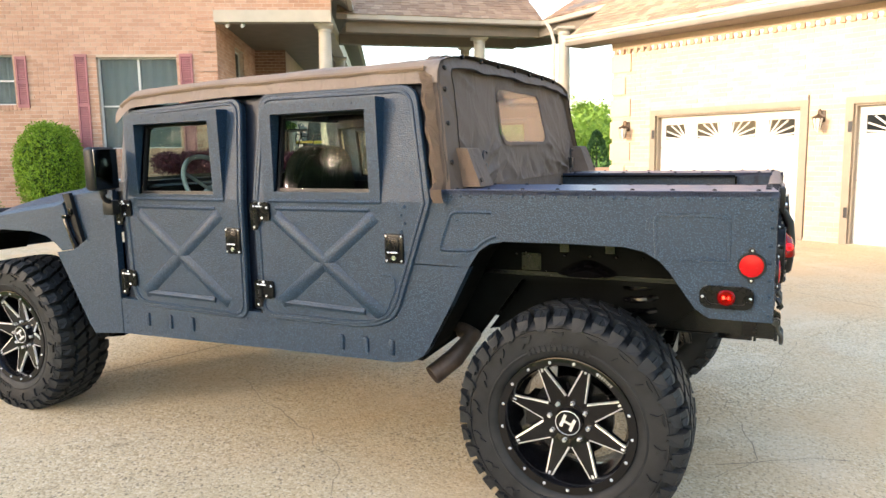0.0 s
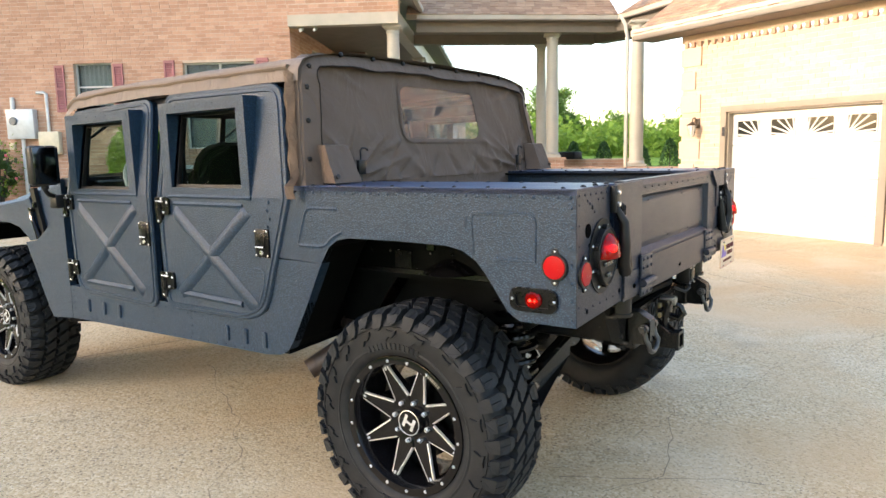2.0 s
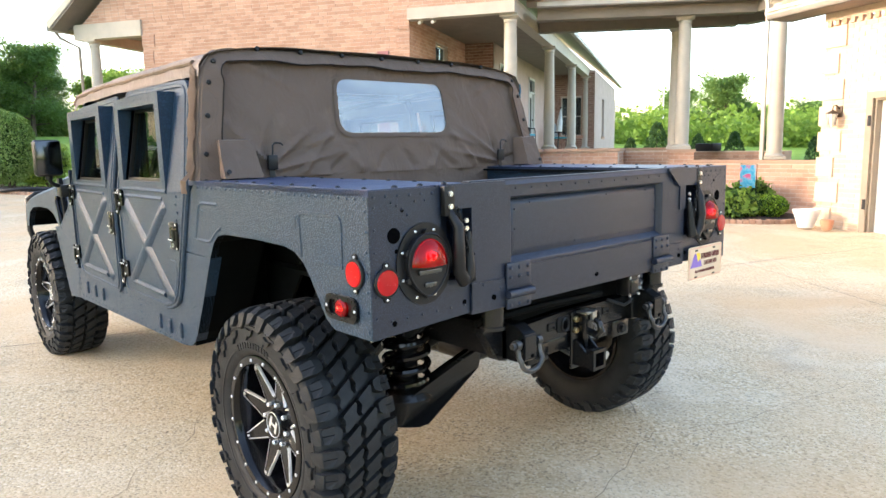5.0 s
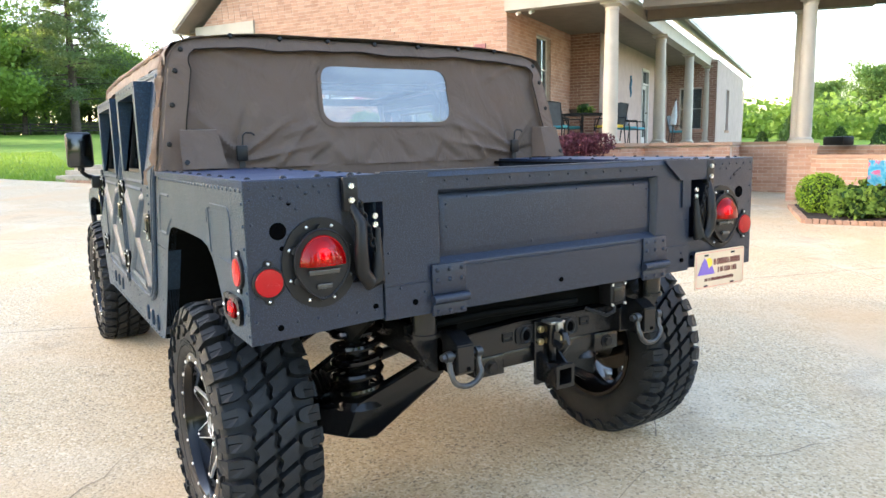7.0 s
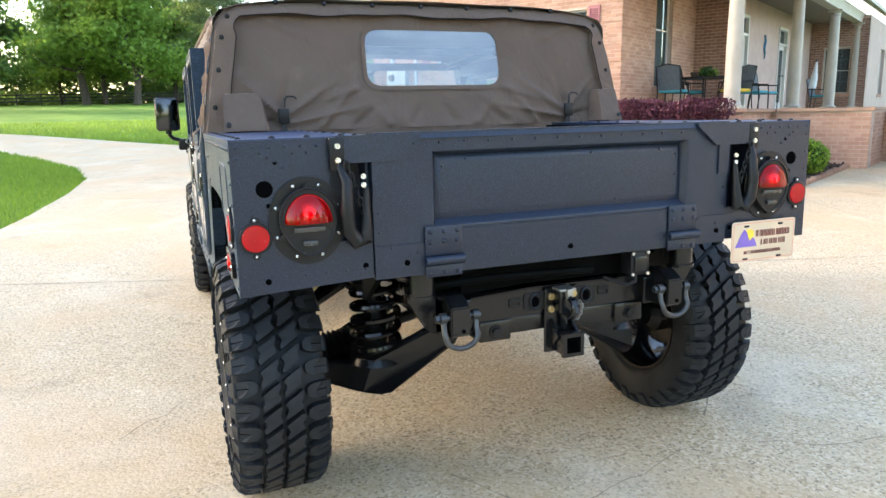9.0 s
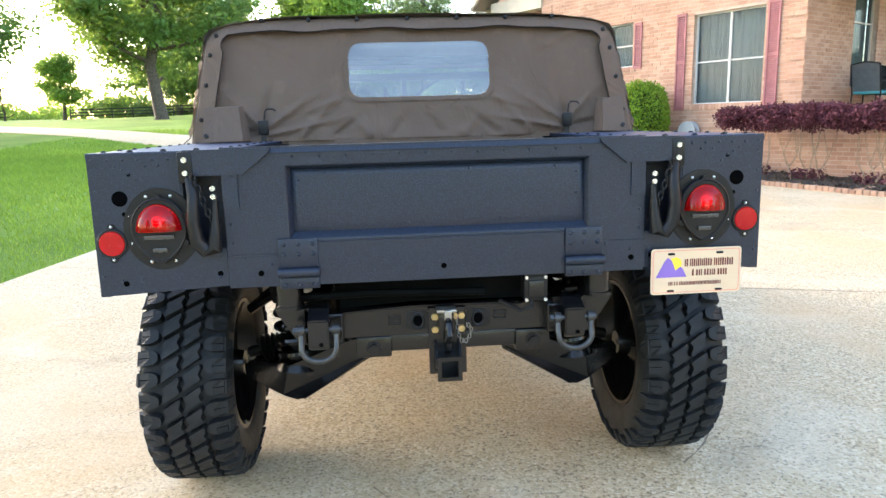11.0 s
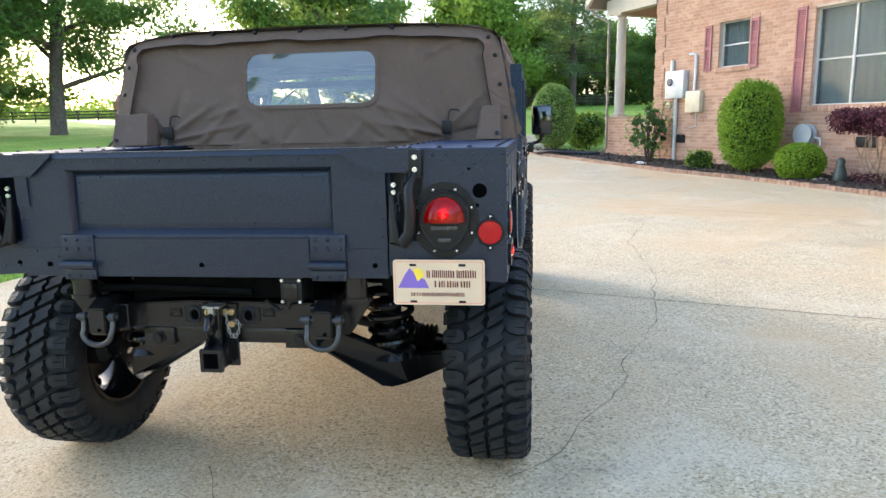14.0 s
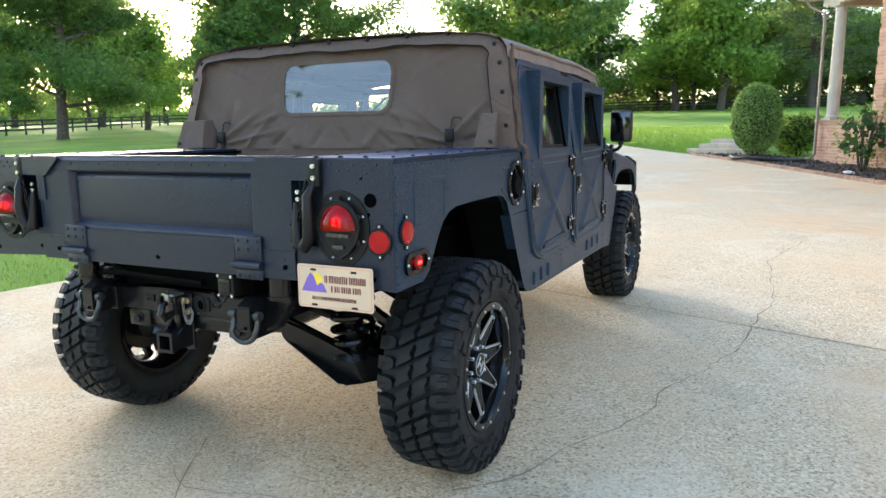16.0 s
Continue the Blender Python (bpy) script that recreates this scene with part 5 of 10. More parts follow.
def door(s, name, fr, op, opz, handle_y, x4, hinge_y, rear):
    zb = 1.30
    if name == "rear_door":
        lowp = rounded([(1.478, zb), (1.470, 0.752), (0.875, 0.752), (0.745, 0.80), (0.572, zb)], [0, 0.06, 0.10, 0.12, 0], 5)
        upp = rounded([(0.572, zb), (0.668, 1.777), (1.475, 1.777), (1.478, zb)], [0, 0.07, 0.05, 0], 5)
    else:
        lowp = rounded([(2.335, zb), (2.315, 0.745), (1.565, 0.730), (1.562, zb)], [0, 0.10, 0.06, 0], 5)
        upp = rounded([(1.562, zb), (1.602, 1.767), (2.345, 1.736), (2.335, zb)], [0, 0.06, 0.05, 0], 5)
    bm = bmesh.new()
    b2 = bmesh.new()
    side_poly(b2, lowp, s, 0.012, 0.045, True)
    merge(bm, b2)
    inner = [(op[0], opz[0]), (op[0] + 0.012, opz[1]), (op[1], opz[1] - 0.004), (op[1], opz[0])]
    # upper shell: a frame round the opening, leaning in; the outline is resampled to match
    outl = [upp[0]] + upp[1:-1] + [upp[-1]]
    vo = [bm.verts.new((s * (sx(z) + 0.012), y, z)) for y, z in outl]
    vi = [bm.verts.new((s * (sx(z) + 0.012), y, z)) for y, z in inner]
    vo2 = [bm.verts.new((s * (sx(z) - 0.035), y, z)) for y, z in outl]
    vi2 = [bm.verts.new((s * (sx(z) - 0.035), y, z)) for y, z in inner]
    m = len(outl)
    half = m // 2
    for o, i, flip in ((vo, vi, False), (vo2, vi2, True)):
        for loop in ([*o[0:half], i[1], i[0]], [o[half - 1], *o[half:], i[3], i[2], i[1]], [o[0], i[0], i[3], o[-1]]):
            bm.faces.new(loop[::-1] if flip else loop)
    for a, b in ((vo, vo2), (vi, vi2)):
        for k in range(len(a)):
            j = (k + 1) % len(a)
            if a is vo and k == len(a) - 1:
                continue
            bm.faces.new((a[k], b[k], b[j], a[j]))
    d = tp(name, bm, NAVY, label="textured navy door with a pressed X and a framed window", smooth=False)
    # rolled edge round the door
    edge = lowp + upp[1:-1]
    bm = bmesh.new()
    cy, cz = sum(p[0] for p in edge) / len(edge), sum(p[1] for p in edge) / len(edge)
    ins = [(y + (cy - y) * 0.045, z + (cz - z) * 0.03) for y, z in edge]
    tube(bm, [(s * (sx(z) + 0.010), y, z) for y, z in ins + ins[:1]], 0.009, 6, False)
    tube(bm, [(s * (sx(z) + 0.004), y, z) for y, z in edge + edge[:1]], 0.011, 6, False)
    tp("edge_bead", bm, NAVY, d)
    # pressed X with its closing ribs
    (ay, az), (by, bz), (cy2, cz2), (dy, dz) = x4
    for p0, p1 in (((ay, az - 0.03), (cy2, cz2)), ((by, bz - 0.02), (dy, dz))):
        w = 0.034
        dv = Vector((p1[0] - p0[0], p1[1] - p0[1])).normalized()
        nv = Vector((-dv.y, dv.x))
        a, b = Vector(p0), Vector(p1)
        bm = bmesh.new()
        rows = []
        for u, h in ((-1.0, 0.0), (-0.86, 0.004), (-0.55, 0.013), (-0.2, 0.018), (0.2, 0.018), (0.55, 0.013), (0.86, 0.004), (1.0, 0.0)):
            ends = [a + dv * w * (1 - abs(u)) * 0.2, a + dv * w * 0.9, b - dv * w * 0.9, b - dv * w * (1 - abs(u)) * 0.2]
            rows.append([bm.verts.new((s * (1.083 + (h if e in (1, 2) else 0.0)), p.x + nv.x * w * u, p.y + nv.y * w * u)) for e, p in enumerate(ends)])
        for r0, r1 in zip(rows, rows[1:]):
            for k in range(3):
                bm.faces.new((r0[k], r0[k + 1], r1[k + 1], r1[k]))
        bmesh.ops.recalc_face_normals(bm, faces=bm.faces[:])
        tp("pressed_x", bm, NAVY, d, angle=80)
    xo = 0.0085
    bm = bmesh.new()
    bead(bm, rounded([(ay - 0.01, az + 0.0), (by + 0.03, bz + 0.0)], 0), s, xo, 0.011)
    tp("pressed_rib", bm, NAVY, d)
    bm = bmesh.new()
    bead(bm, [(cy2 + 0.09, cz2 + 0.015), (dy - 0.03, dz + 0.012)], s, xo + 0.002, 0.016)
    tp("pressed_rib", bm, NAVY, d)
    if rear:
        bm = bmesh.new()
        bead(bm, rounded([(by - 0.012, bz - 0.01), (by - 0.012, 0.985), (0.745, 0.985), (0.735, 0.93), (cy2 - 0.01, cz2 + 0.01)], [0, 0.02, 0.02, 0.05, 0], 3)[3:], s, xo, 0.007)
        tp("pressed_rib", bm, NAVY, d)
    bm = bmesh.new()
    bead(bm, [(ay + 0.005, az - 0.06), (dy + 0.005, dz + 0.05)], s, xo - 0.003, 0.008)
    tp("pressed_rib", bm, NAVY, d)
    bm = bmesh.new()
    bead(bm, [(fr[1] - 0.03, 1.297), (fr[0] + 0.0, 1.297)], s, xo + 0.002, 0.010)
    tp("pressed_rib", bm, NAVY, d)
    # upright window frame, proud of the leaning shell
    bm = bmesh.new()
    fz0, fz1 = 1.308, 1.738 if rear else 1.722
    outer = [(fr[0], fz0), (fr[0] + 0.012, fz1), (fr[1], fz1 - 0.006), (fr[1], fz0)]
    ring_panel(bm, outer, inner, lambda z: 1.088, lambda z: sx(z) - 0.01, s)
    tp("window_frame", bm, NAVY, d, smooth=False)
    bm = bmesh.new()
    for k in range(7):
        t = k / 6
        rivet(bm, (s * 1.088, fr[0] + 0.035 + t * (fr[1] - fr[0] - 0.07), fz1 - 0.022), (s, 0, 0), 0.0045, 0.003)
    for k in range(4):
        rivet(bm, (s * 1.084, handle_y - 0.05 + (0.015 if k % 2 else 0), 1.28 - k * 0.035), (s, 0, 0), 0.008, 0.006)
    parts_each("rivet", bm, NAVY, d)
    bm = bmesh.new()
    slab(bm, [(s * (sx(z) - 0.012), y, z) for y, z in inner], (-s * 0.005, 0, 0))
    g = tp("window_glass", bm, WIN_GLASS, d, "tinted window glass", smooth=False)
    g.visible_shadow = False
    bm = bmesh.new()
    ring_panel(bm, inner, [(y + (0.014 if y < sum(op) / 2 else -0.014), z + (0.014 if z < 1.5 else -0.014)) for y, z in inner], lambda z: sx(z) + 0.0, lambda z: sx(z) - 0.02, s)
    tp("rubber_seal", bm, BLACK, d, smooth=False)
    # paddle handle
    h = handle_y
    bm = bmesh.new()
    rbox(bm, (s * 1.086 - 0.008, h - 0.045, 1.04), (s * 1.086 + 0.007, h + 0.045, 1.165), 0.006)
    hd = tp("handle", bm, HARDWARE, d, "black paddle latch with bright screws")
    bm = bmesh.new()
    rbox(bm, (s * 1.094 - 0.005, h - 0.027, 1.085), (s * 1.094 + 0.008, h + 0.027, 1.15), 0.005)
    tube(bm, [(s * 1.10, h - 0.027, 1.088), (s * 1.10, h + 0.027, 1.088)], 0.005, 8)
    part("paddle", bm, HARDWARE, hd)
    bm = bmesh.new()
    for yy in (-0.036, 0.036):
        for zz in (1.05, 1.155):
            rivet(bm, (s * 1.092, h + yy, zz), (s, 0, 0), 0.006, 0.004)
    disc(bm, (s * 1.09, h, 1.062), (s, 0, 0), 0.010, 0.008, 12)
    tube(bm, [(s * 1.104, h - 0.024, 1.087), (s * 1.104, h + 0.024, 1.087)], 0.0035, 6)
    parts_each("screw", bm, STEEL, hd)
    # hinges
    for z in (1.235, 0.868):
        hg = bmesh.new()
        pl = rounded([(hinge_y + 0.055, z - 0.01), (hinge_y + 0.055, z + 0.055), (hinge_y - 0.055, z + 0.055), (hinge_y - 0.055, z - 0.03), (hinge_y - 0.0, z - 0.03), (hinge_y + 0.02, z - 0.075), (hinge_y + 0.055, z - 0.075)],
                     [0.008, 0.01, 0.02, 0.015, 0.01, 0.01, 0.005], 3)
        slab(hg, [(s * 1.096, y, zz) for y, zz in pl], (-s * 0.014, 0, 0))
        tube(hg, [(s * 1.096, hinge_y + 0.018, z - 0.04), (s * 1.096, hinge_y + 0.018, z + 0.055)], 0.012, 10)
        ho = tp("hinge", hg, HARDWARE, d, "black strap hinge")
        bm = bmesh.new()
        for yy, zz in ((0.0, 0.048), (-0.042, 0.03), (-0.012, -0.018), (0.035, -0.062)):
            rivet(bm, (s * 1.096, hinge_y + yy, z + zz), (s, 0, 0), 0.007, 0.005)
        tube(bm, [(s * 1.104, hinge_y + 0.03, z + 0.036), (s * 1.104, hinge_y - 0.02, z + 0.036)], 0.004, 6)
        parts_each("screw", bm, STEEL, ho)


for side in (-1, 1):
    build_side(side)

# ---- bed, rear panels and tailgate ----
bm = bmesh.new()
box(bm, (-0.66, -0.69, 0.95), (0.66, 0.62, 0.98))
bed_floor = tp("bed_floor", bm, NAVY, label="ribbed navy bed floor", smooth=False)
for i in range(6):
    bm = bmesh.new()
    box(bm, (-0.55 + i * 0.2, -0.68, 0.98), (-0.5 + i * 0.2, 0.6, 0.995))
    tp("floor_rib", bm, NAVY, bed_floor, smooth=False)
bm = bmesh.new()
slab(bm, [(-0.66, 0.61, 0.95), (0.66, 0.61, 0.95), (0.66, 0.61, 1.35), (-0.66, 0.61, 1.35)], (0, 0.03, 0))
tp("bed_bulkhead", bm, NAVY, smooth=False)


def rear_panel(s):
    bm = bmesh.new()
    pts = [(0.675, 0.925), (1.0705, 0.906), (1.0705, 1.3485), (0.80, 1.3485), (0.80, 1.045), (0.675, 1.045)]
    slab(bm, [(s * x, -0.7225, z) for x, z in pts], (0, 0.0025, 0))
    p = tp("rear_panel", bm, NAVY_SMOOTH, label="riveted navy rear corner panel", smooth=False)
    bm = bmesh.new()
    slab(bm, [(s * 0.80, -0.72, 1.352), (s * 0.80, -0.72, 1.03), (s * 0.80, -0.60, 1.03), (s * 0.80, -0.60, 1.352)], (-s * 0.006, 0, 0))
    tp("slot_side", bm, NAVY_SMOOTH, p, smooth=False)
    bm = bmesh.new()
    slab(bm, [(s * 0.80, -0.62, 1.35), (s * 0.66, -0.62, 1.35), (s * 0.66, -0.62, 0.98), (s * 0.80, -0.62, 0.98)], (0, 0.02, 0))
    tp("slot_back", bm, NAVY_SMOOTH, p, smooth=False)
    bm = bmesh.new()
    slab(bm, [(s * 0.80, -0.72, 1.046), (s * 0.672, -0.72, 1.046), (s * 0.672, -0.62, 1.03), (s * 0.80, -0.62, 1.03)], (0, 0, -0.006))
    tp("slot_floor", bm, NAVY_SMOOTH, p, smooth=False)
    bm = bmesh.new()
    slab(bm, [(s * 1.07, -0.72, 0.91), (s * 0.66, -0.72, 0.93), (s * 0.66, -0.5, 0.93), (s * 1.07, -0.5, 0.91)], (0, 0, 0.01))
    tp("panel_underside", bm, WELL, p, smooth=False)
    bm = bmesh.new()
    for i in range(6):
        rivet(bm, (s * (0.83 + i * 0.045), -0.722, 1.33), (0, -1, 0), 0.006)
        rivet(bm, (s * 1.055, -0.722, 0.97 + i * 0.066), (0, -1, 0), 0.005)
        rivet(bm, (s * (0.70 + i * 0.06), -0.722, 0.955), (0, -1, 0), 0.005)
    for x, z in ((0.93, 1.27), (0.95, 1.29), (0.86, 1.31), (0.9, 1.31), (0.97, 1.30), (0.99, 1.31)):
        rivet(bm, (s * x, -0.722, z), (0, -1, 0), 0.005)
    parts_each("rivet", bm, NAVY_SMOOTH, p)
    bm = bmesh.new()
    disc(bm, (s * 0.984, -0.718, 1.212), (0, -1, 0), 0.024, 0.0055, 20)
    for x, z, r in ((0.975, 1.164, 0.007), (0.99, 0.945, 0.009), (0.95, 1.285, 0.006), (0.70, 0.965, 0.009)):
        disc(bm, (s * x, -0.718, z), (0, -1, 0), r, 0.0056, 12)
    parts_each("panel_hole", bm, HOLE, p)
    # tail lamp on a round black plate
    bm = bmesh.new()
    prof = []
    for k in range(36):
        t = 2 * math.pi * k / 36
        prof.append((s * 0.868 + 0.112 * math.cos(t), 1.115 + 0.128 * math.sin(t)))
    slab(bm, [(x, -0.722, z) for x, z in prof], (0, -0.006, 0))
    plate = tp("lamp_plate", bm, BLACK, label="round black lamp plate with bright screws")
    bm = bmesh.new()
    for k in range(8):
        t = 2 * math.pi * (k + 0.5) / 8
        rivet(bm, (s * 0.868 + 0.096 * math.cos(t), -0.728, 1.115 + 0.11 * math.sin(t)), (0, -1, 0), 0.0055, 0.004)
    parts_each("screw", bm, STEEL, plate)
    bm = bmesh.new()
    out = []
    for k in range(48):
        t = 2 * math.pi * k / 48
        c, sn = math.cos(t), math.sin(t)
        out.append((s * 0.868 + 0.081 * c * (1 - 0.30 * max(0.0, -sn) ** 2), 1.12 + (0.090 if sn > 0 else 0.104) * sn))
    slab(bm, [(x, -0.728, z) for x, z in out], (0, -0.018, 0))
    for t in (90, 22, 158, -28, 208, -90):
        disc(bm, (s * 0.868 + 0.083 * math.cos(radians(t)), -0.728, 1.12 + (0.093 if t in (90, 22, 158) else 0.102) * math.sin(radians(t))), (0, -1, 0), 0.011, 0.016, 12)
    ring2 = [(x, -0.7465, z) for x, z in out]
    tube(bm, ring2 + ring2[:1], 0.0035, 6, False)
    lamp = tp("tail_lamp", bm, BLACK, label="red and black tail lamp")
    bm = bmesh.new()
    n, rows = 20, 5
    grid = []
    for r in range(rows + 1):
        u = r / rows
        ring = []
        for k in range(n + 1):
            t = math.pi * k / n
            rad = 1 - u
            ring.append(bm.verts.new((s * 0.868 + 0.069 * rad * math.cos(t), -0.748 - 0.035 * math.sqrt(max(0, 1 - rad * rad)), 1.112 + 0.083 * rad * math.sin(t))))
        grid.append(ring)
    for a, b in zip(grid, grid[1:]):
        for k in range(n):
            bm.faces.new((a[k], a[k + 1], b[k + 1], b[k]))
    bm.faces.new([g[0] for g in grid[:-1]] + [grid[-1][0]] + [g[n] for g in grid[:-1]][::-1])
    part("red_lens", bm, LAMP_GLASS, lamp, "glowing red lens")
    bm = bmesh.new()
    slab(bm, [(s * 0.868 + 0.066 * math.cos(math.pi * k / 16), -0.7505, 1.114 + 0.079 * math.sin(math.pi * k / 16)) for k in range(17)], (0, -0.003, 0))
    part("lamp_reflector", bm, RED_LENS, lamp, smooth=False)
    bm = bmesh.new()
    bmesh.ops.create_uvsphere(bm, u_segments=14, v_segments=8, radius=0.013, matrix=Matrix.Translation((s * 0.868, -0.764, 1.142)))
    part("bulb", bm, RED_BULB, lamp)
    bm = bmesh.new()
    rbox(bm, (s * 0.868 - 0.045, -0.756, 1.085), (s * 0.868 + 0.045, -0.748, 1.10), 0.003)
    rbox(bm, (s * 0.868 - 0.022, -0.756, 1.045), (s * 0.868 + 0.022, -0.748, 1.06), 0.003)
    part("clear_slot", bm, GREYDARK, lamp)
    # round reflectors, rear and side
    for c, ax, r, sc in (((s * 1.018, -0.722, 1.075), (0, -1, 0), 0.040, (0, 0, 1)), ((s * 1.072, -0.648, 1.100), (s, 0, 0), 0.040, (0, 0, 1))):
        bm = bmesh.new()
        disc(bm, c, ax, r + 0.006, 0.010, 28, 0, 0.002)
        for dz in (-1, 1):
            disc(bm, Vector(c) + Vector((0, 0, dz * (r + 0.010))), ax, 0.012, 0.006, 12)
        rf = tp("reflector", bm, BLACK, label="round red reflector in a black ring")
        bm = bmesh.new()
        tube(bm, [Vector(c) + Vector(ax) * 0.008, Vector(c) + Vector(ax) * 0.013, Vector(c) + Vector(ax) * 0.0155], [r, r * 0.93, r * 0.3], 28)
        part("red_disc", bm, RED_LENS, rf)
        bm = bmesh.new()
        for dz in (-1, 1):
            rivet(bm, Vector(c) + Vector((0, 0, dz * (r + 0.012))) + Vector(ax) * 0.006, ax, 0.005, 0.004)
        parts_each("screw", bm, STEEL, rf)
    # side marker in an oblong housing
    y0, z0 = -0.572, 0.985
    bm = bmesh.new()
    ring = rounded([(y0 - 0.088, z0 - 0.040), (y0 + 0.088, z0 - 0.040), (y0 + 0.088, z0 + 0.040), (y0 - 0.088, z0 + 0.040)], 0.036, 5)
    ins = rounded([(y0 - 0.066, z0 - 0.024), (y0 + 0.066, z0 - 0.024), (y0 + 0.066, z0 + 0.024), (y0 - 0.066, z0 + 0.024)], 0.023, 5)
    ring_panel(bm, ring, ins, lambda z: 1.084, lambda z: 1.069, s)
    slab(bm, [(s * 1.0725, y, z) for y, z in ins], (s * 0.0015, 0, 0))
    mk = tp("side_marker", bm, HARDWARE, label="lit red side marker lamp in a black housing")
    bm = bmesh.new()
    disc(bm, (s * 1.074, y0, z0), (s, 0, 0), 0.030, 0.015, 20, 0, 0.007)
    part("marker_lens", bm, LAMP_GLASS, mk)
    bm = bmesh.new()
    for dy in (-0.008, 0.008):
        disc(bm, (s * 1.084, y0 + dy, z0), (s, 0, 0), 0.006, 0.005, 10)
    part("bulb", bm, RED_BULB, mk)
    bm = bmesh.new()
    for dy in (-0.072, 0.072):
        rivet(bm, (s * 1.083, y0 + dy * 1.07, z0), (s, 0, 0), 0.006, 0.005)
    parts_each("screw", bm, STEEL, mk)
    # tailgate chain bracket, strap and hose loop in the corner slot
    bm = bmesh.new()
    rbox(bm, (s * 0.775 - 0.022, -0.745, 1.255), (s * 0.775 + 0.022, -0.722, 1.35), 0.004)
    br = tp("chain_bracket", bm, BLACK, label="black chain bracket with bright bolts")
    bm = bmesh.new()
    for z in (1.325, 1.285):
        disc(bm, (s * 0.775, -0.745, z), (0, -1, 0), 0.0085, 0.007, 8)
    for z in (1.235, 1.21):
        disc(bm, (s * 0.70, -0.735, z), (0, -1, 0), 0.0085, 0.007, 8)
    parts_each("bolt", bm, STEEL, br)
    bm = bmesh.new()
    tube(bm, [(s * 0.77, -0.735, 1.27), (s * 0.755, -0.76, 1.22), (s * 0.76, -0.765, 1.14), (s * 0.755, -0.76, 1.08), (s * 0.73, -0.755, 1.045), (s * 0.705, -0.752, 1.05), (s * 0.70, -0.748, 1.10), (s * 0.695, -0.74, 1.20)],
         [0.012, 0.018, 0.021, 0.022, 0.024, 0.024, 0.018, 0.010], 10)
    tp("tailgate_strap", bm, BLACK, label="black rubber-covered tailgate strap")
    bm = bmesh.new()
    for k in range(9):
        chain_link(bm, Vector((s * (0.752 - 0.006 * k), -0.752, 1.27 - 0.018 * k)), k % 2)
    tp("chain", bm, BLACK)


def chain_link(bm, c, turn, r=0.011, t=0.003):
    pts = []
    for k in range(9):
        a = 2 * math.pi * k / 8
        x, z = r * 0.7 * math.cos(a), r * 1.25 * math.sin(a)
        pts.append(c + (Vector((0, x, z)) if turn else Vector((x, 0, z))))
    tube(bm, pts, t, 5, False)


GREYDARK = plain("smoked_lens", (0.05, 0.05, 0.048), 0.25, 0, 0.2, 10)
for side in (-1, 1):
    rear_panel(side)

# tailgate with its pressed recess
bm = bmesh.new()
YB, YR = -0.728, -0.709
ox = [(-0.478, 1.066), (0.488, 1.066), (0.488, 1.296), (-0.478, 1.296)]
ix = [(-0.448, 1.106), (0.458, 1.106), (0.458, 1.268), (-0.448, 1.268)]
xs, zs = [-0.672, ox[0][0], ox[1][0], 0.672], [0.917, ox[0][1], ox[2][1], 1.358]
gv = {(i, j): bm.verts.new((x, YB, z)) for i, x in enumerate(xs) for j, z in enumerate(zs)}
for i in range(3):
    for j in range(3):
        if (i, j) != (1, 1):
            bm.faces.new((gv[i, j], gv[i + 1, j], gv[i + 1, j + 1], gv[i, j + 1]))
rim = [gv[1, 1], gv[2, 1], gv[2, 2], gv[1, 2]]
groove = [bm.verts.new(p) for p in ((-0.465, -0.703, 1.086), (0.475, -0.703, 1.086), (0.475, -0.695, 1.286), (-0.465, -0.695, 1.286))]
low = [bm.verts.new((x, YR, z)) for x, z in ix]
for loop_a, loop_b in ((rim, groove), (groove, low)):
    for k in range(4):
        bm.faces.new((loop_a[k], loop_a[(k + 1) % 4], loop_b[(k + 1) % 4], loop_b[k]))
bm.faces.new(low)
bmesh.ops.bevel(bm, geom=[e for e in bm.edges if {e.verts[0], e.verts[1]} <= set(rim) or {e.verts[0], e.verts[1]} <= set(low)], offset=0.006, segments=3, affect="EDGES", profile=0.5)
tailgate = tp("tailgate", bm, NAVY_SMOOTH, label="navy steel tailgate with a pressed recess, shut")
for lo, hi in (((-0.672, -0.7265, 0.917), (0.672, -0.69, 0.93)), ((-0.672, -0.7265, 1.335), (0.672, -0.69, 1.358)), ((-0.672, -0.687, 0.93), (0.672, -0.68, 1.335)),
               ((-0.672, -0.7265, 0.93), (-0.652, -0.687, 1.335)), ((0.652, -0.7265, 0.93), (0.672, -0.687, 1.335))):
    bm = bmesh.new()
    box(bm, lo, hi)
    tp("gate_frame", bm, NAVY_SMOOTH, tailgate, smooth=False)
bm = bmesh.new()
slab(bm, [(-0.672, -0.7281, 0.93), (0.672, -0.7281, 0.93), (0.672, -0.7281, 1.02), (-0.672, -0.7281, 1.02)], (0, -0.004, 0))
tp("hinge_rail", bm, NAVY_SMOOTH, tailgate, smooth=False)
bm = bmesh.new()
slab(bm, [(-0.40, -0.732, 0.965), (0.40, -0.732, 0.965), (0.40, -0.732, 1.055), (-0.40, -0.732, 1.055)], (0, -0.004, 0))
tp("stiffener_plate", bm, NAVY_SMOOTH, tailgate, smooth=False)
bm = bmesh.new()
slab(bm, [(-0.672, -0.7281, 1.352), (0.672, -0.7281, 1.352), (0.672, -0.735, 1.338), (-0.672, -0.735, 1.338)], (0, 0.03, 0.006))
tp("top_rail", bm, NAVY_SMOOTH, tailgate, smooth=False)
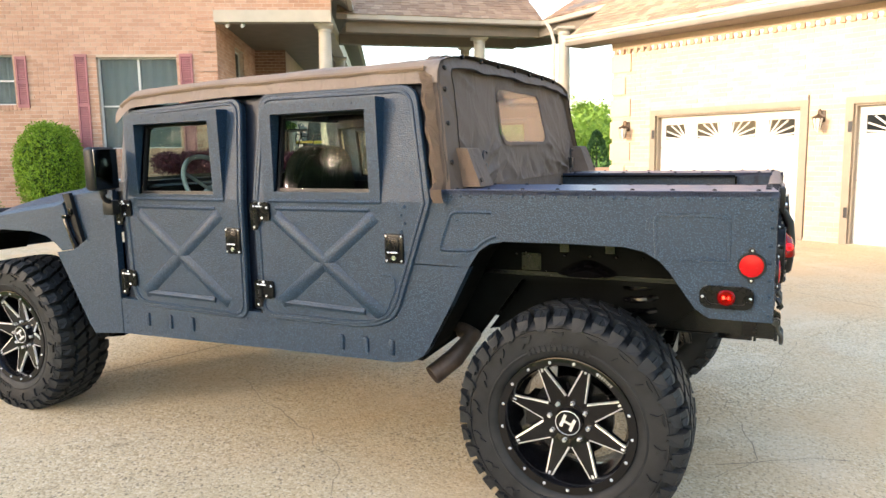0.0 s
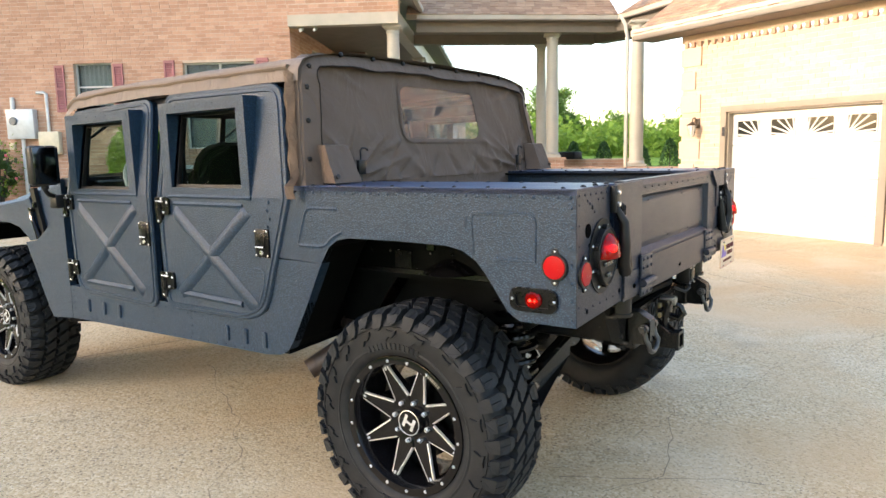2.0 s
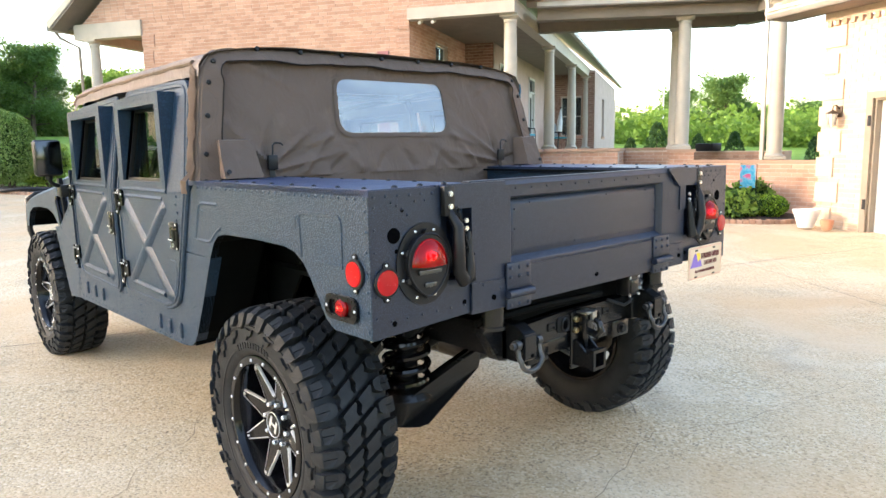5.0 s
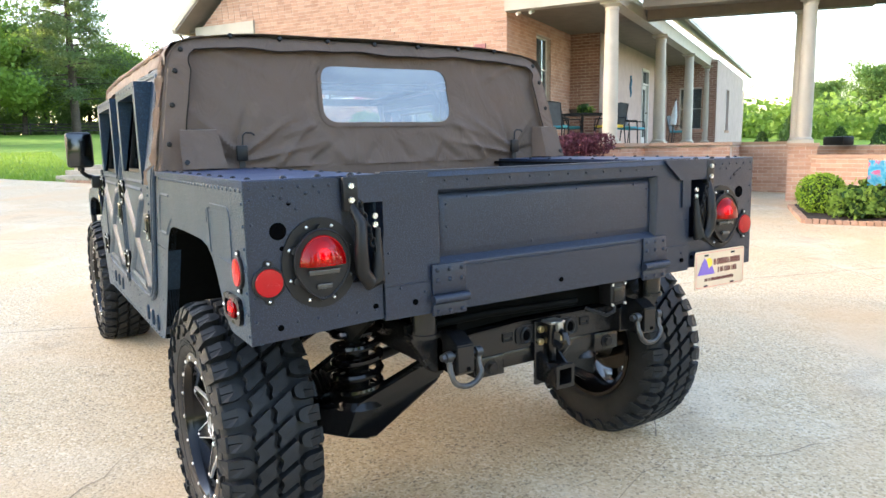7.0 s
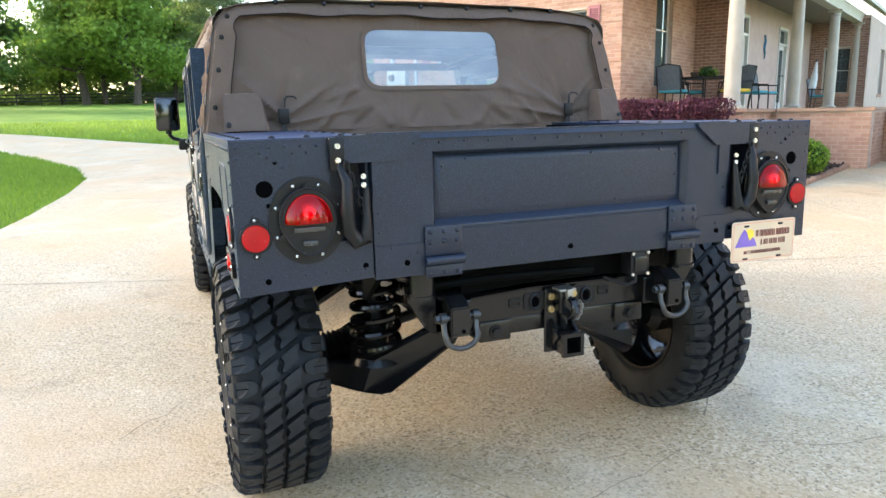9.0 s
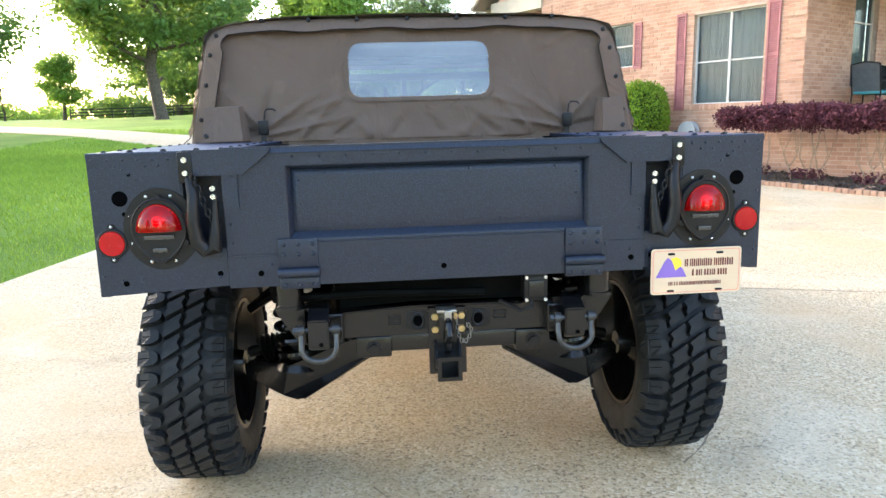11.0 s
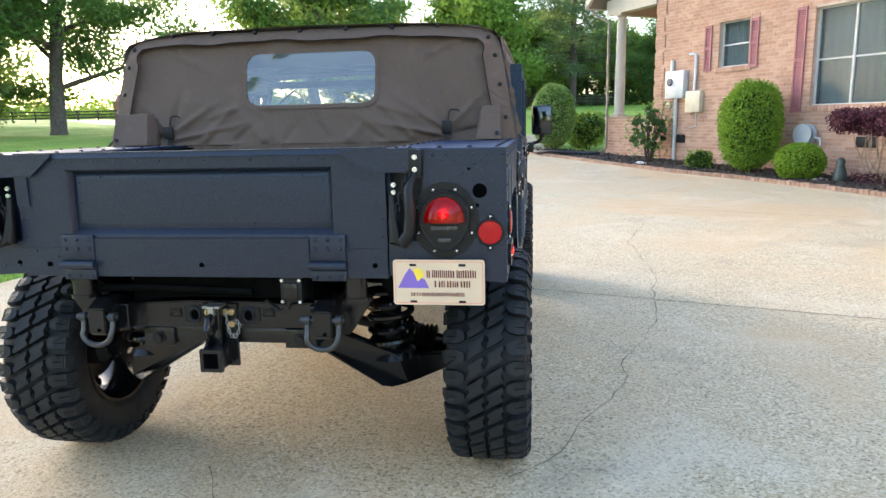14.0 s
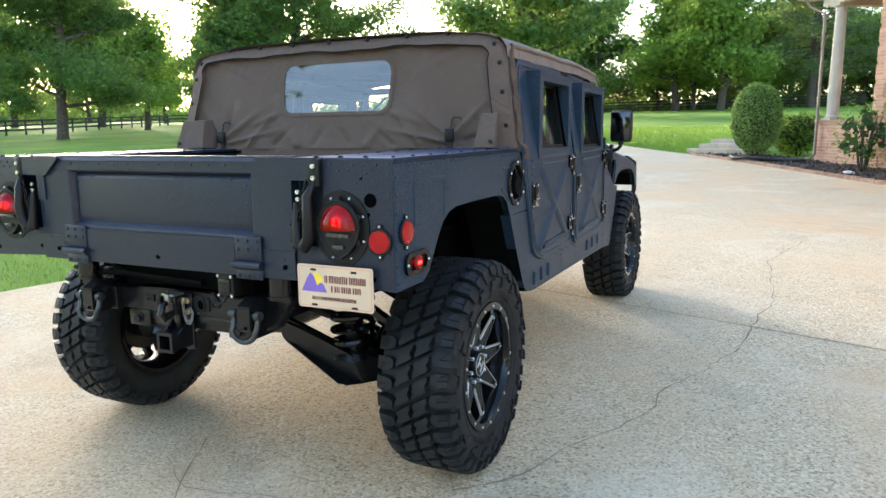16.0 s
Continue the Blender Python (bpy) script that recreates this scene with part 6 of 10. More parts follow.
for x in (-1, 1):
    bm = bmesh.new()
    slab(bm, [(x * 0.78, -0.730, 1.354), (x * 0.52, -0.730, 1.354), (x * 0.52, -0.730, 1.345), (x * 0.605, -0.730, 1.275), (x * 0.78, -0.730, 1.275)], (0, -0.012, 0))
    tp("corner_gusset", bm, NAVY_SMOOTH, tailgate, smooth=False)
    bm = bmesh.new()
    slab(bm, [(x * 0.672, -0.7285, 1.275), (x * 0.625, -0.7285, 1.275), (x * 0.625, -0.7285, 1.17), (x * 0.672, -0.7285, 1.17)], (0, -0.006, 0))
    tp("edge_plate", bm, NAVY_SMOOTH, tailgate, smooth=False)
bm = bmesh.new()
for i in range(16):
    x = -0.62 + i * 0.083
    rivet(bm, (x, -0.728, 1.325), (0, -1, 0), 0.0045)
    rivet(bm, (x, -0.732, 0.99 if i % 2 else 1.01), (0, -1, 0), 0.005)
for z in np.arange(1.0, 1.3, 0.06):
    for x in (-0.655, 0.655):
        rivet(bm, (x, -0.728, z), (0, -1, 0), 0.0045)
for x, z in ((-0.44, 1.18), (-0.44, 1.25), (0.45, 1.18), (0.45, 1.25), (-0.36, 1.27), (0.38, 1.27), (0.1, 1.27), (-0.1, 1.105), (0.2, 1.105)):
    rivet(bm, (x, YR if abs(x) < 0.47 else -0.728, z), (0, -1, 0), 0.0045)
parts_each("rivet", bm, NAVY_SMOOTH, tailgate)
bm = bmesh.new()
for x in (0.0, 0.62, -0.58):
    disc(bm, (x + 0.008, -0.7305, 0.962), (0, -1, 0), 0.009, 0.0065, 12)
parts_each("drain_hole", bm, HOLE, tailgate)
for x0 in (-0.452, 0.468):
    bm = bmesh.new()
    rbox(bm, (x0 - 0.062, -0.742, 0.975), (x0 + 0.062, -0.731, 1.07), 0.004)
    rbox(bm, (x0 - 0.062, -0.742, 0.908), (x0 + 0.062, -0.731, 0.945), 0.004)
    tube(bm, [(x0 - 0.065, -0.748, 0.962), (x0 + 0.065, -0.748, 0.962)], 0.015, 12)
    hg = tp("tailgate_hinge", bm, NAVY_SMOOTH, tailgate, "bolted navy tailgate hinge")
    bm = bmesh.new()
    for dx in (-0.045, 0, 0.045):
        for z in (1.052, 1.02, 0.921):
            rivet(bm, (x0 + dx, -0.742, z), (0, -1, 0), 0.008, 0.006)
    parts_each("bolt", bm, NAVY_SMOOTH, hg)

# fuel filler on the right quarter: a flanged ring, its screws, a near-black disc for the bowl's shade and the cap on it
FY, FZ = 0.473, 1.187
bm = bmesh.new()
lathe(bm, [(1.0705, 0.112), (1.080, 0.110), (1.083, 0.106), (1.084, 0.094), (1.082, 0.088), (1.0725, 0.084)], 40, "X")
bmesh.ops.translate(bm, verts=bm.verts, vec=(0, FY, FZ))
filler = tp("fuel_filler", bm, HARDWARE, label="round black flanged fuel filler bowl")
bm = bmesh.new()
disc(bm, (1.0715, FY, FZ), (1, 0, 0), 0.086, 0.003, 36)
part("bowl", bm, HOLE, filler)
bm = bmesh.new()
disc(bm, (1.075, FY + 0.01, FZ - 0.012), (1, 0, 0), 0.046, 0.010, 24, 0, 0.004)
box(bm, (1.079, FY - 0.028, FZ - 0.020), (1.085, FY + 0.048, FZ - 0.004))
part("filler_cap", bm, WELL, filler)
bm = bmesh.new()
for k in range(6):
    t = math.pi * (k / 3 + 1 / 6)
    rivet(bm, (1.083, FY + 0.100 * math.cos(t), FZ + 0.100 * math.sin(t)), (1, 0, 0), 0.007, 0.005)
parts_each("screw", bm, STEEL, filler)

# ---- hood, fenders and front ----
def build_hood():
    bm = bmesh.new()
    # sections: y, height of the middle, height of the edge, whether the fender bulges out there
    secs = [(2.47, 1.395, 1.368, False), (2.62, 1.385, 1.352, False), (2.852, 1.352, 1.322, False), (2.858, 1.350, 1.283, True), (2.93, 1.340, 1.264, True),
            (3.20, 1.305, 1.232, True), (3.45, 1.262, 1.198, True), (3.72, 1.205, 1.155, True), (3.84, 1.15, 1.115, True)]
    rows = []
    for y, zc, ze, wide in secs:
        side = [(1.055, ze - 0.022), (1.028, ze), (0.88, ze + 0.012), (0.78, zc)] if wide else [(1.022, ze - 0.024), (0.990, ze), (0.88, zc - 0.006), (0.78, zc)]
        rows.append([bm.verts.new((-x, y, z)) for x, z in side] + [bm.verts.new((0, y, zc + 0.012))] + [bm.verts.new((x, y, z)) for x, z in side[::-1]])
    for a, b in zip(rows, rows[1:]):
        for k in range(8):
            bm.faces.new((a[k], a[k + 1], b[k + 1], b[k]))
    lo = [bm.verts.new((v.co.x, 3.86, 0.93)) for v in rows[-1]]
    for k in range(8):
        bm.faces.new((rows[-1][k], rows[-1][k + 1], lo[k + 1], lo[k]))
    hood = tp("hood", bm, NAVY, label="sloping navy hood with open wheel arches", smooth=True, angle=30)
    for s in (-1, 1):
        # bulging fender with the wheel opening
        bm = bmesh.new()
        top = [(y, ze - 0.022) for y, _, ze, wide in secs if wide]
        arch = [(3.86, 0.93), (3.80, 0.93), (3.78, 0.98), (3.72, 1.045), (3.6, 1.085), (3.40, 1.100), (3.15, 1.098), (3.02, 1.075), (2.94, 1.030), (2.895, 0.995), (2.765, 1.012)]
        slab(bm, [(s * 1.055, y, z) for y, z in top + arch], (-s * 0.04, 0, 0))
        part("fender", bm, NAVY, hood, smooth=False)
        # flush hood side behind the latch
        bm = bmesh.new()
        slab(bm, [(s * 1.022, y, z) for y, z in ((2.852, 1.298), (2.62, 1.328), (2.515, 1.338), (2.488, 1.27), (2.475, 1.197), (2.775, 1.022))], (-s * 0.03, 0, 0))
        part("hood_side", bm, NAVY, hood, smooth=False)
        bm = bmesh.new()                     # rubber seal along the cowl
        tube(bm, [(s * 1.030, 2.765, 1.017), (s * 1.030, 2.62, 1.102), (s * 1.032, 2.473, 1.190)], 0.008, 6)
        slab(bm, [(s * 1.020, y, z) for y, z in ((2.535, 1.372), (2.508, 1.320), (2.502, 1.26), (2.472, 1.185), (2.455, 1.19), (2.462, 1.26), (2.472, 1.37))], (s * 0.014, 0, 0))
        part("hood_seal", bm, BLACK, hood, "black rubber seal along the cowl")
        bm = bmesh.new()
        ra = [[bm.verts.new((s * x, y, z + o)) for y, z in arch[1:10]] for x, o in ((1.054, 0), (0.66, 0), (0.66, 0.006), (1.054, 0.006))]
        for a, b in zip(ra, ra[1:] + ra[:1]):
            for k in range(len(a) - 1):
                bm.faces.new((a[k], a[k + 1], b[k + 1], b[k]))
        part("fender_flange", bm, WELL, hood, smooth=False)
    for s in (-1, 1):
        bm = bmesh.new()                     # latch strap in the step between hood side and fender
        slab(bm, [(s * 1.026, y, z) for y, z in ((2.862, 1.312), (2.808, 1.318), (2.782, 1.22), (2.725, 1.035), (2.735, 1.012), (2.765, 1.015))], (s * 0.022, 0, 0))
        lt = part("hood_latch", bm, BLACK, hood, "black rubber hood latch")
        bm = bmesh.new()
        tube(bm, [(s * 1.052, 2.838, 1.195), (s * 1.066, 2.828, 1.165), (s * 1.064, 2.80, 1.09), (s * 1.060, 2.768, 1.018)], [0.012, 0.014, 0.013, 0.017], 8)
        rbox(bm, (s * 1.058 - 0.016, 2.815, 1.175), (s * 1.058 + 0.016, 2.852, 1.20), 0.005)
        rbox(bm, (s * 1.052 - 0.012, 2.785, 1.20), (s * 1.052 + 0.010, 2.812, 1.235), 0.005)
        part("latch_arm", bm, BLACK_GLOSS, lt)
        bm = bmesh.new()                     # front turn lamp
        rbox(bm, (s * 0.985 - 0.045, 3.82, 1.045), (s * 0.985 + 0.045, 3.895, 1.125), 0.012)
        part("turn_lamp", bm, AMBER, hood, "amber turn lamp")
    # cowl top and windscreen frame
    bm = bmesh.new()
    slab(bm, [(-1.05, 2.46, 1.38), (1.05, 2.46, 1.38), (1.05, 2.32, 1.38), (-1.05, 2.32, 1.38)], (0, 0, -0.05))
    for x in (-0.97, -0.02, 0.93):
        slab(bm, [(x, 2.44, 1.37), (x + 0.05, 2.44, 1.37), (x + 0.045, 2.37, 1.77), (x + 0.005, 2.37, 1.77)], (0, -0.04, 0))
    slab(bm, [(-0.98, 2.375, 1.735), (0.98, 2.375, 1.735), (0.97, 2.365, 1.785), (-0.97, 2.365, 1.785)], (0, -0.04, 0))
    tp("windscreen_frame", bm, NAVY_SMOOTH, smooth=False)
    for x0, x1 in ((-0.92, -0.02), (0.03, 0.93)):
        bm = bmesh.new()
        slab(bm, [(x0, 2.42, 1.38), (x1, 2.42, 1.38), (x1, 2.355, 1.735), (x0, 2.355, 1.735)], (0, -0.005, 0))
        g = tp("windscreen_pane", bm, WIN_GLASS, smooth=False)
        g.visible_shadow = False
        bm = bmesh.new()
        tube(bm, [(x0 + 0.27, 2.36, 1.765), (x0 + 0.22, 2.395, 1.73), (x0 + 0.02, 2.42, 1.595)], [0.008, 0.007, 0.005], 6)
        tube(bm, [(x0 + 0.19, 2.400, 1.715), (x0 - 0.0, 2.428, 1.575)], 0.009, 6)
        tube(bm, [(x0 + 0.27, 2.35, 1.765), (x0 + 0.27, 2.42, 1.765)], 0.018, 8)
        tp("wiper", bm, BLACK)
    # brush guard
    bm = bmesh.new()
    for s in (-1, 1):
        tube(bm, [(s * 0.80, 3.90, 1.17), (s * 0.96, 3.93, 1.17), (s * 1.015, 3.96, 1.13), (s * 1.02, 3.96, 0.88), (s * 1.0, 3.93, 0.79), (s * 0.9, 3.90, 0.74)], 0.022, 10)
    tube(bm, [(-0.8, 3.90, 1.17), (0.8, 3.90, 1.17)], 0.022, 10)
    tube(bm, [(-0.9, 3.90, 0.74), (0.9, 3.90, 0.74)], 0.024, 10)
    tp("brush_guard", bm, BLACK, label="black tube brush guard")
    bm = bmesh.new()
    box(bm, (-0.9, 3.78, 0.62), (0.9, 3.90, 0.76))
    tp("front_bumper", bm, UNDER)


build_hood()


def mirror(s):
    bm = bmesh.new()
    rbox(bm, (s * 1.205 - 0.075, 2.30, 1.345), (s * 1.205 + 0.075, 2.372, 1.560), 0.022, 3)
    mr = tp("door_mirror", bm, BLACK, label="black square door mirror on a folding arm")
    bm = bmesh.new()
    rbox(bm, (s * 1.205 - 0.067, 2.2945, 1.355), (s * 1.205 + 0.067, 2.302, 1.550), 0.003, 2)
    part("mirror_glass", bm, DARKGLASS, mr)
    bm = bmesh.new()
    tube(bm, [(s * 1.205, 2.335, 1.36), (s * 1.20, 2.345, 1.315), (s * 1.18, 2.355, 1.295), (s * 1.12, 2.375, 1.275)], 0.013, 10)
    tube(bm, [(s * 1.205, 2.335, 1.325), (s * 1.205, 2.335, 1.36)], 0.02, 10)
    part("arm", bm, BLACK, mr)
    bm = bmesh.new()
    rbox(bm, (s * 1.115 - 0.035, 2.345, 1.215), (s * 1.115 + 0.03, 2.42, 1.29), 0.008)
    part("bracket", bm, BLACK, mr)


for side in (-1, 1):
    mirror(side)

# ---- canvas top ----
def roof_half_width(y):
    return 0.965 + 0.02 * (y - 0.6) / 1.8


def roof_z(x, y):
    t = max(0.0, min(1.0, (y - 0.56) / 1.85))
    edge = 1.880 - 0.016 * t - 0.075 * max(0.0, t - 0.62) ** 1.2
    crown = 1.928 - 0.014 * t - 0.030 * t * t
    u = min(1.0, abs(x) / roof_half_width(y))
    z = edge + (crown - edge) * (1 - u ** 6) * (1 - 0.06 * u * u)
    bow = 0.010 * math.cos((y - 0.6) * 2 * math.pi / 0.62) * (1 - u ** 3)
    return z + bow + 0.006 * noise.noise(Vector((x * 3, y * 3, 0))) - 0.07 * max(0.0, (t - 0.93) / 0.07) ** 2


def build_canvas():
    n, m = 30, 44
    verts, faces = [], []
    for j in range(m + 1):
        y = 0.56 + (2.43 - 0.56) * j / m
        for i in range(n + 1):
            u = -1 + 2 * i / n
            u = math.sin(u * math.pi / 2)
            x = u * roof_half_width(y)
            verts.append((x, y, roof_z(x, y)))
    w = n + 1
    faces = [(j * w + i, j * w + i + 1, (j + 1) * w + i + 1, (j + 1) * w + i) for j in range(m) for i in range(n)]
    # hanging side valance
    for s, col in ((-1, 0), (1, n)):
        base = len(verts)
        for j in range(m + 1):
            x, y, z = verts[j * w + col]
            wav = 0.003 * math.sin(j * 1.1) + 0.002 * math.sin(j * 2.7)
            verts.append((x + s * (0.030 + wav), y, z - 0.042))
            verts.append((x + s * (0.034 + wav), y, z - 0.092 + 0.006 * (j / m)))
        for j in range(m):
            a, b = j * w + col, (j + 1) * w + col
            p = base + 2 * j
            faces += [(a, b, p + 2, p), (p, p + 2, p + 3, p + 1)]
    top = pydata("canvas_roof", verts, faces, CANVAS_ROOF, truck, "brown canvas roof, sky light put into its paler colour", smooth=True)
    # welt along each side
    for s in (-1, 1):
        bm = bmesh.new()
        tube(bm, [(s * (roof_half_width(y) + 0.030), y, roof_z(roof_half_width(y), y) - 0.032) for y in np.linspace(0.62, 2.38, 24)], 0.011, 6)
        part("welt", bm, CANVAS_TAN, top)
    # rear curtain with rounded shoulders, a window hole and soft folds
    def half(z):
        t = max(0.0, min(1.0, (z - 1.352) / (1.915 - 1.352)))
        h = 1.072 - 0.100 * t
        if t > 0.78:
            k = (t - 0.78) / 0.22
            h -= 0.135 * (1 - math.sqrt(max(0.0, 1 - k * k)))
        return h

    def curtain(x, z):
        t = (z - 1.352) / 0.563
        y = 0.492 + 0.095 * t
        fold = 0.012 * noise.noise(Vector((x * 3.2, z * 2.2, 4))) + 0.007 * noise.noise(Vector((x * 9 + z * 5, z * 6, 9)))
        low = max(0.0, 1 - t * 1.5)
        fold += 0.022 * low * noise.noise(Vector((x * 5 + z * 6, z * 5, 2)))
        for px, pz, qx, qz, amp, wd in CREASES:      # straight creases that fade to their far end
            ax, az = qx - px, qz - pz
            L2 = ax * ax + az * az
            u = ((x - px) * ax + (z - pz) * az) / L2
            if -0.05 < u < 1.0:
                dist = ((x - px) * az - (z - pz) * ax) / math.sqrt(L2)
                fold += 1.45 * amp * math.exp(-(dist / wd) ** 2) * (1 - u) * min(1.0, (u + 0.05) * 8)
        return y + fold

    CREASES = []
    for sg in (-1, 1):
        c0 = sg * 0.74
        CREASES += [(c0, 1.40, c0 - sg * 0.30, 1.60, -0.022, 0.016), (c0, 1.42, c0 + sg * 0.20, 1.62, -0.018, 0.014), (c0 - sg * 0.02, 1.38, c0 - sg * 0.42, 1.46, -0.020, 0.013),
                    (c0, 1.44, c0 - sg * 0.08, 1.66, 0.016, 0.018), (c0 + sg * 0.03, 1.39, c0 + sg * 0.28, 1.44, 0.016, 0.014), (c0 - sg * 0.18, 1.365, c0 - sg * 0.38, 1.58, -0.016, 0.016),
                    (sg * 0.22, 1.36, sg * 0.36, 1.52, -0.012, 0.020), (sg * 0.12, 1.36, sg * 0.02, 1.50, 0.012, 0.022), (sg * 0.40, 1.36, sg * 0.22, 1.50, 0.014, 0.016),
                    (sg * 0.80, 1.86, sg * 0.45, 1.70, -0.010, 0.020), (sg * 0.37, 1.54, sg * 0.62, 1.46, -0.010, 0.015)]

    WX, WZ = (-0.328, 0.368), (1.540, 1.815)
    nx, nz = 150, 76
    bm = bmesh.new()
    grid = {}
    for j in range(nz + 1):
        z = 1.352 + 0.563 * j / nz
        for i in range(nx + 1):
            u = -1 + 2 * i / nx
            x = u * half(z)
            grid[i, j] = bm.verts.new((x, curtain(x, z), z))
    cx, cz, hx, hz, rr = (WX[0] + WX[1]) / 2, (WZ[0] + WZ[1]) / 2, (WX[1] - WX[0]) / 2, (WZ[1] - WZ[0]) / 2, 0.07
    def inwin(x, z):
        dx, dz = max(0, abs(x - cx) - (hx - rr)), max(0, abs(z - cz) - (hz - rr))
        return math.hypot(dx, dz) < rr
    for j in range(nz):
        for i in range(nx):
            q = [grid[i, j], grid[i + 1, j], grid[i + 1, j + 1], grid[i, j + 1]]
            c = sum((v.co for v in q), Vector()) / 4
            if not inwin(c.x, c.z):
                bm.faces.new(q)
    rear = tp("rear_curtain", bm, CANVAS, label="creased brown canvas rear curtain")
    bm = bmesh.new()                         # lower hem tucked down behind the side decks
    slab(bm, [(-0.652, 0.497, 1.24), (0.652, 0.497, 1.24), (0.652, 0.499, 1.358), (-0.652, 0.499, 1.358)], (0, 0.004, 0))
    part("curtain_hem", bm, CANVAS, rear, smooth=False)
    # clear window with a stitched border
    ring = rounded([(WX[0], WZ[0]), (WX[1], WZ[0]), (WX[1], WZ[1]), (WX[0], WZ[1])], 0.075, 7)
    bm = bmesh.new()
    pts = [Vector((x, curtain(x, z) - 0.002, z)) for x, z in ring]
    cv = bm.verts.new((cx, curtain(cx, cz) - 0.002, cz))
    inn = [Vector((cx + (p.x - cx) * 0.6, 0, cz + (p.z - cz) * 0.6)) for p in pts]
    vi = [bm.verts.new((p.x, curtain(p.x, p.z) * 0.4 + 0.6 * (0.492 + 0.095 * (p.z - 1.352) / 0.563) - 0.002, p.z)) for p in inn]
    vo = [bm.verts.new(p) for p in pts]
    for k in range(len(pts)):
        j = (k + 1) % len(pts)
        bm.faces.new((vo[k], vo[j], vi[j], vi[k]))
        bm.faces.new((vi[k], vi[j], cv))
    g = part("clear_window", bm, VINYL, rear, "clouded clear vinyl window")
    g.visible_shadow = False
    bm = bmesh.new()
    big = rounded([(WX[0] - 0.012, WZ[0] - 0.012), (WX[1] + 0.012, WZ[0] - 0.012), (WX[1] + 0.012, WZ[1] + 0.012), (WX[0] - 0.012, WZ[1] + 0.012)], 0.085, 7)
    sml = rounded([(WX[0] + 0.008, WZ[0] + 0.008), (WX[1] - 0.008, WZ[0] + 0.008), (WX[1] - 0.008, WZ[1] - 0.008), (WX[0] + 0.008, WZ[1] - 0.008)], 0.070, 7)
    A = [bm.verts.new((x, curtain(x, z) - 0.007, z)) for x, z in big]
    B = [bm.verts.new((x, curtain(x, z) - 0.006, z)) for x, z in sml]
    for k in range(len(A)):
        j = (k + 1) % len(A)
        bm.faces.new((A[k], A[j], B[j], B[k]))
    part("window_border", bm, CANVAS, rear)
    # border flap that wraps the sides and the top
    prof = [(-half(z), z) for z in np.linspace(1.352, 1.905, 26)]
    xs = np.linspace(-0.80, 0.80, 40)
    top_edge = [(x, 1.926 - 0.010 * (abs(x) / 0.8) ** 4) for x in xs]
    path = prof + top_edge + [(-x, z) for x, z in prof[::-1]]
    bm = bmesh.new()
    prev = None
    hem = []
    for k, (x, z) in enumerate(path):
        a = path[max(0, k - 1)]
        b = path[min(len(path) - 1, k + 1)]
        d = Vector((b[0] - a[0], b[1] - a[1])).normalized()
        nrm = Vector((d.y, -d.x))
        wdt = 0.102 - 0.044 * abs(d.x) + (0.005 * math.sin(k * 0.42) + 0.003 * math.sin(k * 0.97 + 1)) * abs(d.x)
        wav = 0.004 * math.sin(k * 0.8) * abs(d.x)
        zz = min(z, 1.92)
        yb = 0.492 + 0.095 * (min(zz, 1.915) - 1.352) / 0.563
        zi = z + nrm.y * wdt
        xi = x + nrm.x * wdt
        yi = 0.492 + 0.095 * (min(zi, 1.915) - 1.352) / 0.563
        row = [bm.verts.new((x - nrm.x * 0.004, yb + 0.06, z - nrm.y * 0.004)), bm.verts.new((x, yb + 0.012, z)), bm.verts.new((x + nrm.x * 0.012, yb - 0.012, z + nrm.y * 0.012)), bm.verts.new((xi, yi - 0.032 + wav, zi)), bm.verts.new((xi - nrm.x * 0.004, yi + 0.006 + wav, zi - nrm.y * 0.004))]
        if prev:
            for q in range(4):
                bm.faces.new((prev[q], row[q], row[q + 1], prev[q + 1]))
        prev = row
        hem.append(row[3].co - Vector((0, 0.001, 0)))
    part("border_flap", bm, CANVAS, rear, "canvas border flap with snaps")
    # Thin dark tube on the inner edge, in place of the flap's shadow line.
    bm = bmesh.new()
    tube(bm, hem, 0.0028, 6)
    part("flap_shadow_line", bm, FLAP_LINE, rear, "dark line standing in for the shadow at the flap's edge")
    bm = bmesh.new()
    for x in (-0.72, -0.5, -0.27, -0.03, 0.21, 0.45, 0.68):
        disc(bm, (x, 0.575, 1.917), (0, -1, 0.15), 0.011, 0.014, 10, 0, 0.004)
    for s in (-1, 1):
        for z in (1.46, 1.62, 1.76, 1.85):
            disc(bm, (s * (half(z) - 0.035), 0.478 + 0.095 * (z - 1.352) / 0.563, z), (0, -1, 0), 0.011, 0.012, 10, 0, 0.004)
    parts_each("snap", bm, BLACK, rear)
    # side skirts of canvas behind the rear doors
    for s in (-1, 1):
        bm = bmesh.new()
        prev = None
        for k in range(22):
            t = k / 21
            z = 1.30 + t * 0.555
            x = half(max(z, 1.352)) + 0.005 + (0.03 * (1 - t) if z < 1.36 else 0)
            x = max(x, sx(z) - 0.012) + 0.008
            yr, yf = 0.490 + 0.100 * t, 0.562 + 0.115 * t + 0.007 * math.sin(k * 1.3)
            wv = 0.005 * math.sin(k * 1.1) + 0.004 * math.sin(k * 2.7)
            row = [bm.verts.new((s * (x - 0.004 + wv), yr, z)), bm.verts.new((s * (x + 0.010 - wv), (yr + yf) / 2 - 0.01, z)), bm.verts.new((s * (x + 0.004), yf - 0.03, z))]
            if prev:
                for q in range(2):
                    bm.faces.new((prev[q], row[q], row[q + 1], prev[q + 1]))
            prev = row
        bmesh.ops.solidify(bm, geom=bm.faces[:], thickness=0.004)
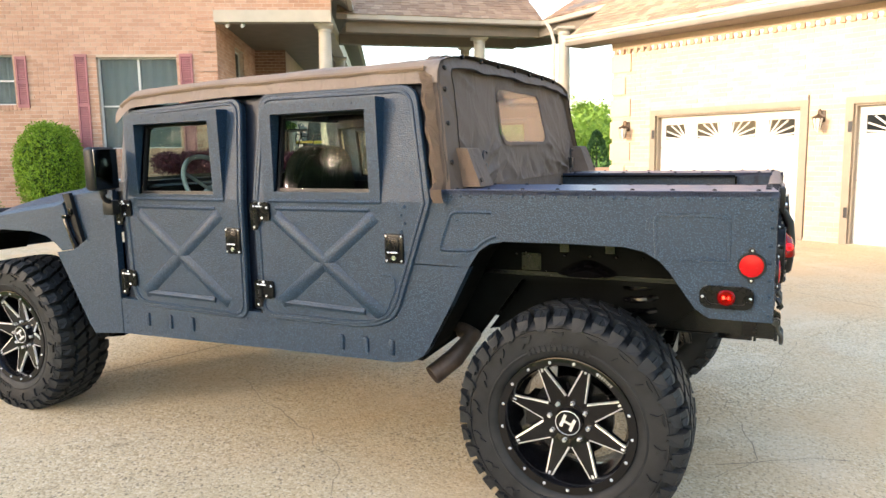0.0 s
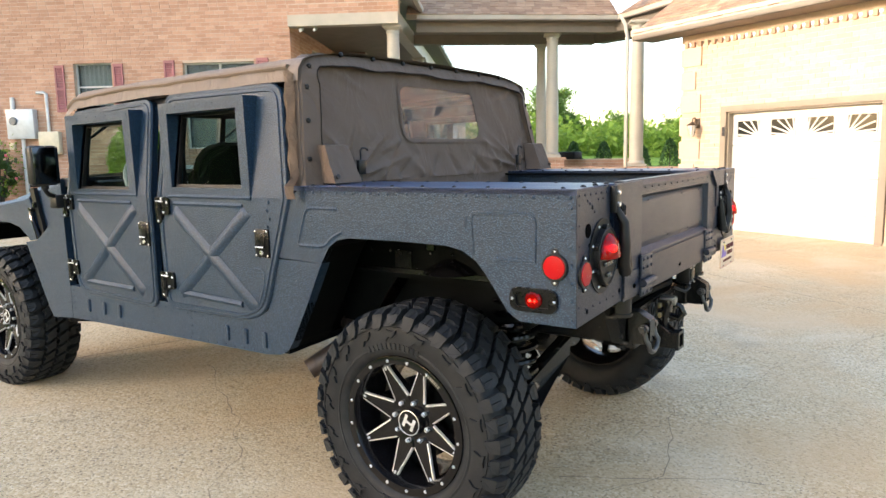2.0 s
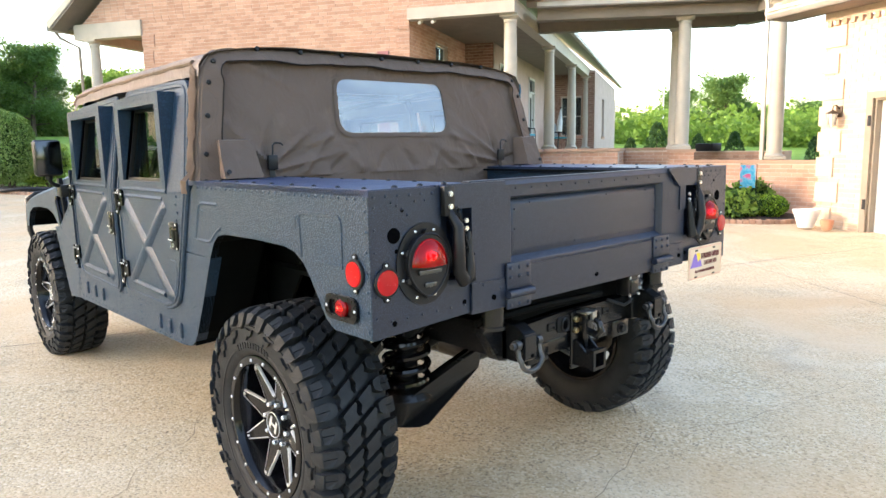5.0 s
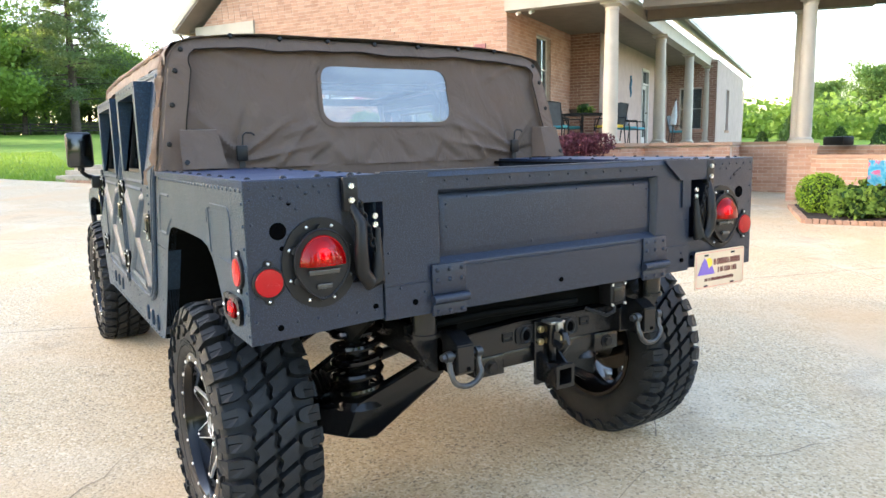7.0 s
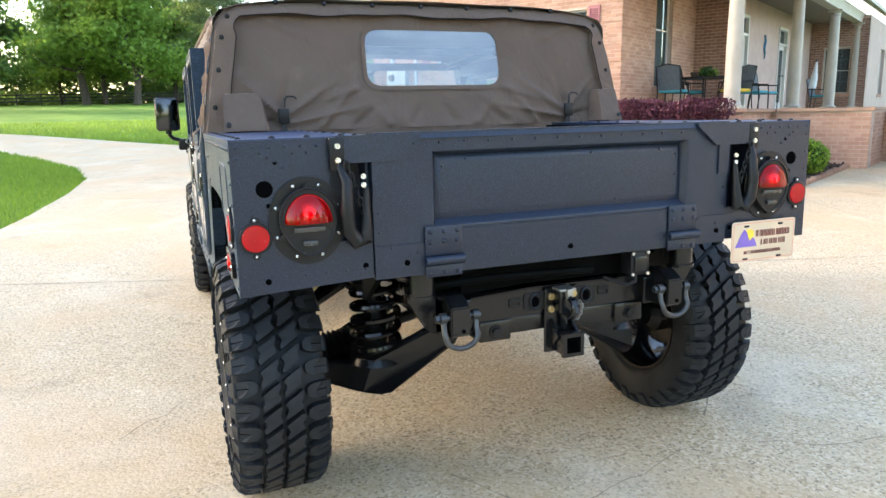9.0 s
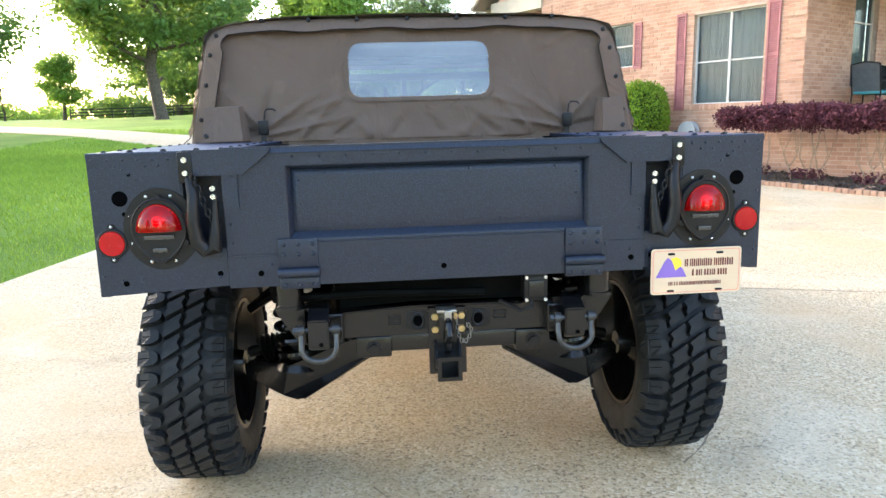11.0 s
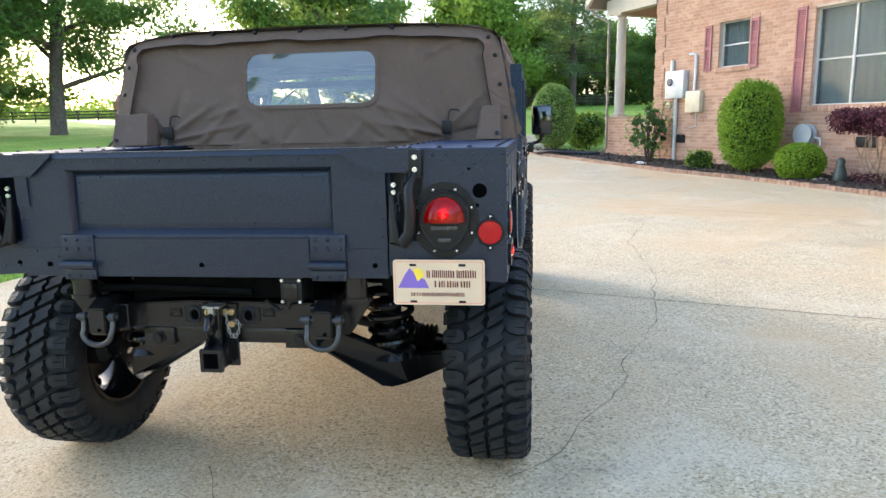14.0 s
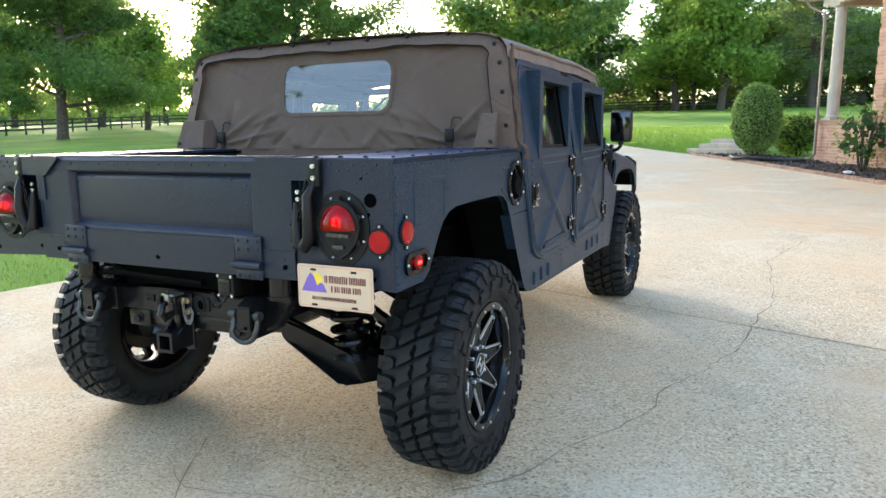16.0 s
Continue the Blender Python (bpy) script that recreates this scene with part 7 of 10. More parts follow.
        part("side_skirt", bm, CANVAS_TAN, rear, "tan canvas side strip, sunlight put into its colour")
        # corner pouch and its strap
        bm = bmesh.new()
        x0, x1 = (s * 0.945, s * 0.825) if s < 0 else (0.950, 0.895)
        front = [(x0 + s * 0.05, 0.375, 1.358), (x1 - s * 0.01, 0.392, 1.358), (x1 + s * 0.01, 0.455, 1.515), (x0 + s * 0.04, 0.435, 1.515)]
        backv = [(x0 + s * 0.025, 0.49, 1.358), (x1 - s * 0.03, 0.49, 1.358), (x1, 0.515, 1.52), (x0 + s * 0.02, 0.515, 1.52)]
        a = [bm.verts.new(p) for p in front]
        b = [bm.verts.new(p) for p in backv]
        bm.faces.new(a)
        for k in range(4):
            bm.faces.new((a[k], a[(k + 1) % 4], b[(k + 1) % 4], b[k]))
        bmesh.ops.subdivide_edges(bm, edges=bm.edges[:], cuts=9, use_grid_fill=True)
        for v in bm.verts:
            p = Vector(v.co)
            k = 1.0 if p.z > 1.37 else 0.2
            v.co += Vector((0.006 * noise.noise(p * 9 + Vector((3, 0, s))), -0.006 * abs(noise.noise(Vector((p.x * 18 + p.z * 8, p.z * 7, s)))) + 0.006 * noise.noise(p * 8), 0.004 * noise.noise(p * 12))) * k
        part("corner_pouch", bm, CANVAS, rear, "brown canvas corner pouch", angle=38)
        bm = bmesh.new()
        disc(bm, (x0 + s * 0.03, 0.382, 1.385), (0, -1, 0.3), 0.010, 0.008, 10)
        part("pouch_snap", bm, BLACK, rear)
        bm = bmesh.new()
        xs_ = s * 0.73
        slab(bm, [(xs_ - 0.013, 0.468, 1.353), (xs_ + 0.013, 0.468, 1.353), (xs_ + 0.013, 0.478, 1.45), (xs_ - 0.013, 0.478, 1.45)], (0, 0.004, 0))
        tube(bm, [(xs_ + 0.004, 0.470, 1.44), (xs_ + 0.010, 0.476, 1.492), (xs_ + 0.022, 0.477, 1.503), (xs_ + 0.050, 0.478, 1.502), (xs_ + 0.062, 0.478, 1.492)], 0.004, 6)
        rbox(bm, (xs_ - 0.024, 0.456, 1.385), (xs_ + 0.024, 0.474, 1.45), 0.005)
        part("buckle_strap", bm, BLACK, rear, "black webbing strap with a buckle")


# Paler copy of the brown canvas, with the light from the sky in its colours.
CANVAS_ROOF = canvas_cloth("skylit_roof_canvas", (0.180, 0.138, 0.115), (0.235, 0.186, 0.158), (0.28, 0.222, 0.188))
build_canvas()

# ---- cab inside ----
bm = bmesh.new()
box(bm, (-0.98, 0.66, 0.72), (0.98, 2.40, 0.78))
tp("cab_floor", bm, UNDER, smooth=False)
bm = bmesh.new()
box(bm, (-0.36, 0.9, 0.78), (0.36, 2.2, 1.18))
tp("engine_tunnel", bm, UNDER, smooth=False)
for x in (-0.68, 0.68):
    for y in (0.98, 1.665):
        bm = bmesh.new()
        rbox(bm, (x - 0.24, y - 0.22, 0.98), (x + 0.24, y + 0.24, 1.10), 0.04, 3)
        st = tp("seat", bm, SEATGREEN, label="olive canvas seat")
        bm = bmesh.new()
        slab(bm, [(px, -0.05, pz) for px, pz in rounded([(x - 0.25, 0), (x + 0.25, 0), (x + 0.25, 0.50), (x - 0.25, 0.50)], [0.03, 0.03, 0.17, 0.17], 7)], (0, 0.11, 0))
        bmesh.ops.bevel(bm, geom=[e for e in bm.edges if abs(e.verts[0].co.y - e.verts[1].co.y) < 1e-5], offset=0.03, segments=3, affect="EDGES")
        bmesh.ops.transform(bm, matrix=pose(0, y - 0.22, 1.05, 10), verts=bm.verts)
        part("seat_back", bm, SEATGREEN, st, smooth=False)
bm = bmesh.new()
rbox(bm, (-0.95, 2.22, 1.15), (0.95, 2.38, 1.36), 0.03)
tp("dashboard", bm, BLACK)
bm = bmesh.new()
sw = pose(-0.66, 2.13, 1.335, 62)
tube(bm, [sw @ Vector((0.19 * math.cos(t), 0.19 * math.sin(t), 0)) for t in np.linspace(0, 2 * math.pi, 33)], 0.013, 8, False)
for t in (0.5, 2.6, 4.7):
    tube(bm, [sw @ Vector((0, 0, -0.03)), sw @ Vector((0.19 * math.cos(t), 0.19 * math.sin(t), 0))], 0.009, 6)
tube(bm, [sw @ Vector((0, 0, -0.02)), (-0.66, 2.25, 1.25)], 0.02, 8)
tp("steering_wheel", bm, GREYBOX, label="grey three-spoke steering wheel")
bm = bmesh.new()
for x in (-0.93, 0.93):
    tube(bm, [(x, 1.50, 0.8), (x, 1.50, 1.70), (x * 0.93, 1.50, 1.80)], 0.025, 8)
tube(bm, [(-0.86, 1.50, 1.80), (0.86, 1.50, 1.80)], 0.025, 8)
for x in (-0.80, 0.80):
    tube(bm, [(x, 0.62, 1.83), (x, 2.34, 1.76)], 0.02, 8)
tp("roof_bow", bm, BLACK)

# ---- number plate with plain marks ----
PLATE_WHITE = plain("plate_white", (0.70, 0.54, 0.37), 0.35, 0, 0.05, 6)
MARK_RED = plain("mark_maroon", (0.16, 0.03, 0.03), 0.5)
MARK_PINK = plain("mark_pink", (0.75, 0.25, 0.2), 0.5)
MARK_VIOLET = plain("mark_violet", (0.22, 0.13, 0.48), 0.5)
MARK_YELLOW = plain("mark_yellow", (0.85, 0.62, 0.05), 0.5)
PX0, PX1, PZ0, PZ1, PY = 0.692, 1.000, 0.832, 0.986, -0.748
bm = bmesh.new()
slab(bm, [(x, PY, z) for x, z in rounded([(PX0, PZ0), (PX1, PZ0), (PX1, PZ1), (PX0, PZ1)], 0.012, 4)], (0, 0.003, 0))
box(bm, (0.78, PY + 0.003, 0.93), (0.93, -0.722, 0.97))
plate = tp("dealer_plate", bm, PLATE_WHITE, label="white dealer plate with maroon marks and a violet hill")
bm = bmesh.new()
ring_o = rounded([(PX0 + 0.006, PZ0 + 0.006), (PX1 - 0.006, PZ0 + 0.006), (PX1 - 0.006, PZ1 - 0.006), (PX0 + 0.006, PZ1 - 0.006)], 0.01, 4)
ring_i = rounded([(PX0 + 0.008, PZ0 + 0.008), (PX1 - 0.008, PZ0 + 0.008), (PX1 - 0.008, PZ1 - 0.008), (PX0 + 0.008, PZ1 - 0.008)], 0.009, 4)
A = [bm.verts.new((x, PY - 0.0012, z)) for x, z in ring_o]
B = [bm.verts.new((x, PY - 0.0012, z)) for x, z in ring_i]
for k in range(len(A)):
    j = (k + 1) % len(A)
    bm.faces.new((A[k], A[j], B[j], B[k]))
part("plate_border", bm, MARK_PINK, plate)
bm = bmesh.new()
slab(bm, [(x, PY - 0.0015, z) for x, z in ((0.708, 0.890), (0.813, 0.890), (0.800, 0.918), (0.790, 0.925), (0.775, 0.912), (0.762, 0.945), (0.748, 0.957), (0.735, 0.94))], (0, 0.001, 0))
part("hill_mark", bm, MARK_VIOLET, plate)
bm = bmesh.new()
disc(bm, (0.775, PY - 0.0002, 0.936), (0, -1, 0), 0.021, 0.001, 20)
part("sun_mark", bm, MARK_YELLOW, plate)
rb = random.Random(3)
bm = bmesh.new()
for z, h, x0, x1, w in ((0.925, 0.026, 0.806, 0.982, 0.0085), (0.893, 0.022, 0.832, 0.958, 0.0095), (0.862, 0.013, 0.752, 0.938, 0.0065)):
    x = x0
    while x < x1 - w:
        ww = w * rb.uniform(0.45, 0.8)
        slab(bm, [(x, PY - 0.0015, z), (x + ww * 0.75, PY - 0.0015, z), (x + ww * 0.75, PY - 0.0015, z + h * rb.uniform(0.8, 1)), (x, PY - 0.0015, z + h)], (0, 0.001, 0))
        x += ww + w * (0.22 if rb.random() > 0.14 else 0.75)
part("text_bar", bm, MARK_RED, plate)
bm = bmesh.new()
for x in (0.76, 0.925):
    for z in (0.968, 0.843):
        rbox(bm, (x - 0.012, PY - 0.002, z - 0.004), (x + 0.012, PY + 0.002, z + 0.004), 0.003)
parts_each("bolt_slot", bm, BLACK, plate)

# ---- wheels: outer face towards -x ----
def tread_block(bm, pts, r0, tops, chamfer=0.10):
    """A rubber lug: pts are (across, angle) corners, tops the radius of each corner."""
    n = len(pts)
    cx, ca = sum(p[0] for p in pts) / n, sum(p[1] for p in pts) / n
    low, high = [], []
    for (x, a), rt in zip(pts, tops):
        low.append(bm.verts.new((x, r0 * math.cos(a), r0 * math.sin(a))))
        x2, a2 = x + (cx - x) * chamfer, a + (ca - a) * chamfer
        high.append(bm.verts.new((x2, rt * math.cos(a2), rt * math.sin(a2))))
    bm.faces.new(high)
    for k in range(n):
        j = (k + 1) % n
        bm.faces.new((low[k], low[j], high[j], high[k]))


def as_mesh(name, bm, material=None):
    bmesh.ops.recalc_face_normals(bm, faces=bm.faces)
    me = bpy.data.meshes.new(name)
    bm.to_mesh(me)
    bm.free()
    me.materials.append(material or RUBBER)
    return me


def build_wheel():
    W, R = 0.86, 0.972                       # section width and rolling radius against the lug pattern's own units

    def wr(pts):
        return [(x * W, r * R) for x, r in pts]

    bm = bmesh.new()
    barrel = [(-0.150, 0.246), (-0.135, 0.243), (-0.09, 0.240), (-0.06, 0.228), (0.04, 0.226), (0.13, 0.238), (0.165, 0.268), (0.165, 0.284)]
    lathe(bm, wr([(-0.150, 0.290), (-0.170, 0.286), (-0.1715, 0.281), (-0.1715, 0.255), *barrel]), 64, "X")
    wheel = tp("wheel", bm, BLACK_GLOSS, label="gloss black eight-spoke wheel with a mud-terrain tyre")
    # tyre carcass
    bm = bmesh.new()
    lathe(bm, wr([(-0.150, 0.283), (-0.168, 0.292), (-0.180, 0.315), (-0.187, 0.350), (-0.188, 0.385), (-0.184, 0.415), (-0.176, 0.430), (-0.160, 0.438), (-0.10, 0.443), (0, 0.445),
                  (0.10, 0.443), (0.160, 0.438), (0.176, 0.430), (0.184, 0.415), (0.188, 0.385), (0.187, 0.350), (0.180, 0.315), (0.168, 0.292), (0.150, 0.283)]), 96, "X")
    lathe(bm, wr([(-0.1825, 0.322), (-0.186, 0.325), (-0.186, 0.330), (-0.1835, 0.333)]), 96, "X")
    lathe(bm, wr([(-0.1855, 0.404), (-0.190, 0.4055), (-0.190, 0.4085), (-0.1845, 0.410)]), 96, "X")
    tyre = part("tyre", bm, RUBBER, wheel, "black mud-terrain tyre with deep lugs")
    # tread: each lug a piece of its own on shared meshes, turned round the axle
    N = 36
    st = 2 * math.pi / N
    meshes = {}
    for side in (-1, 1):
        for odd in (0, 1):
            o = 0 if side < 0 else st / 2
            long = 0.186 if odd else 0.176
            bm = bmesh.new()                 # shoulder lug, blunt arrow inwards, slit from its outer end
            pts = [(0.092, 0.42), (0.095, 0.30), (0.110, 0.19), (0.132, 0.13), (0.160, 0.13), (long, 0.16), (long, 0.47), (0.128, 0.475), (0.128, 0.51), (long, 0.52), (long, 0.83), (0.160, 0.86), (0.132, 0.86), (0.110, 0.80), (0.095, 0.69), (0.092, 0.57)]
            pts = [(side * x * W, o + f * st) for x, f in pts]
            tops = [0.462 if abs(x) < 0.118 else (0.4585 if abs(x) < 0.145 else 0.445) for x, _ in pts]
            tread_block(bm, pts if side < 0 else pts[::-1], 0.422, tops if side < 0 else tops[::-1], 0.06)
            meshes["shoulder_lug", side, odd] = as_mesh("shoulder_lug", bm)
            bm = bmesh.new()                 # its step down the sidewall
            r_lo = 0.396 if odd else 0.414
            b0, b1 = o + 0.16 * st, o + 0.84 * st
            ring = ((0.457, b0), (0.457, b1), (r_lo + 0.016, b1 - 0.06 * st), (r_lo, b1 - 0.30 * st), (r_lo + 0.010, b0 + 0.30 * st), (r_lo + 0.004, b0 + 0.06 * st))
            lo = [bm.verts.new((side * 0.176 * W, r * R * math.cos(t), r * R * math.sin(t))) for r, t in ring]
            hi = [bm.verts.new((side * W * (0.1835 if r > 0.45 else 0.2015), r * R * math.cos(t), r * R * math.sin(t))) for r, t in ring]
            bm.faces.new(hi)
            for k in range(6):
                bm.faces.new((lo[k], lo[(k + 1) % 6], hi[(k + 1) % 6], hi[k]))
            meshes["sidewall_lug", side, odd] = as_mesh("sidewall_lug", bm)
        # centre lugs: two leaning rows with a zigzag groove between them
        c = 0 if side < 0 else -0.5 * st
        pts = [(0.008, -0.60), (0.074, -0.17), (0.082, -0.08), (0.073, 0.10), (0.073, 0.22), (0.083, 0.40), (0.082, 0.56), (0.077, 0.62), (0.012, 0.20), (0.004, 0.10), (0.014, -0.10), (0.014, -0.22), (0.004, -0.46)]
        bm = bmesh.new()
        pts = [(side * x * W, -side * f * st + c) for x, f in pts]
        tread_block(bm, pts, 0.426, [0.464] * len(pts), 0.055)
        meshes["centre_lug", side, 0] = meshes["centre_lug", side, 1] = as_mesh("centre_lug", bm)
    for (nm, side, odd), me in meshes.items():
        for i in range(N):
            if i % 2 == odd:
                ob = new(nm, me)
                ob.parent = tyre
                ob.matrix_basis = pose(0, 0, 0, math.degrees(i * st))
    # raised arrows round the outer sidewall
    bm = bmesh.new()
    arrow = [(0.352, -0.085), (0.372, -0.03), (0.366, 0.0), (0.382, 0.05), (0.396, 0.06), (0.392, 0.005), (0.398, -0.06), (0.380, -0.045)]
    lo = [bm.verts.new((-0.186 * W, r * R * math.cos(t), r * R * math.sin(t))) for r, t in arrow]
    hi = [bm.verts.new((-0.1985 * W, r * R * math.cos(t), r * R * math.sin(t))) for r, t in arrow]
    bm.faces.new(hi)
    for k in range(8):
        bm.faces.new((lo[k], lo[(k + 1) % 8], hi[(k + 1) % 8], hi[k]))
    arrow_mesh = as_mesh("sidewall_arrow", bm)
    for i in range(18):
        ob = new("sidewall_arrow", arrow_mesh)
        ob.parent = tyre
        ob.matrix_basis = pose(0, 0, 0, i * 20 + 4)
    # raised sidewall marks, unlettered
    bm = bmesh.new()
    for c0, cnt in ((1.05, 12), (4.2, 12)):
        for k in range(cnt):
            t0 = c0 + k * 0.068
            q = [(0.318, t0), (0.318, t0 + 0.042), (0.343, t0 + 0.042), (0.343, t0)]
            vs = [bm.verts.new((-0.189 * W, r * R * math.cos(t), r * R * math.sin(t))) for r, t in q]
            lo = [bm.verts.new((-0.178 * W, r * R * math.cos(t), r * R * math.sin(t))) for r, t in q]
            bm.faces.new(vs)
            for k2 in range(4):
                bm.faces.new((vs[k2], vs[(k2 + 1) % 4], lo[(k2 + 1) % 4], lo[k2]))
    parts_each("sidewall_mark", bm, RUBBER, tyre, smooth=False)
    # spokes, wide at the hub and narrow at the rim, with milled edges
    out = [(0.070, 0.028), (0.100, 0.0365), (0.150, 0.0285), (0.205, 0.0185), (0.238, 0.0135)]
    xs = [-0.080, -0.087, -0.094, -0.104, -0.109]
    for i in range(8):
        a = 2 * math.pi * (i + 0.35) / 8
        rot = pose(0, 0, 0, math.degrees(a))
        bm = bmesh.new()
        A = [bm.verts.new((x, r, w)) for (r, w), x in zip(out, xs)]
        B = [bm.verts.new((x, r, -w)) for (r, w), x in zip(out, xs)]
        A2 = [bm.verts.new((x + 0.035, r, w * 1.15)) for (r, w), x in zip(out, xs)]
        B2 = [bm.verts.new((x + 0.035, r, -w * 1.15)) for (r, w), x in zip(out, xs)]
        for k in range(4):
            bm.faces.new((A[k], A[k + 1], B[k + 1], B[k]))
            bm.faces.new((A2[k], B2[k], B2[k + 1], A2[k + 1]))
            bm.faces.new((A[k], A2[k], A2[k + 1], A[k + 1]))
            bm.faces.new((B[k], B[k + 1], B2[k + 1], B2[k]))
        bm.faces.new((A[4], A2[4], B2[4], B[4]))
        bmesh.ops.transform(bm, matrix=rot, verts=bm.verts)
        part("spoke", bm, BLACK_GLOSS, wheel)
        for sgn in (-1, 1):
            bm = bmesh.new()
            pr = None
            for (r, w), x in list(zip(out, xs))[1:]:
                row = [bm.verts.new((x - 0.0018, r, sgn * (w - 0.0042))), bm.verts.new((x - 0.0010, r, sgn * (w + 0.0005))), bm.verts.new((x + 0.008, r, sgn * (w + 0.0035)))]
                if pr:
                    for q in range(2):
                        bm.faces.new((pr[q], row[q], row[q + 1], pr[q + 1]))
                pr = row
            bmesh.ops.transform(bm, matrix=rot, verts=bm.verts)
            part("milled_edge", bm, MILLED, wheel, smooth=False)
        bm = bmesh.new()                     # small bright notch at the spoke's tip
        rbox(bm, (-0.1125, 0.222, -0.0045), (-0.107, 0.240, 0.0045), 0.002, 1)
        bmesh.ops.transform(bm, matrix=rot, verts=bm.verts)
        part("tip_notch", bm, MILLED, wheel)
    bm = bmesh.new()
    lathe(bm, [(-0.05, 0.108), (-0.072, 0.106), (-0.080, 0.098), (-0.080, 0.058), (-0.096, 0.057), (-0.102, 0.053), (-0.103, 0.048), (-0.103, 0.001)], 40, "X")
    part("hub", bm, BLACK_GLOSS, wheel)
    bm = bmesh.new()
    for i in range(8):
        t = 2 * math.pi * (i + 0.2) / 8
        disc(bm, (-0.078, 0.080 * math.cos(t), 0.080 * math.sin(t)), (-1, 0, 0), 0.0095, 0.024, 6, 0, 0.004)
    parts_each("lug_nut", bm, STEEL, wheel)
    bm = bmesh.new()
    for i in range(17):
        if i == 6:
            continue                         # left out where the rim's writing stands
        t = 2 * math.pi * (i + 0.5) / 17
        disc(bm, (-0.1460, 0.2605 * math.cos(t), 0.2605 * math.sin(t)), (-1, 0, 0), 0.0066, 0.006, 8, 0, 0.002)
    parts_each("rim_rivet", bm, STEEL, wheel)
    bm = bmesh.new()
    tube(bm, [(-0.104, 0.049 * math.cos(t), 0.049 * math.sin(t)) for t in np.linspace(0, 2 * math.pi, 41)], 0.0016, 5, False)
    for y0, y1, z0, z1 in ((-0.027, -0.014, -0.026, 0.026), (0.014, 0.027, -0.026, 0.026), (-0.014, 0.014, -0.005, 0.005)):
        box(bm, (-0.1045, y0, z0), (-0.1030, y1, z1), pose(0, 0, 0, 20))
    part("cap_mark", bm, MILLED, wheel)
    bm = bmesh.new()
    for k in range(7):
        t = 2.02 + k * 0.042
        q = [(0.2535, t), (0.2535, t + 0.027), (0.2655, t + 0.027), (0.2655, t)]
        bm.faces.new([bm.verts.new((-0.1482, r * math.cos(u), r * math.sin(u))) for r, u in q])
    parts_each("rim_mark", bm, DULL_STEEL, wheel)
    bm = bmesh.new()
    lathe(bm, [(-0.02, 0.05), (-0.02, 0.165), (0.0, 0.165), (0.0, 0.05)], 40, "X")
    lathe(bm, [(0.0, 0.10), (0.06, 0.10), (0.09, 0.06), (0.14, 0.05), (0.14, 0.001)], 24, "X")
    box(bm, (-0.05, 0.09, -0.06), (0.06, 0.19, 0.06))
    part("brake", bm, UNDER, wheel, smooth=False)
    return wheel


HUBZ = 0.428
wheel = build_wheel()
wheel.matrix_basis = pose(-0.938, -0.004, HUBZ, 2.5)
copy_thing(wheel, pose(-0.938, 3.37, HUBZ + 0.030, 40))
copy_thing(wheel, pose(0.974, 0.005, HUBZ - 0.002, 25, 0, 180))
copy_thing(wheel, pose(0.960, 3.37, HUBZ + 0.022, -30, 0, 180))

# ---- underside ----
for s in (-1, 1):
    bm = bmesh.new()
    box(bm, (s * 0.42 - 0.035, -0.66, 0.70), (s * 0.42 + 0.035, 3.75, 0.82))
    tp("frame_rail", bm, UNDER, smooth=False)
bm = bmesh.new()
slab(bm, [(-0.43, -0.64, 0.782), (-0.31, -0.64, 0.791), (-0.10, -0.64, 0.803), (0.36, -0.64, 0.799), (0.46, -0.64, 0.792), (0.46, -0.64, 0.709), (-0.43, -0.64, 0.704)], (0, 0.08, 0))
bmesh.ops.bevel(bm, geom=bm.edges[:], offset=0.006, segments=2, affect="EDGES")
tp("rear_crossmember", bm, UNDER, label="black rear crossmember with a tow hitch", smooth=False)
bm = bmesh.new()
slab(bm, [(-0.42, -0.646, 0.785), (-0.31, -0.646, 0.794), (-0.10, -0.646, 0.806), (0.36, -0.646, 0.802), (0.45, -0.646, 0.796), (0.45, -0.60, 0.800), (0.36, -0.60, 0.806), (-0.10, -0.60, 0.810), (-0.31, -0.60, 0.798), (-0.42, -0.60, 0.789)], (0, 0, 0.004))
tp("beam_flange", bm, BLACK_GLOSS, smooth=False)
bm = bmesh.new()
rbox(bm, (-0.180, -0.632, 0.648), (0.268, -0.57, 0.706), 0.005)
tp("lower_beam", bm, UNDER)
for x in (-0.079, 0.127):
    bm = bmesh.new()
    slab(bm, [(px, -0.640, pz) for px, pz in rounded([(x - 0.042, 0.726), (x + 0.042, 0.726), (x + 0.042, 0.790), (x - 0.042, 0.790)], 0.018, 4)], (0, -0.005, 0))
    tube(bm, [(x + 0.020 * math.cos(t), -0.648, 0.756 + 0.026 * math.sin(t)) for t in np.linspace(0, 2 * math.pi, 25)], 0.005, 6, False)
    gr = tp("beam_grommet", bm, BLACK)
    bm = bmesh.new()
    disc(bm, (x, -0.6445, 0.756), (0, -1, 0), 0.018, 0.003, 18)
    part("grommet_hole", bm, HOLE, gr)
for x, z in ((-0.157, 0.761), (0.202, 0.766)):
    bm = bmesh.new()
    for lo, hi in (((x - 0.021, z - 0.015), (x + 0.021, z - 0.011)), ((x - 0.021, z + 0.011), (x + 0.021, z + 0.015)), ((x - 0.021, z - 0.015), (x - 0.017, z + 0.015)), ((x + 0.017, z - 0.015), (x + 0.021, z + 0.015)), ((x - 0.017, z), (x + 0.017, z + 0.011))):
        box(bm, (lo[0], -0.645, lo[1]), (hi[0], -0.638, hi[1]))
    tp("beam_slot", bm, BLACK, smooth=False)
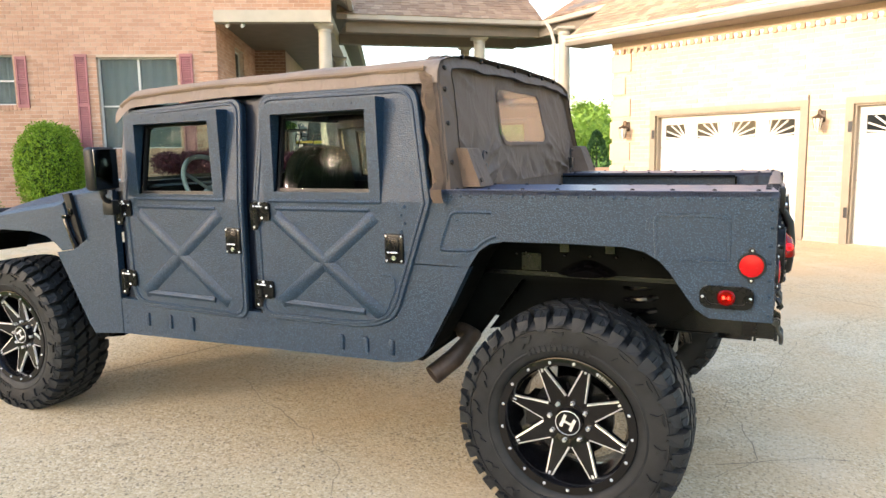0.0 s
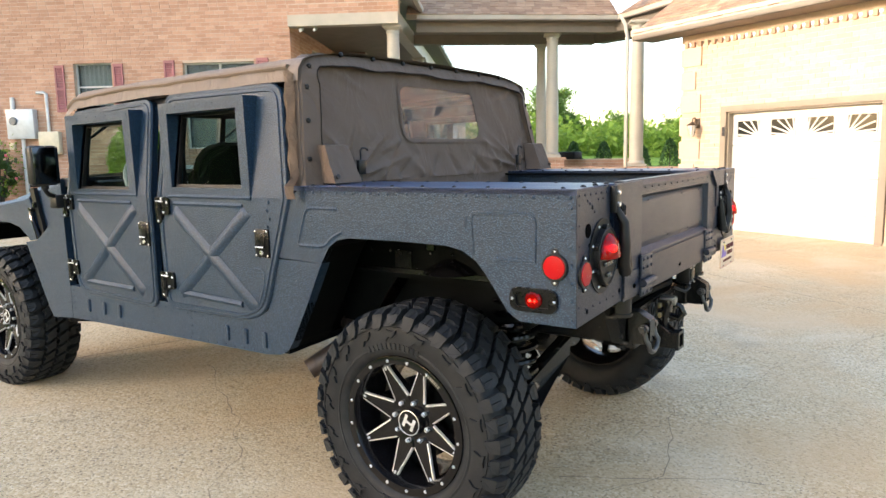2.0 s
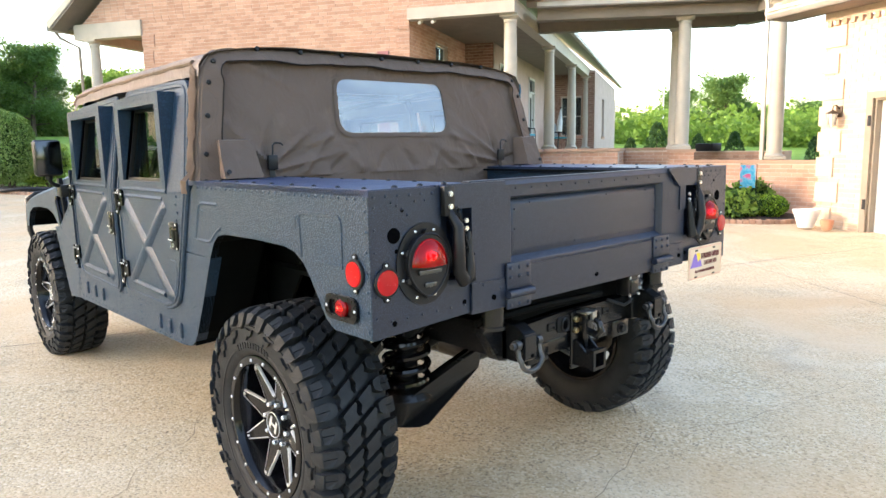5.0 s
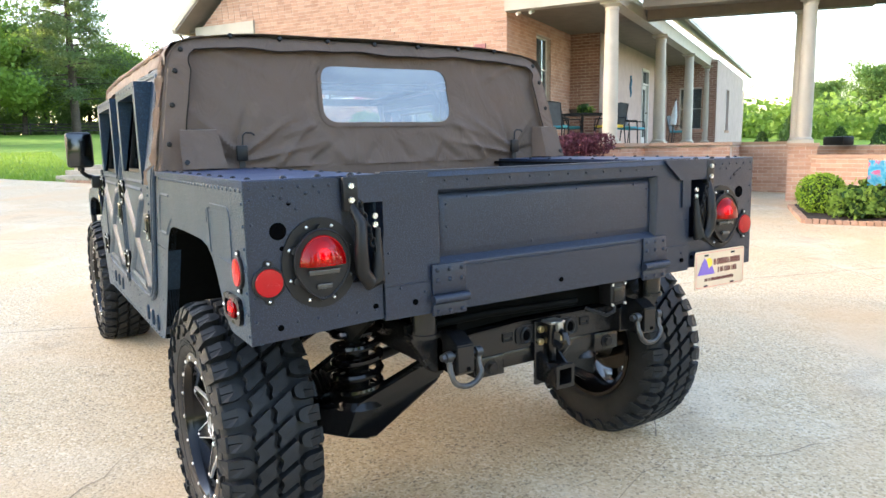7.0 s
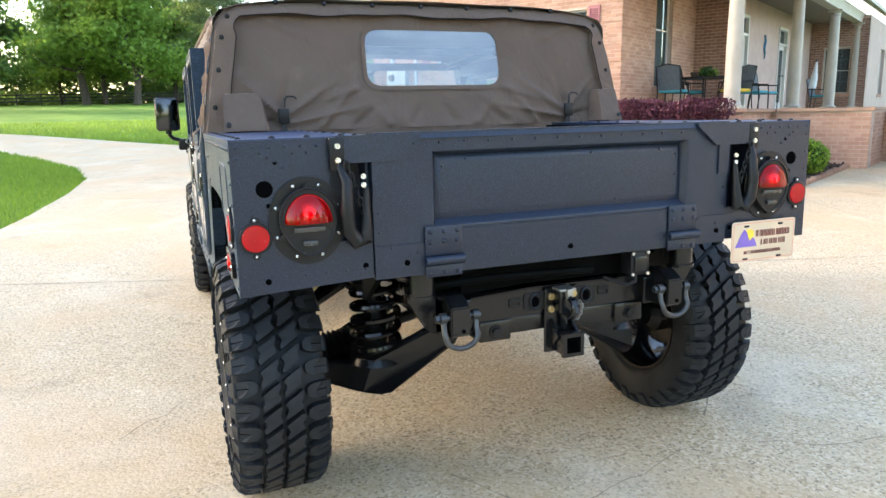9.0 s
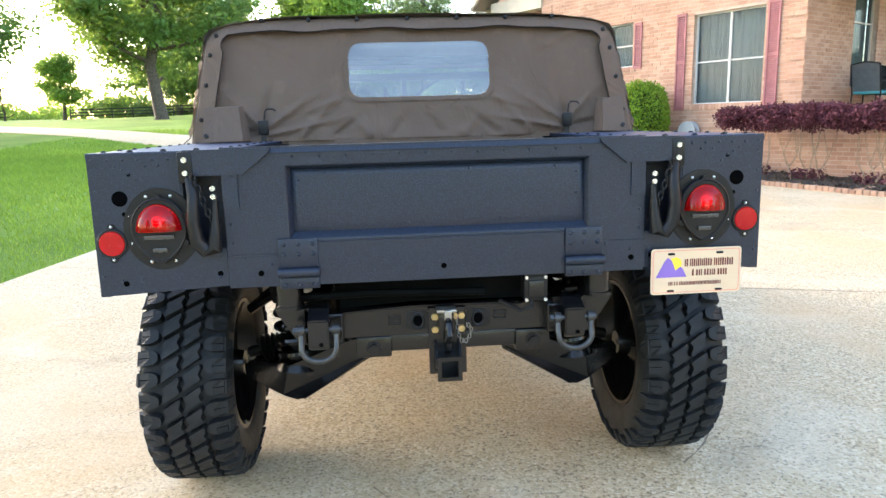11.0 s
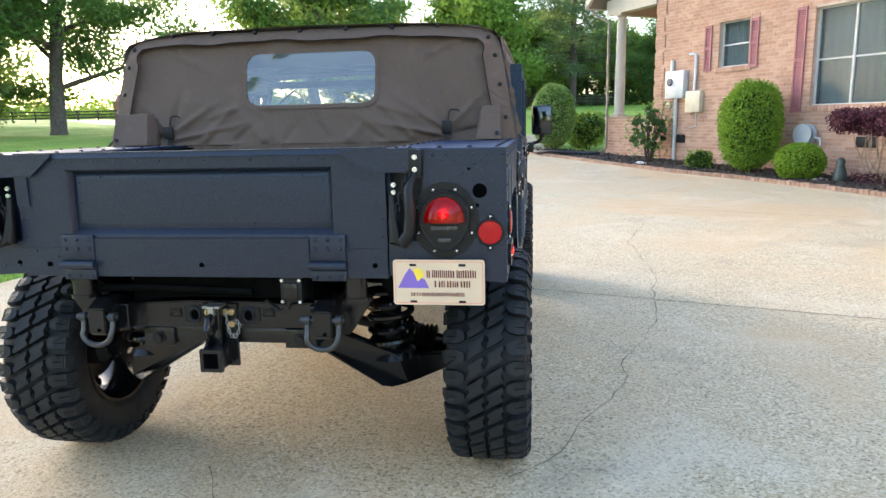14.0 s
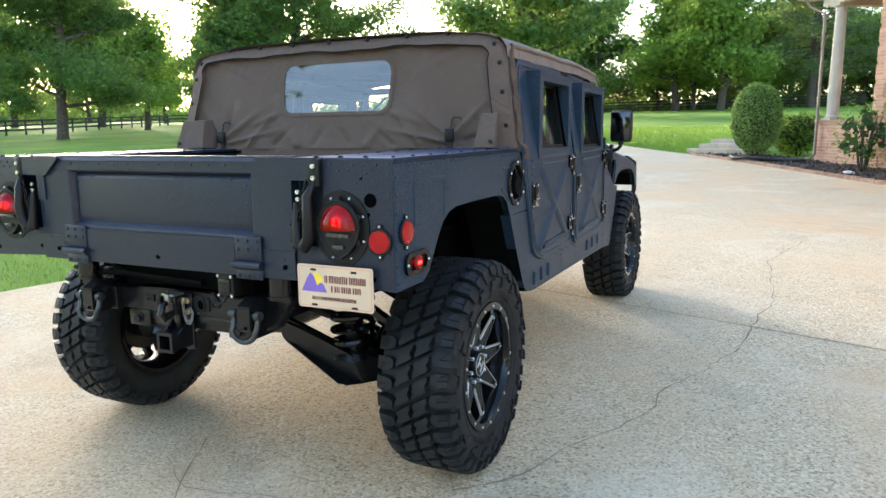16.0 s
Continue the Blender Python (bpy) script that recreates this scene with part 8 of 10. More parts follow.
for x in (-0.231, 0.317):
    s0 = -1 if x < 0 else 1
    bm = bmesh.new()
    rbox(bm, (min(x - s0 * 0.06, x + s0 * 0.06), -0.642, 0.632), (max(x - s0 * 0.06, x + s0 * 0.06), -0.50, 0.705), 0.006)
    br = tp("arm_bracket", bm, UNDER)
    bm = bmesh.new()
    disc(bm, (x, -0.642, 0.667), (0, -1, 0), 0.026, 0.004, 18)
    disc(bm, (x, -0.646, 0.667), (0, -1, 0), 0.017, 0.014, 6)
    part("arm_bolt", bm, BLACK, br)
bm = bmesh.new()
box(bm, (-0.98, 0.66, 0.66), (0.98, 2.6, 0.72))
box(bm, (-0.9, 2.6, 0.60), (0.9, 3.7, 0.66))
tp("floor_pan", bm, WELL, smooth=False)
for s in (-1, 1):
    bm = bmesh.new()
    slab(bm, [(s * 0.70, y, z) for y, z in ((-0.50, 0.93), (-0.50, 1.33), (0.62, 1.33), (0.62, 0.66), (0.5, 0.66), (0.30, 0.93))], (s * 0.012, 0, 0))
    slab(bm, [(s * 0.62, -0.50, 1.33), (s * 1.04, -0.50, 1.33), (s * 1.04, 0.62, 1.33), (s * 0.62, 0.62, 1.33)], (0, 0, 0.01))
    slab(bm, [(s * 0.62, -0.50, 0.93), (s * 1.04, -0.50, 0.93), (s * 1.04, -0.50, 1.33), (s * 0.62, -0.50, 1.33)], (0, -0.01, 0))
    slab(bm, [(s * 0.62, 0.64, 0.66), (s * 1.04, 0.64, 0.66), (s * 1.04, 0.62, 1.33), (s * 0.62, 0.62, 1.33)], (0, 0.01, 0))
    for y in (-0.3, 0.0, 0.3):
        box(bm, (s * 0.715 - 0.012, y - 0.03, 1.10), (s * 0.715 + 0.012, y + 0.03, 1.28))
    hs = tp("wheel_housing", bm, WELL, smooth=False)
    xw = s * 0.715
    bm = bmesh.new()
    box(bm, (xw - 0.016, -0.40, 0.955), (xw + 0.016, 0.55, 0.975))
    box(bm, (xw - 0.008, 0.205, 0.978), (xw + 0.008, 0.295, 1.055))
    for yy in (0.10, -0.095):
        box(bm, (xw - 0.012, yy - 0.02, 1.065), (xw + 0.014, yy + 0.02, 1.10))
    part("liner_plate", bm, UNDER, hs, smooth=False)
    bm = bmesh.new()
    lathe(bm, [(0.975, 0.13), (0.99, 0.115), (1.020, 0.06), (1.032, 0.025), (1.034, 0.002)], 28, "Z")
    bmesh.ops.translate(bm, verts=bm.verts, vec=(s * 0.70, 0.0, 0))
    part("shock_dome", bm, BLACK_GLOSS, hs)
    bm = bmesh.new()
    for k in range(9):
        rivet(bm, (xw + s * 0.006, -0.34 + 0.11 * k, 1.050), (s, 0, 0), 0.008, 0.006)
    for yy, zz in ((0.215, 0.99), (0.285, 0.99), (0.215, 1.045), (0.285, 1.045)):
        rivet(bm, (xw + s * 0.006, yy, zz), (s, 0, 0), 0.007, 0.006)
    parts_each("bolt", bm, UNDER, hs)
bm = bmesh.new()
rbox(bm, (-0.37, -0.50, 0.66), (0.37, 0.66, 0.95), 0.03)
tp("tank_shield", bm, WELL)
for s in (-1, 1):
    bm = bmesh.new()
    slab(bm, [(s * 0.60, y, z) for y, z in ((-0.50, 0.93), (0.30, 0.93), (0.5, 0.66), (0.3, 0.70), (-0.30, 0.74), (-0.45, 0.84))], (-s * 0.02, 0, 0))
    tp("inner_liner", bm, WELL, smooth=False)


def suspension(s, y):
    dx = 0.025 if s > 0 else 0.0             # the axle sits a little to the right under the body
    bm = bmesh.new()
    b2 = bmesh.new()
    slab(b2, [(s * 0.20, y - 0.32, 0.65), (s * 0.36, y - 0.32, 0.60), (s * 0.58, y - 0.30, 0.487), (s * 0.79, y - 0.08, 0.45), (s * 0.79, y - 0.08, 0.385), (s * 0.62, y - 0.26, 0.362), (s * 0.53, y - 0.32, 0.356), (s * 0.23, y - 0.32, 0.535)], (0, 0.06, 0))
    bmesh.ops.bevel(b2, geom=b2.edges[:], offset=0.016, segments=3, affect="EDGES")
    merge(bm, b2)
    slab(bm, [(s * 0.24, y + 0.25, 0.655), (s * 0.66, y + 0.15, 0.475), (s * 0.79, y + 0.06, 0.41), (s * 0.66, y + 0.15, 0.415), (s * 0.30, y + 0.25, 0.575)], (0, -0.05, 0))
    slab(bm, [(s * 0.40, y - 0.28, 0.47), (s * 0.74, y - 0.10, 0.40), (s * 0.74, y + 0.12, 0.40), (s * 0.40, y + 0.20, 0.47)], (0, 0, 0.02))
    bmesh.ops.translate(bm, vec=(dx, 0, 0), verts=bm.verts)
    tp("lower_control_arm", bm, UNDER, label="black steel control arm", smooth=False)
    bm = bmesh.new()
    tube(bm, [(s * 0.40, y - 0.12, 0.90), (s * 0.62, y - 0.06, 0.76), (s * 0.76, y, 0.66)], 0.022, 8)
    tube(bm, [(s * 0.40, y + 0.16, 0.90), (s * 0.62, y + 0.08, 0.76), (s * 0.76, y, 0.66)], 0.022, 8)
    tp("upper_control_arm", bm, UNDER)
    bm = bmesh.new()
    turns, n = 8.0, 170
    pts = []
    for k in range(n + 1):
        t = k / n
        a = 2 * math.pi * turns * t
        pts.append((s * 0.535 + dx + 0.086 * math.cos(a), y - 0.20 + 0.086 * math.sin(a), 0.50 + 0.44 * t))
    tube(bm, pts, 0.0155, 8)
    tp("coil_spring", bm, BLACK_GLOSS, label="gloss black coil spring")
    bm = bmesh.new()
    tube(bm, [(s * 0.535 + dx, y - 0.20, 0.46), (s * 0.535 + dx, y - 0.20, 0.72), (s * 0.535 + dx, y - 0.20, 0.72), (s * 0.535 + dx, y - 0.20, 0.95)], [0.046, 0.046, 0.026, 0.026], 14)
    tube(bm, [(s * 0.535 + dx, y - 0.20, 0.47), (s * 0.535 + dx, y - 0.20, 0.497)], [0.105, 0.09], 18)
    tp("shock_absorber", bm, UNDER)
    bm = bmesh.new()
    tube(bm, [(s * 0.20, y, 0.60), (s * 0.78, y, 0.47)], 0.024, 10)
    for k in range(7):
        p0, p1 = Vector((s * 0.58, y, 0.515)), Vector((s * 0.72, y, 0.483))
        a = p0.lerp(p1, k / 7)
        b = p0.lerp(p1, (k + 0.5) / 7)
        c = p0.lerp(p1, (k + 1) / 7)
        tube(bm, [a, b, c], [0.032 + 0.002 * k, 0.046 + 0.003 * k, 0.034 + 0.002 * k], 14)
    tp("half_shaft", bm, BLACK, label="half shaft with a ribbed rubber boot")


for yy in (0.0, 3.37):
    for side in (-1, 1):
        suspension(side, yy)
for yy in (0.0, 3.37):
    bm = bmesh.new()
    rbox(bm, (-0.17, yy - 0.2, 0.50), (0.17, yy + 0.2, 0.76), 0.06, 3)
    tube(bm, [(0, yy - 0.24, 0.62), (0, yy - 0.2, 0.62)], 0.10, 16)
    tp("differential", bm, UNDER)
bm = bmesh.new()
tube(bm, [(0, 0.2, 0.63), (0, 3.2, 0.66)], 0.045, 10)
tp("prop_shaft", bm, UNDER)
bm = bmesh.new()
box(bm, (-0.34, -0.60, 0.80), (0.36, -0.22, 0.93))
tube(bm, [(-0.55, -0.62, 0.845), (-0.25, -0.66, 0.865), (0.15, -0.65, 0.85)], 0.014, 8)
tp("fuel_tank", bm, WELL, smooth=False)


def shackle(x, post):
    s = -1 if x < 0 else 1
    bm = bmesh.new()
    b2 = bmesh.new()
    slab(b2, [(x - 0.033, -0.64, 0.832), (x - 0.033, -0.70, 0.830), (x - 0.033, -0.752, 0.800), (x - 0.033, -0.752, 0.712), (x - 0.033, -0.735, 0.698), (x - 0.033, -0.64, 0.698)], (0.066, 0, 0))
    bmesh.ops.bevel(b2, geom=b2.edges[:], offset=0.004, segments=2, affect="EDGES")
    merge(bm, b2)
    slab(bm, [(post - s * 0.045, -0.66, 0.821), (post + s * 0.05, -0.66, 0.828), (post + s * 0.05, -0.66, 0.815), (post - s * 0.025, -0.66, 0.700), (x + s * 0.03, -0.66, 0.690), (x + s * 0.03, -0.66, 0.80)], (0, 0.05, 0))
    rbox(bm, (x - s * 0.030 - 0.045, -0.67, 0.70), (x - s * 0.030 + 0.045, -0.60, 0.80), 0.006)
    mount = tp("shackle_mount", bm, UNDER, label="black shackle mount", smooth=False)
    bm = bmesh.new()
    disc(bm, (x + 0.008, -0.752, 0.722), (0, -1, 0), 0.007, 0.003, 10)
    part("mount_hole", bm, HOLE, mount)
    bm = bmesh.new()
    pts = [(x - 0.056, -0.735, 0.775), (x - 0.056, -0.745, 0.725)]
    pts += [(x - 0.056 * math.cos(t), -0.757, 0.712 - 0.044 * math.sin(t)) for t in np.linspace(0.1, math.pi - 0.1, 11)]
    pts += [(x + 0.056, -0.745, 0.725), (x + 0.056, -0.735, 0.775)]
    tube(bm, pts, 0.0095, 10)
    tube(bm, [(x - 0.074, -0.735, 0.768), (x + 0.074, -0.735, 0.768)], 0.008, 8)
    for dx in (-0.056, 0.056):
        tube(bm, [(x + dx - 0.011, -0.735, 0.768), (x + dx + 0.011, -0.735, 0.768)], 0.018, 12)
    tube(bm, [(x - 0.082, -0.735, 0.768), (x - 0.068, -0.735, 0.768)], 0.012, 6)
    part("bow_shackle", bm, SHACKLE_GREY, mount, "grey forged bow shackle")
    bm = bmesh.new()
    tube(bm, [(post, -0.655, 0.83), (post, -0.655, 0.93)], 0.042, 16)
    tube(bm, [(post, -0.655, 0.824), (post, -0.655, 0.836)], 0.049, 16)
    part("lift_post", bm, UNDER, mount)


shackle(-0.404, -0.500)
shackle(0.437, 0.537)
# tow hitch: plate, receiver tube, pintle latch with chain
HX = 0.018
bm = bmesh.new()
rbox(bm, (HX - 0.062, -0.655, 0.566), (HX + 0.066, -0.642, 0.802), 0.003, 1)
hitch = tp("tow_hitch", bm, UNDER, label="black receiver hitch with a pintle latch", smooth=False)
bm = bmesh.new()
corners = ((-1, -1), (1, -1), (1, 1), (-1, 1))
rings = [[bm.verts.new((HX + cx * r, y, 0.613 + cz * r)) for cx, cz in corners] for r, y in ((0.036, -0.65), (0.036, -0.730), (0.041, -0.730), (0.041, -0.747), (0.028, -0.747), (0.028, -0.66))]
for a, b in zip(rings, rings[1:]):
    for k in range(4):
        bm.faces.new((a[k], a[(k + 1) % 4], b[(k + 1) % 4], b[k]))
bm.faces.new(rings[-1])
part("receiver_tube", bm, UNDER, hitch, smooth=False)
for sg in (-1, 1):
    bm = bmesh.new()
    slab(bm, [(HX + sg * 0.036, -0.655, 0.69), (HX + sg * 0.036, -0.655, 0.58), (HX + sg * 0.036, -0.715, 0.64)], (sg * 0.008, 0, 0))
    part("gusset", bm, UNDER, hitch, smooth=False)
bm = bmesh.new()
rbox(bm, (HX - 0.030, -0.700, 0.715), (HX + 0.022, -0.655, 0.800), 0.008)
tube(bm, [(HX - 0.004, -0.68, 0.725), (HX - 0.002, -0.735, 0.712), (HX, -0.755, 0.735), (HX, -0.742, 0.765), (HX, -0.715, 0.775)], [0.014, 0.016, 0.015, 0.013, 0.010], 10)
tube(bm, [(HX + 0.002, -0.672, 0.72), (HX + 0.006, -0.668, 0.655)], 0.013, 8)
part("pintle", bm, UNDER, hitch)
bm = bmesh.new()
rbox(bm, (HX - 0.036, -0.712, 0.796), (HX + 0.030, -0.655, 0.806), 0.003)
rbox(bm, (HX - 0.012, -0.722, 0.770), (HX + 0.012, -0.705, 0.806), 0.003)
part("latch_plate", bm, DULL_STEEL, hitch)
bm = bmesh.new()
for x, z in ((-0.022, 0.771), (-0.022, 0.726), (0.068, 0.772), (0.068, 0.727), (0.044, 0.772)):
    disc(bm, (x, -0.655, z), (0, -1, 0), 0.013, 0.012, 6, 0, 0.002)
parts_each("hitch_bolt", bm, plain("zinc_bolt", (0.55, 0.42, 0.2), 0.35, 0.9, 0.2, 30), hitch, "yellowed hitch bolt")
bm = bmesh.new()
loop = [(0.050, 0.765), (0.053, 0.735), (0.058, 0.705), (0.066, 0.686), (0.082, 0.684), (0.094, 0.700), (0.100, 0.724), (0.092, 0.738), (0.078, 0.742)]
path = []
for p, q in zip(loop, loop[1:]):
    path += [(p[0] + (q[0] - p[0]) * u, p[1] + (q[1] - p[1]) * u) for u in (0.0, 0.5)]
for k, (x, z) in enumerate(path):
    chain_link(bm, Vector((x, -0.668, z)), k % 2, 0.0068, 0.0016)
tp("chain", bm, DULL_STEEL, hitch, "bright safety chain")
# light-cable box beside the hitch
bm = bmesh.new()
rbox(bm, (0.276, -0.705, 0.822), (0.356, -0.640, 0.906), 0.006)
box(bm, (0.281, -0.708, 0.906), (0.351, -0.640, 0.913))
tube(bm, [(0.305, -0.69, 0.825), (0.30, -0.70, 0.80), (0.27, -0.69, 0.785), (0.20, -0.65, 0.815)], 0.007, 8)
sock = tp("trailer_socket", bm, BLACK, label="black trailer socket box")
bm = bmesh.new()
rbox(bm, (0.290, -0.712, 0.836), (0.342, -0.704, 0.892), 0.004)
part("socket_cover", bm, UNDER, sock)
bm = bmesh.new()
for x in (0.284, 0.348):
    for z in (0.826, 0.902):
        disc(bm, (x, -0.705, z), (0, -1, 0), 0.006, 0.005, 8)
parts_each("screw", bm, STEEL, sock)
# exhaust
bm = bmesh.new()
tube(bm, [(-0.45, 1.1, 0.66), (-0.62, 0.75, 0.70), (-0.74, 0.53, 0.655), (-0.84, 0.575, 0.575), (-0.935, 0.645, 0.51)], [0.035, 0.038, 0.042, 0.046, 0.046], 14, False)
tube(bm, [(-0.935, 0.645, 0.51), (-0.84, 0.575, 0.575)], 0.042, 14, False)
tp("exhaust_tail", bm, RUST, label="rust-tinted exhaust tailpipe")

# ---- trees and shrubs ----
def leaf_mesh(name, centres, size, rng, material, parent, label="", up=0.3, slim=0.55, kind="stuff"):
    """Many small folded leaves, one quad each, about the given centres."""
    c = np.asarray(centres, float)
    n = len(c)
    d = rng.normal(size=(n, 3))
    d[:, 2] = d[:, 2] * (1 - up) - up * 0.6
    d /= np.linalg.norm(d, axis=1)[:, None]
    e = rng.normal(size=(n, 3))
    e -= (e * d).sum(1)[:, None] * d
    e /= np.linalg.norm(e, axis=1)[:, None]
    s = size * rng.uniform(0.6, 1.3, n)[:, None]
    v = np.stack([c - d * s * 0.5, c + e * s * slim * 0.5, c + d * s * 0.5, c - e * s * slim * 0.5], 1).reshape(-1, 3)
    f = np.arange(4 * n).reshape(-1, 4).tolist()
    ob = pydata(name, v, f, material, parent, label)
    ob["kind"] = kind
    return ob


def grow(bm, p, d, length, r, level, rng, ends, levels):
    """One limb and, from it, its own smaller limbs."""
    pts, rs = [Vector(p)], [r]
    n = 5
    dv = Vector(d).normalized()
    for k in range(n):
        dv = (dv + Vector(rng.normal(size=3) * 0.13) + Vector((0, 0, 0.05 if level else 0))).normalized()
        pts.append(pts[-1] + dv * length / n)
        rs.append(r * (1 - 0.62 * (k + 1) / n))
    tube(bm, pts, rs, 8 if level < 2 else 5, False)
    if level >= levels:
        ends += pts[2:]
        return
    if level >= levels - 1:
        ends += pts[3:]
    m = 5 if level == 0 else 4
    for k in range(m):
        t = 0.45 + 0.55 * (k + rng.uniform(0, 1)) / m if level == 0 else 0.25 + 0.75 * (k + 0.5) / m
        i = min(n - 1, int(t * n))
        q = pts[i].lerp(pts[i + 1], t * n - i)
        a = rng.uniform(0, 2 * math.pi)
        side = Vector((math.cos(a), math.sin(a), rng.uniform(-0.05, 0.55)))
        grow(bm, q, dv * 0.35 + side, length * rng.uniform(0.55, 0.8), rs[i] * 0.6, level + 1, rng, ends, levels)


def broadleaf(name, h, spread, seed, mat, leaf, count, label, clump=1.1, low=0.16):
    """A spreading tree: trunk with limbs, and a crown of leaf clumps with gaps."""
    rng = np.random.default_rng(seed)
    t = root(name, Matrix.Identity(4), label, "tree", "trees round the lawn")
    bm = bmesh.new()
    ends = []
    trunk_h = h * 0.42
    r0 = h * 0.024
    pts = [Vector((0, 0, -0.3)), Vector((0, 0, 0.2)), Vector((0.02 * h * rng.normal(), 0.02 * h * rng.normal(), trunk_h * 0.5)), Vector((0.03 * h * rng.normal(), 0.03 * h * rng.normal(), trunk_h)), Vector((0.03 * h * rng.normal(), 0.03 * h * rng.normal(), h * 0.75))]
    tube(bm, pts, [r0 * 1.5, r0 * 1.1, r0 * 0.9, r0 * 0.7, r0 * 0.2], 10, False)
    m = 11
    for k in range(m):
        z = low * h + (0.78 - low) * h * (k + rng.uniform(0, 0.8)) / m
        a = k * 2.4 + rng.uniform(-0.4, 0.4)
        i = 2 if z < trunk_h else 3
        c = Vector((pts[i].x, pts[i].y, z))
        reach = spread * (0.95 - 0.55 * max(0.0, (z / h - 0.35)) / 0.5) * rng.uniform(0.75, 1.1)
        grow(bm, c, (math.cos(a), math.sin(a), 0.12 + 0.6 * z / h), reach * 0.62, r0 * 0.42, 1, rng, ends, 2)
    grow(bm, pts[3], (0.1, 0.1, 1), h * 0.42, r0 * 0.6, 1, rng, ends, 2)
    part("trunk", bm, BARK, t)
    ends = np.array([tuple(e) for e in ends])
    pick = ends[rng.integers(0, len(ends), count)]
    cl = rng.normal(size=(count, 3)) * np.array([clump, clump, clump * 0.55])
    leaf_mesh("crown", pick + cl, leaf, rng, mat, t)
    return t


def pine(name, h, spread, seed, count, label):
    rng = np.random.default_rng(seed)
    t = root(name, Matrix.Identity(4), label, "tree", "trees round the lawn")
    bm = bmesh.new()
    tube(bm, [(0, 0, -0.3), (0, 0, h * 0.4), (0.2, 0.1, h * 0.8), (0.2, 0.1, h)], [h * 0.022, h * 0.017, h * 0.009, 0.03], 10, False)
    cs = []
    for k in range(74):
        z = h * (0.17 + 0.81 * (k / 74) ** 0.9)
        a = k * 2.4 + rng.uniform(-0.5, 0.5)
        L = spread * (1.05 - 0.85 * (z / h - 0.16) / 0.84) * rng.uniform(0.55, 1.1)
        e = Vector((math.cos(a) * L, math.sin(a) * L, z + L * rng.uniform(-0.12, 0.22)))
        b = Vector((0.1, 0.05, z))
        tube(bm, [b, b.lerp(e, 0.5) + Vector((0, 0, 0.1)), e], [0.10, 0.06, 0.02], 5, False)
        for q in np.linspace(0.35, 1.05, 9):
            p = b.lerp(e, float(q))
            cs.append((p, 0.35 + 0.5 * q))
    part("trunk", bm, BARK, t)
    idx = rng.integers(0, len(cs), count)
    pos = np.array([tuple(cs[i][0]) for i in idx]) + rng.normal(size=(count, 3)) * np.array([0.85, 0.85, 0.62]) * np.array([cs[i][1] for i in idx])[:, None]
    leaf_mesh("crown", pos, 0.5, rng, LEAF_PINE, t, slim=0.25)
    return t


def at(x, y, turn=0.0, s=1.0, dz=0.0):
    return pose(x, y, ground_z(x, y) - 0.03 + dz, 0, 0, turn) @ Matrix.Scale(s, 4)


def put_tree(proto, x, y, turn, s, label=""):
    c = copy_thing(proto, at(x, y, turn))
    c.scale = (s, s, s)
    if label:
        c["label"] = label
    return c


near_oak = broadleaf("oak_tree", 17.0, 9.5, 11, LEAF_OAK, 0.25, 84000, "large dark green oak standing on the lawn", 0.80, 0.15)
near_oak.matrix_basis = at(-29.6, 39.2, 20)
near_oak.scale = (1.12, 1.12, 1.12)
near_shade = broadleaf("oak_tree", 15.2, 8.6, 23, LEAF_OAK, 0.25, 66000, "spreading green shade tree on the lawn", 0.80, 0.14)
near_shade.matrix_basis = at(-44.0, 31.5, 75)
oak = broadleaf("oak_tree", 17.0, 9.5, 11, LEAF_OAK, 0.38, 34000, "big dark green oak across the lawn", 0.85, 0.12)
oak.matrix_basis = at(-62.0, 70.0, 140)
oak2 = broadleaf("oak_tree", 15.0, 8.0, 23, LEAF_OAK, 0.40, 24000, "green tree in the wood behind the lawn", 0.9, 0.10)
oak2.matrix_basis = at(-22.0, 100.0, 33)
oak2.scale = (1.15, 1.15, 1.15)
maple = broadleaf("maple_tree", 12.0, 5.5, 37, LEAF_LIGHT, 0.42, 12000, "light green young maple on the lawn", 0.85)
maple.matrix_basis = at(-56.0, 50.0, 10)
tall_pine = pine("pine_tree", 25.0, 8.5, 5, 36000, "tall dark pine at the lawn's edge")
tall_pine.matrix_basis = at(5.9, 96.0)
for x, y, turn, k in ((-4.0, 90.0, 40, 1.45), (-10.0, 96.0, 200, 1.6), (12.5, 106.0, 110, 1.1), (17.5, 114.0, 300, 1.0)):
    put_tree(maple, x, y, turn, k, "tall light green tree at the lawn's edge")
rt = random.Random(12)
# Trees added out of view to dim the truck's rear; window reflections suggest them.
for x, y, s in ((-34.0, -40.0, 1.0), (-14.0, -46.0, 1.1), (6.0, -42.0, 1.0), (26.0, -46.0, 1.15), (44.0, -38.0, 1.0)):
    put_tree(oak if x < 0 else oak2, x, y, rt.uniform(0, 360), s, "broad green tree added out of view across the drive")
for x, y, s in ((-34.0, 38.0, 0.75), (-22.0, 70.0, 1.45), (-75.0, 60.0, 1.1), (-66.0, 36.0, 1.0)):
    put_tree(oak if s != 0.75 else oak2, x, y, rt.uniform(0, 360), s, "big dark green oak across the lawn")
for x, y, s in ((-6.0, 112.0, 0.8), (24.0, 112.0, 0.5)):
    put_tree(tall_pine, x, y, rt.uniform(0, 360), s)
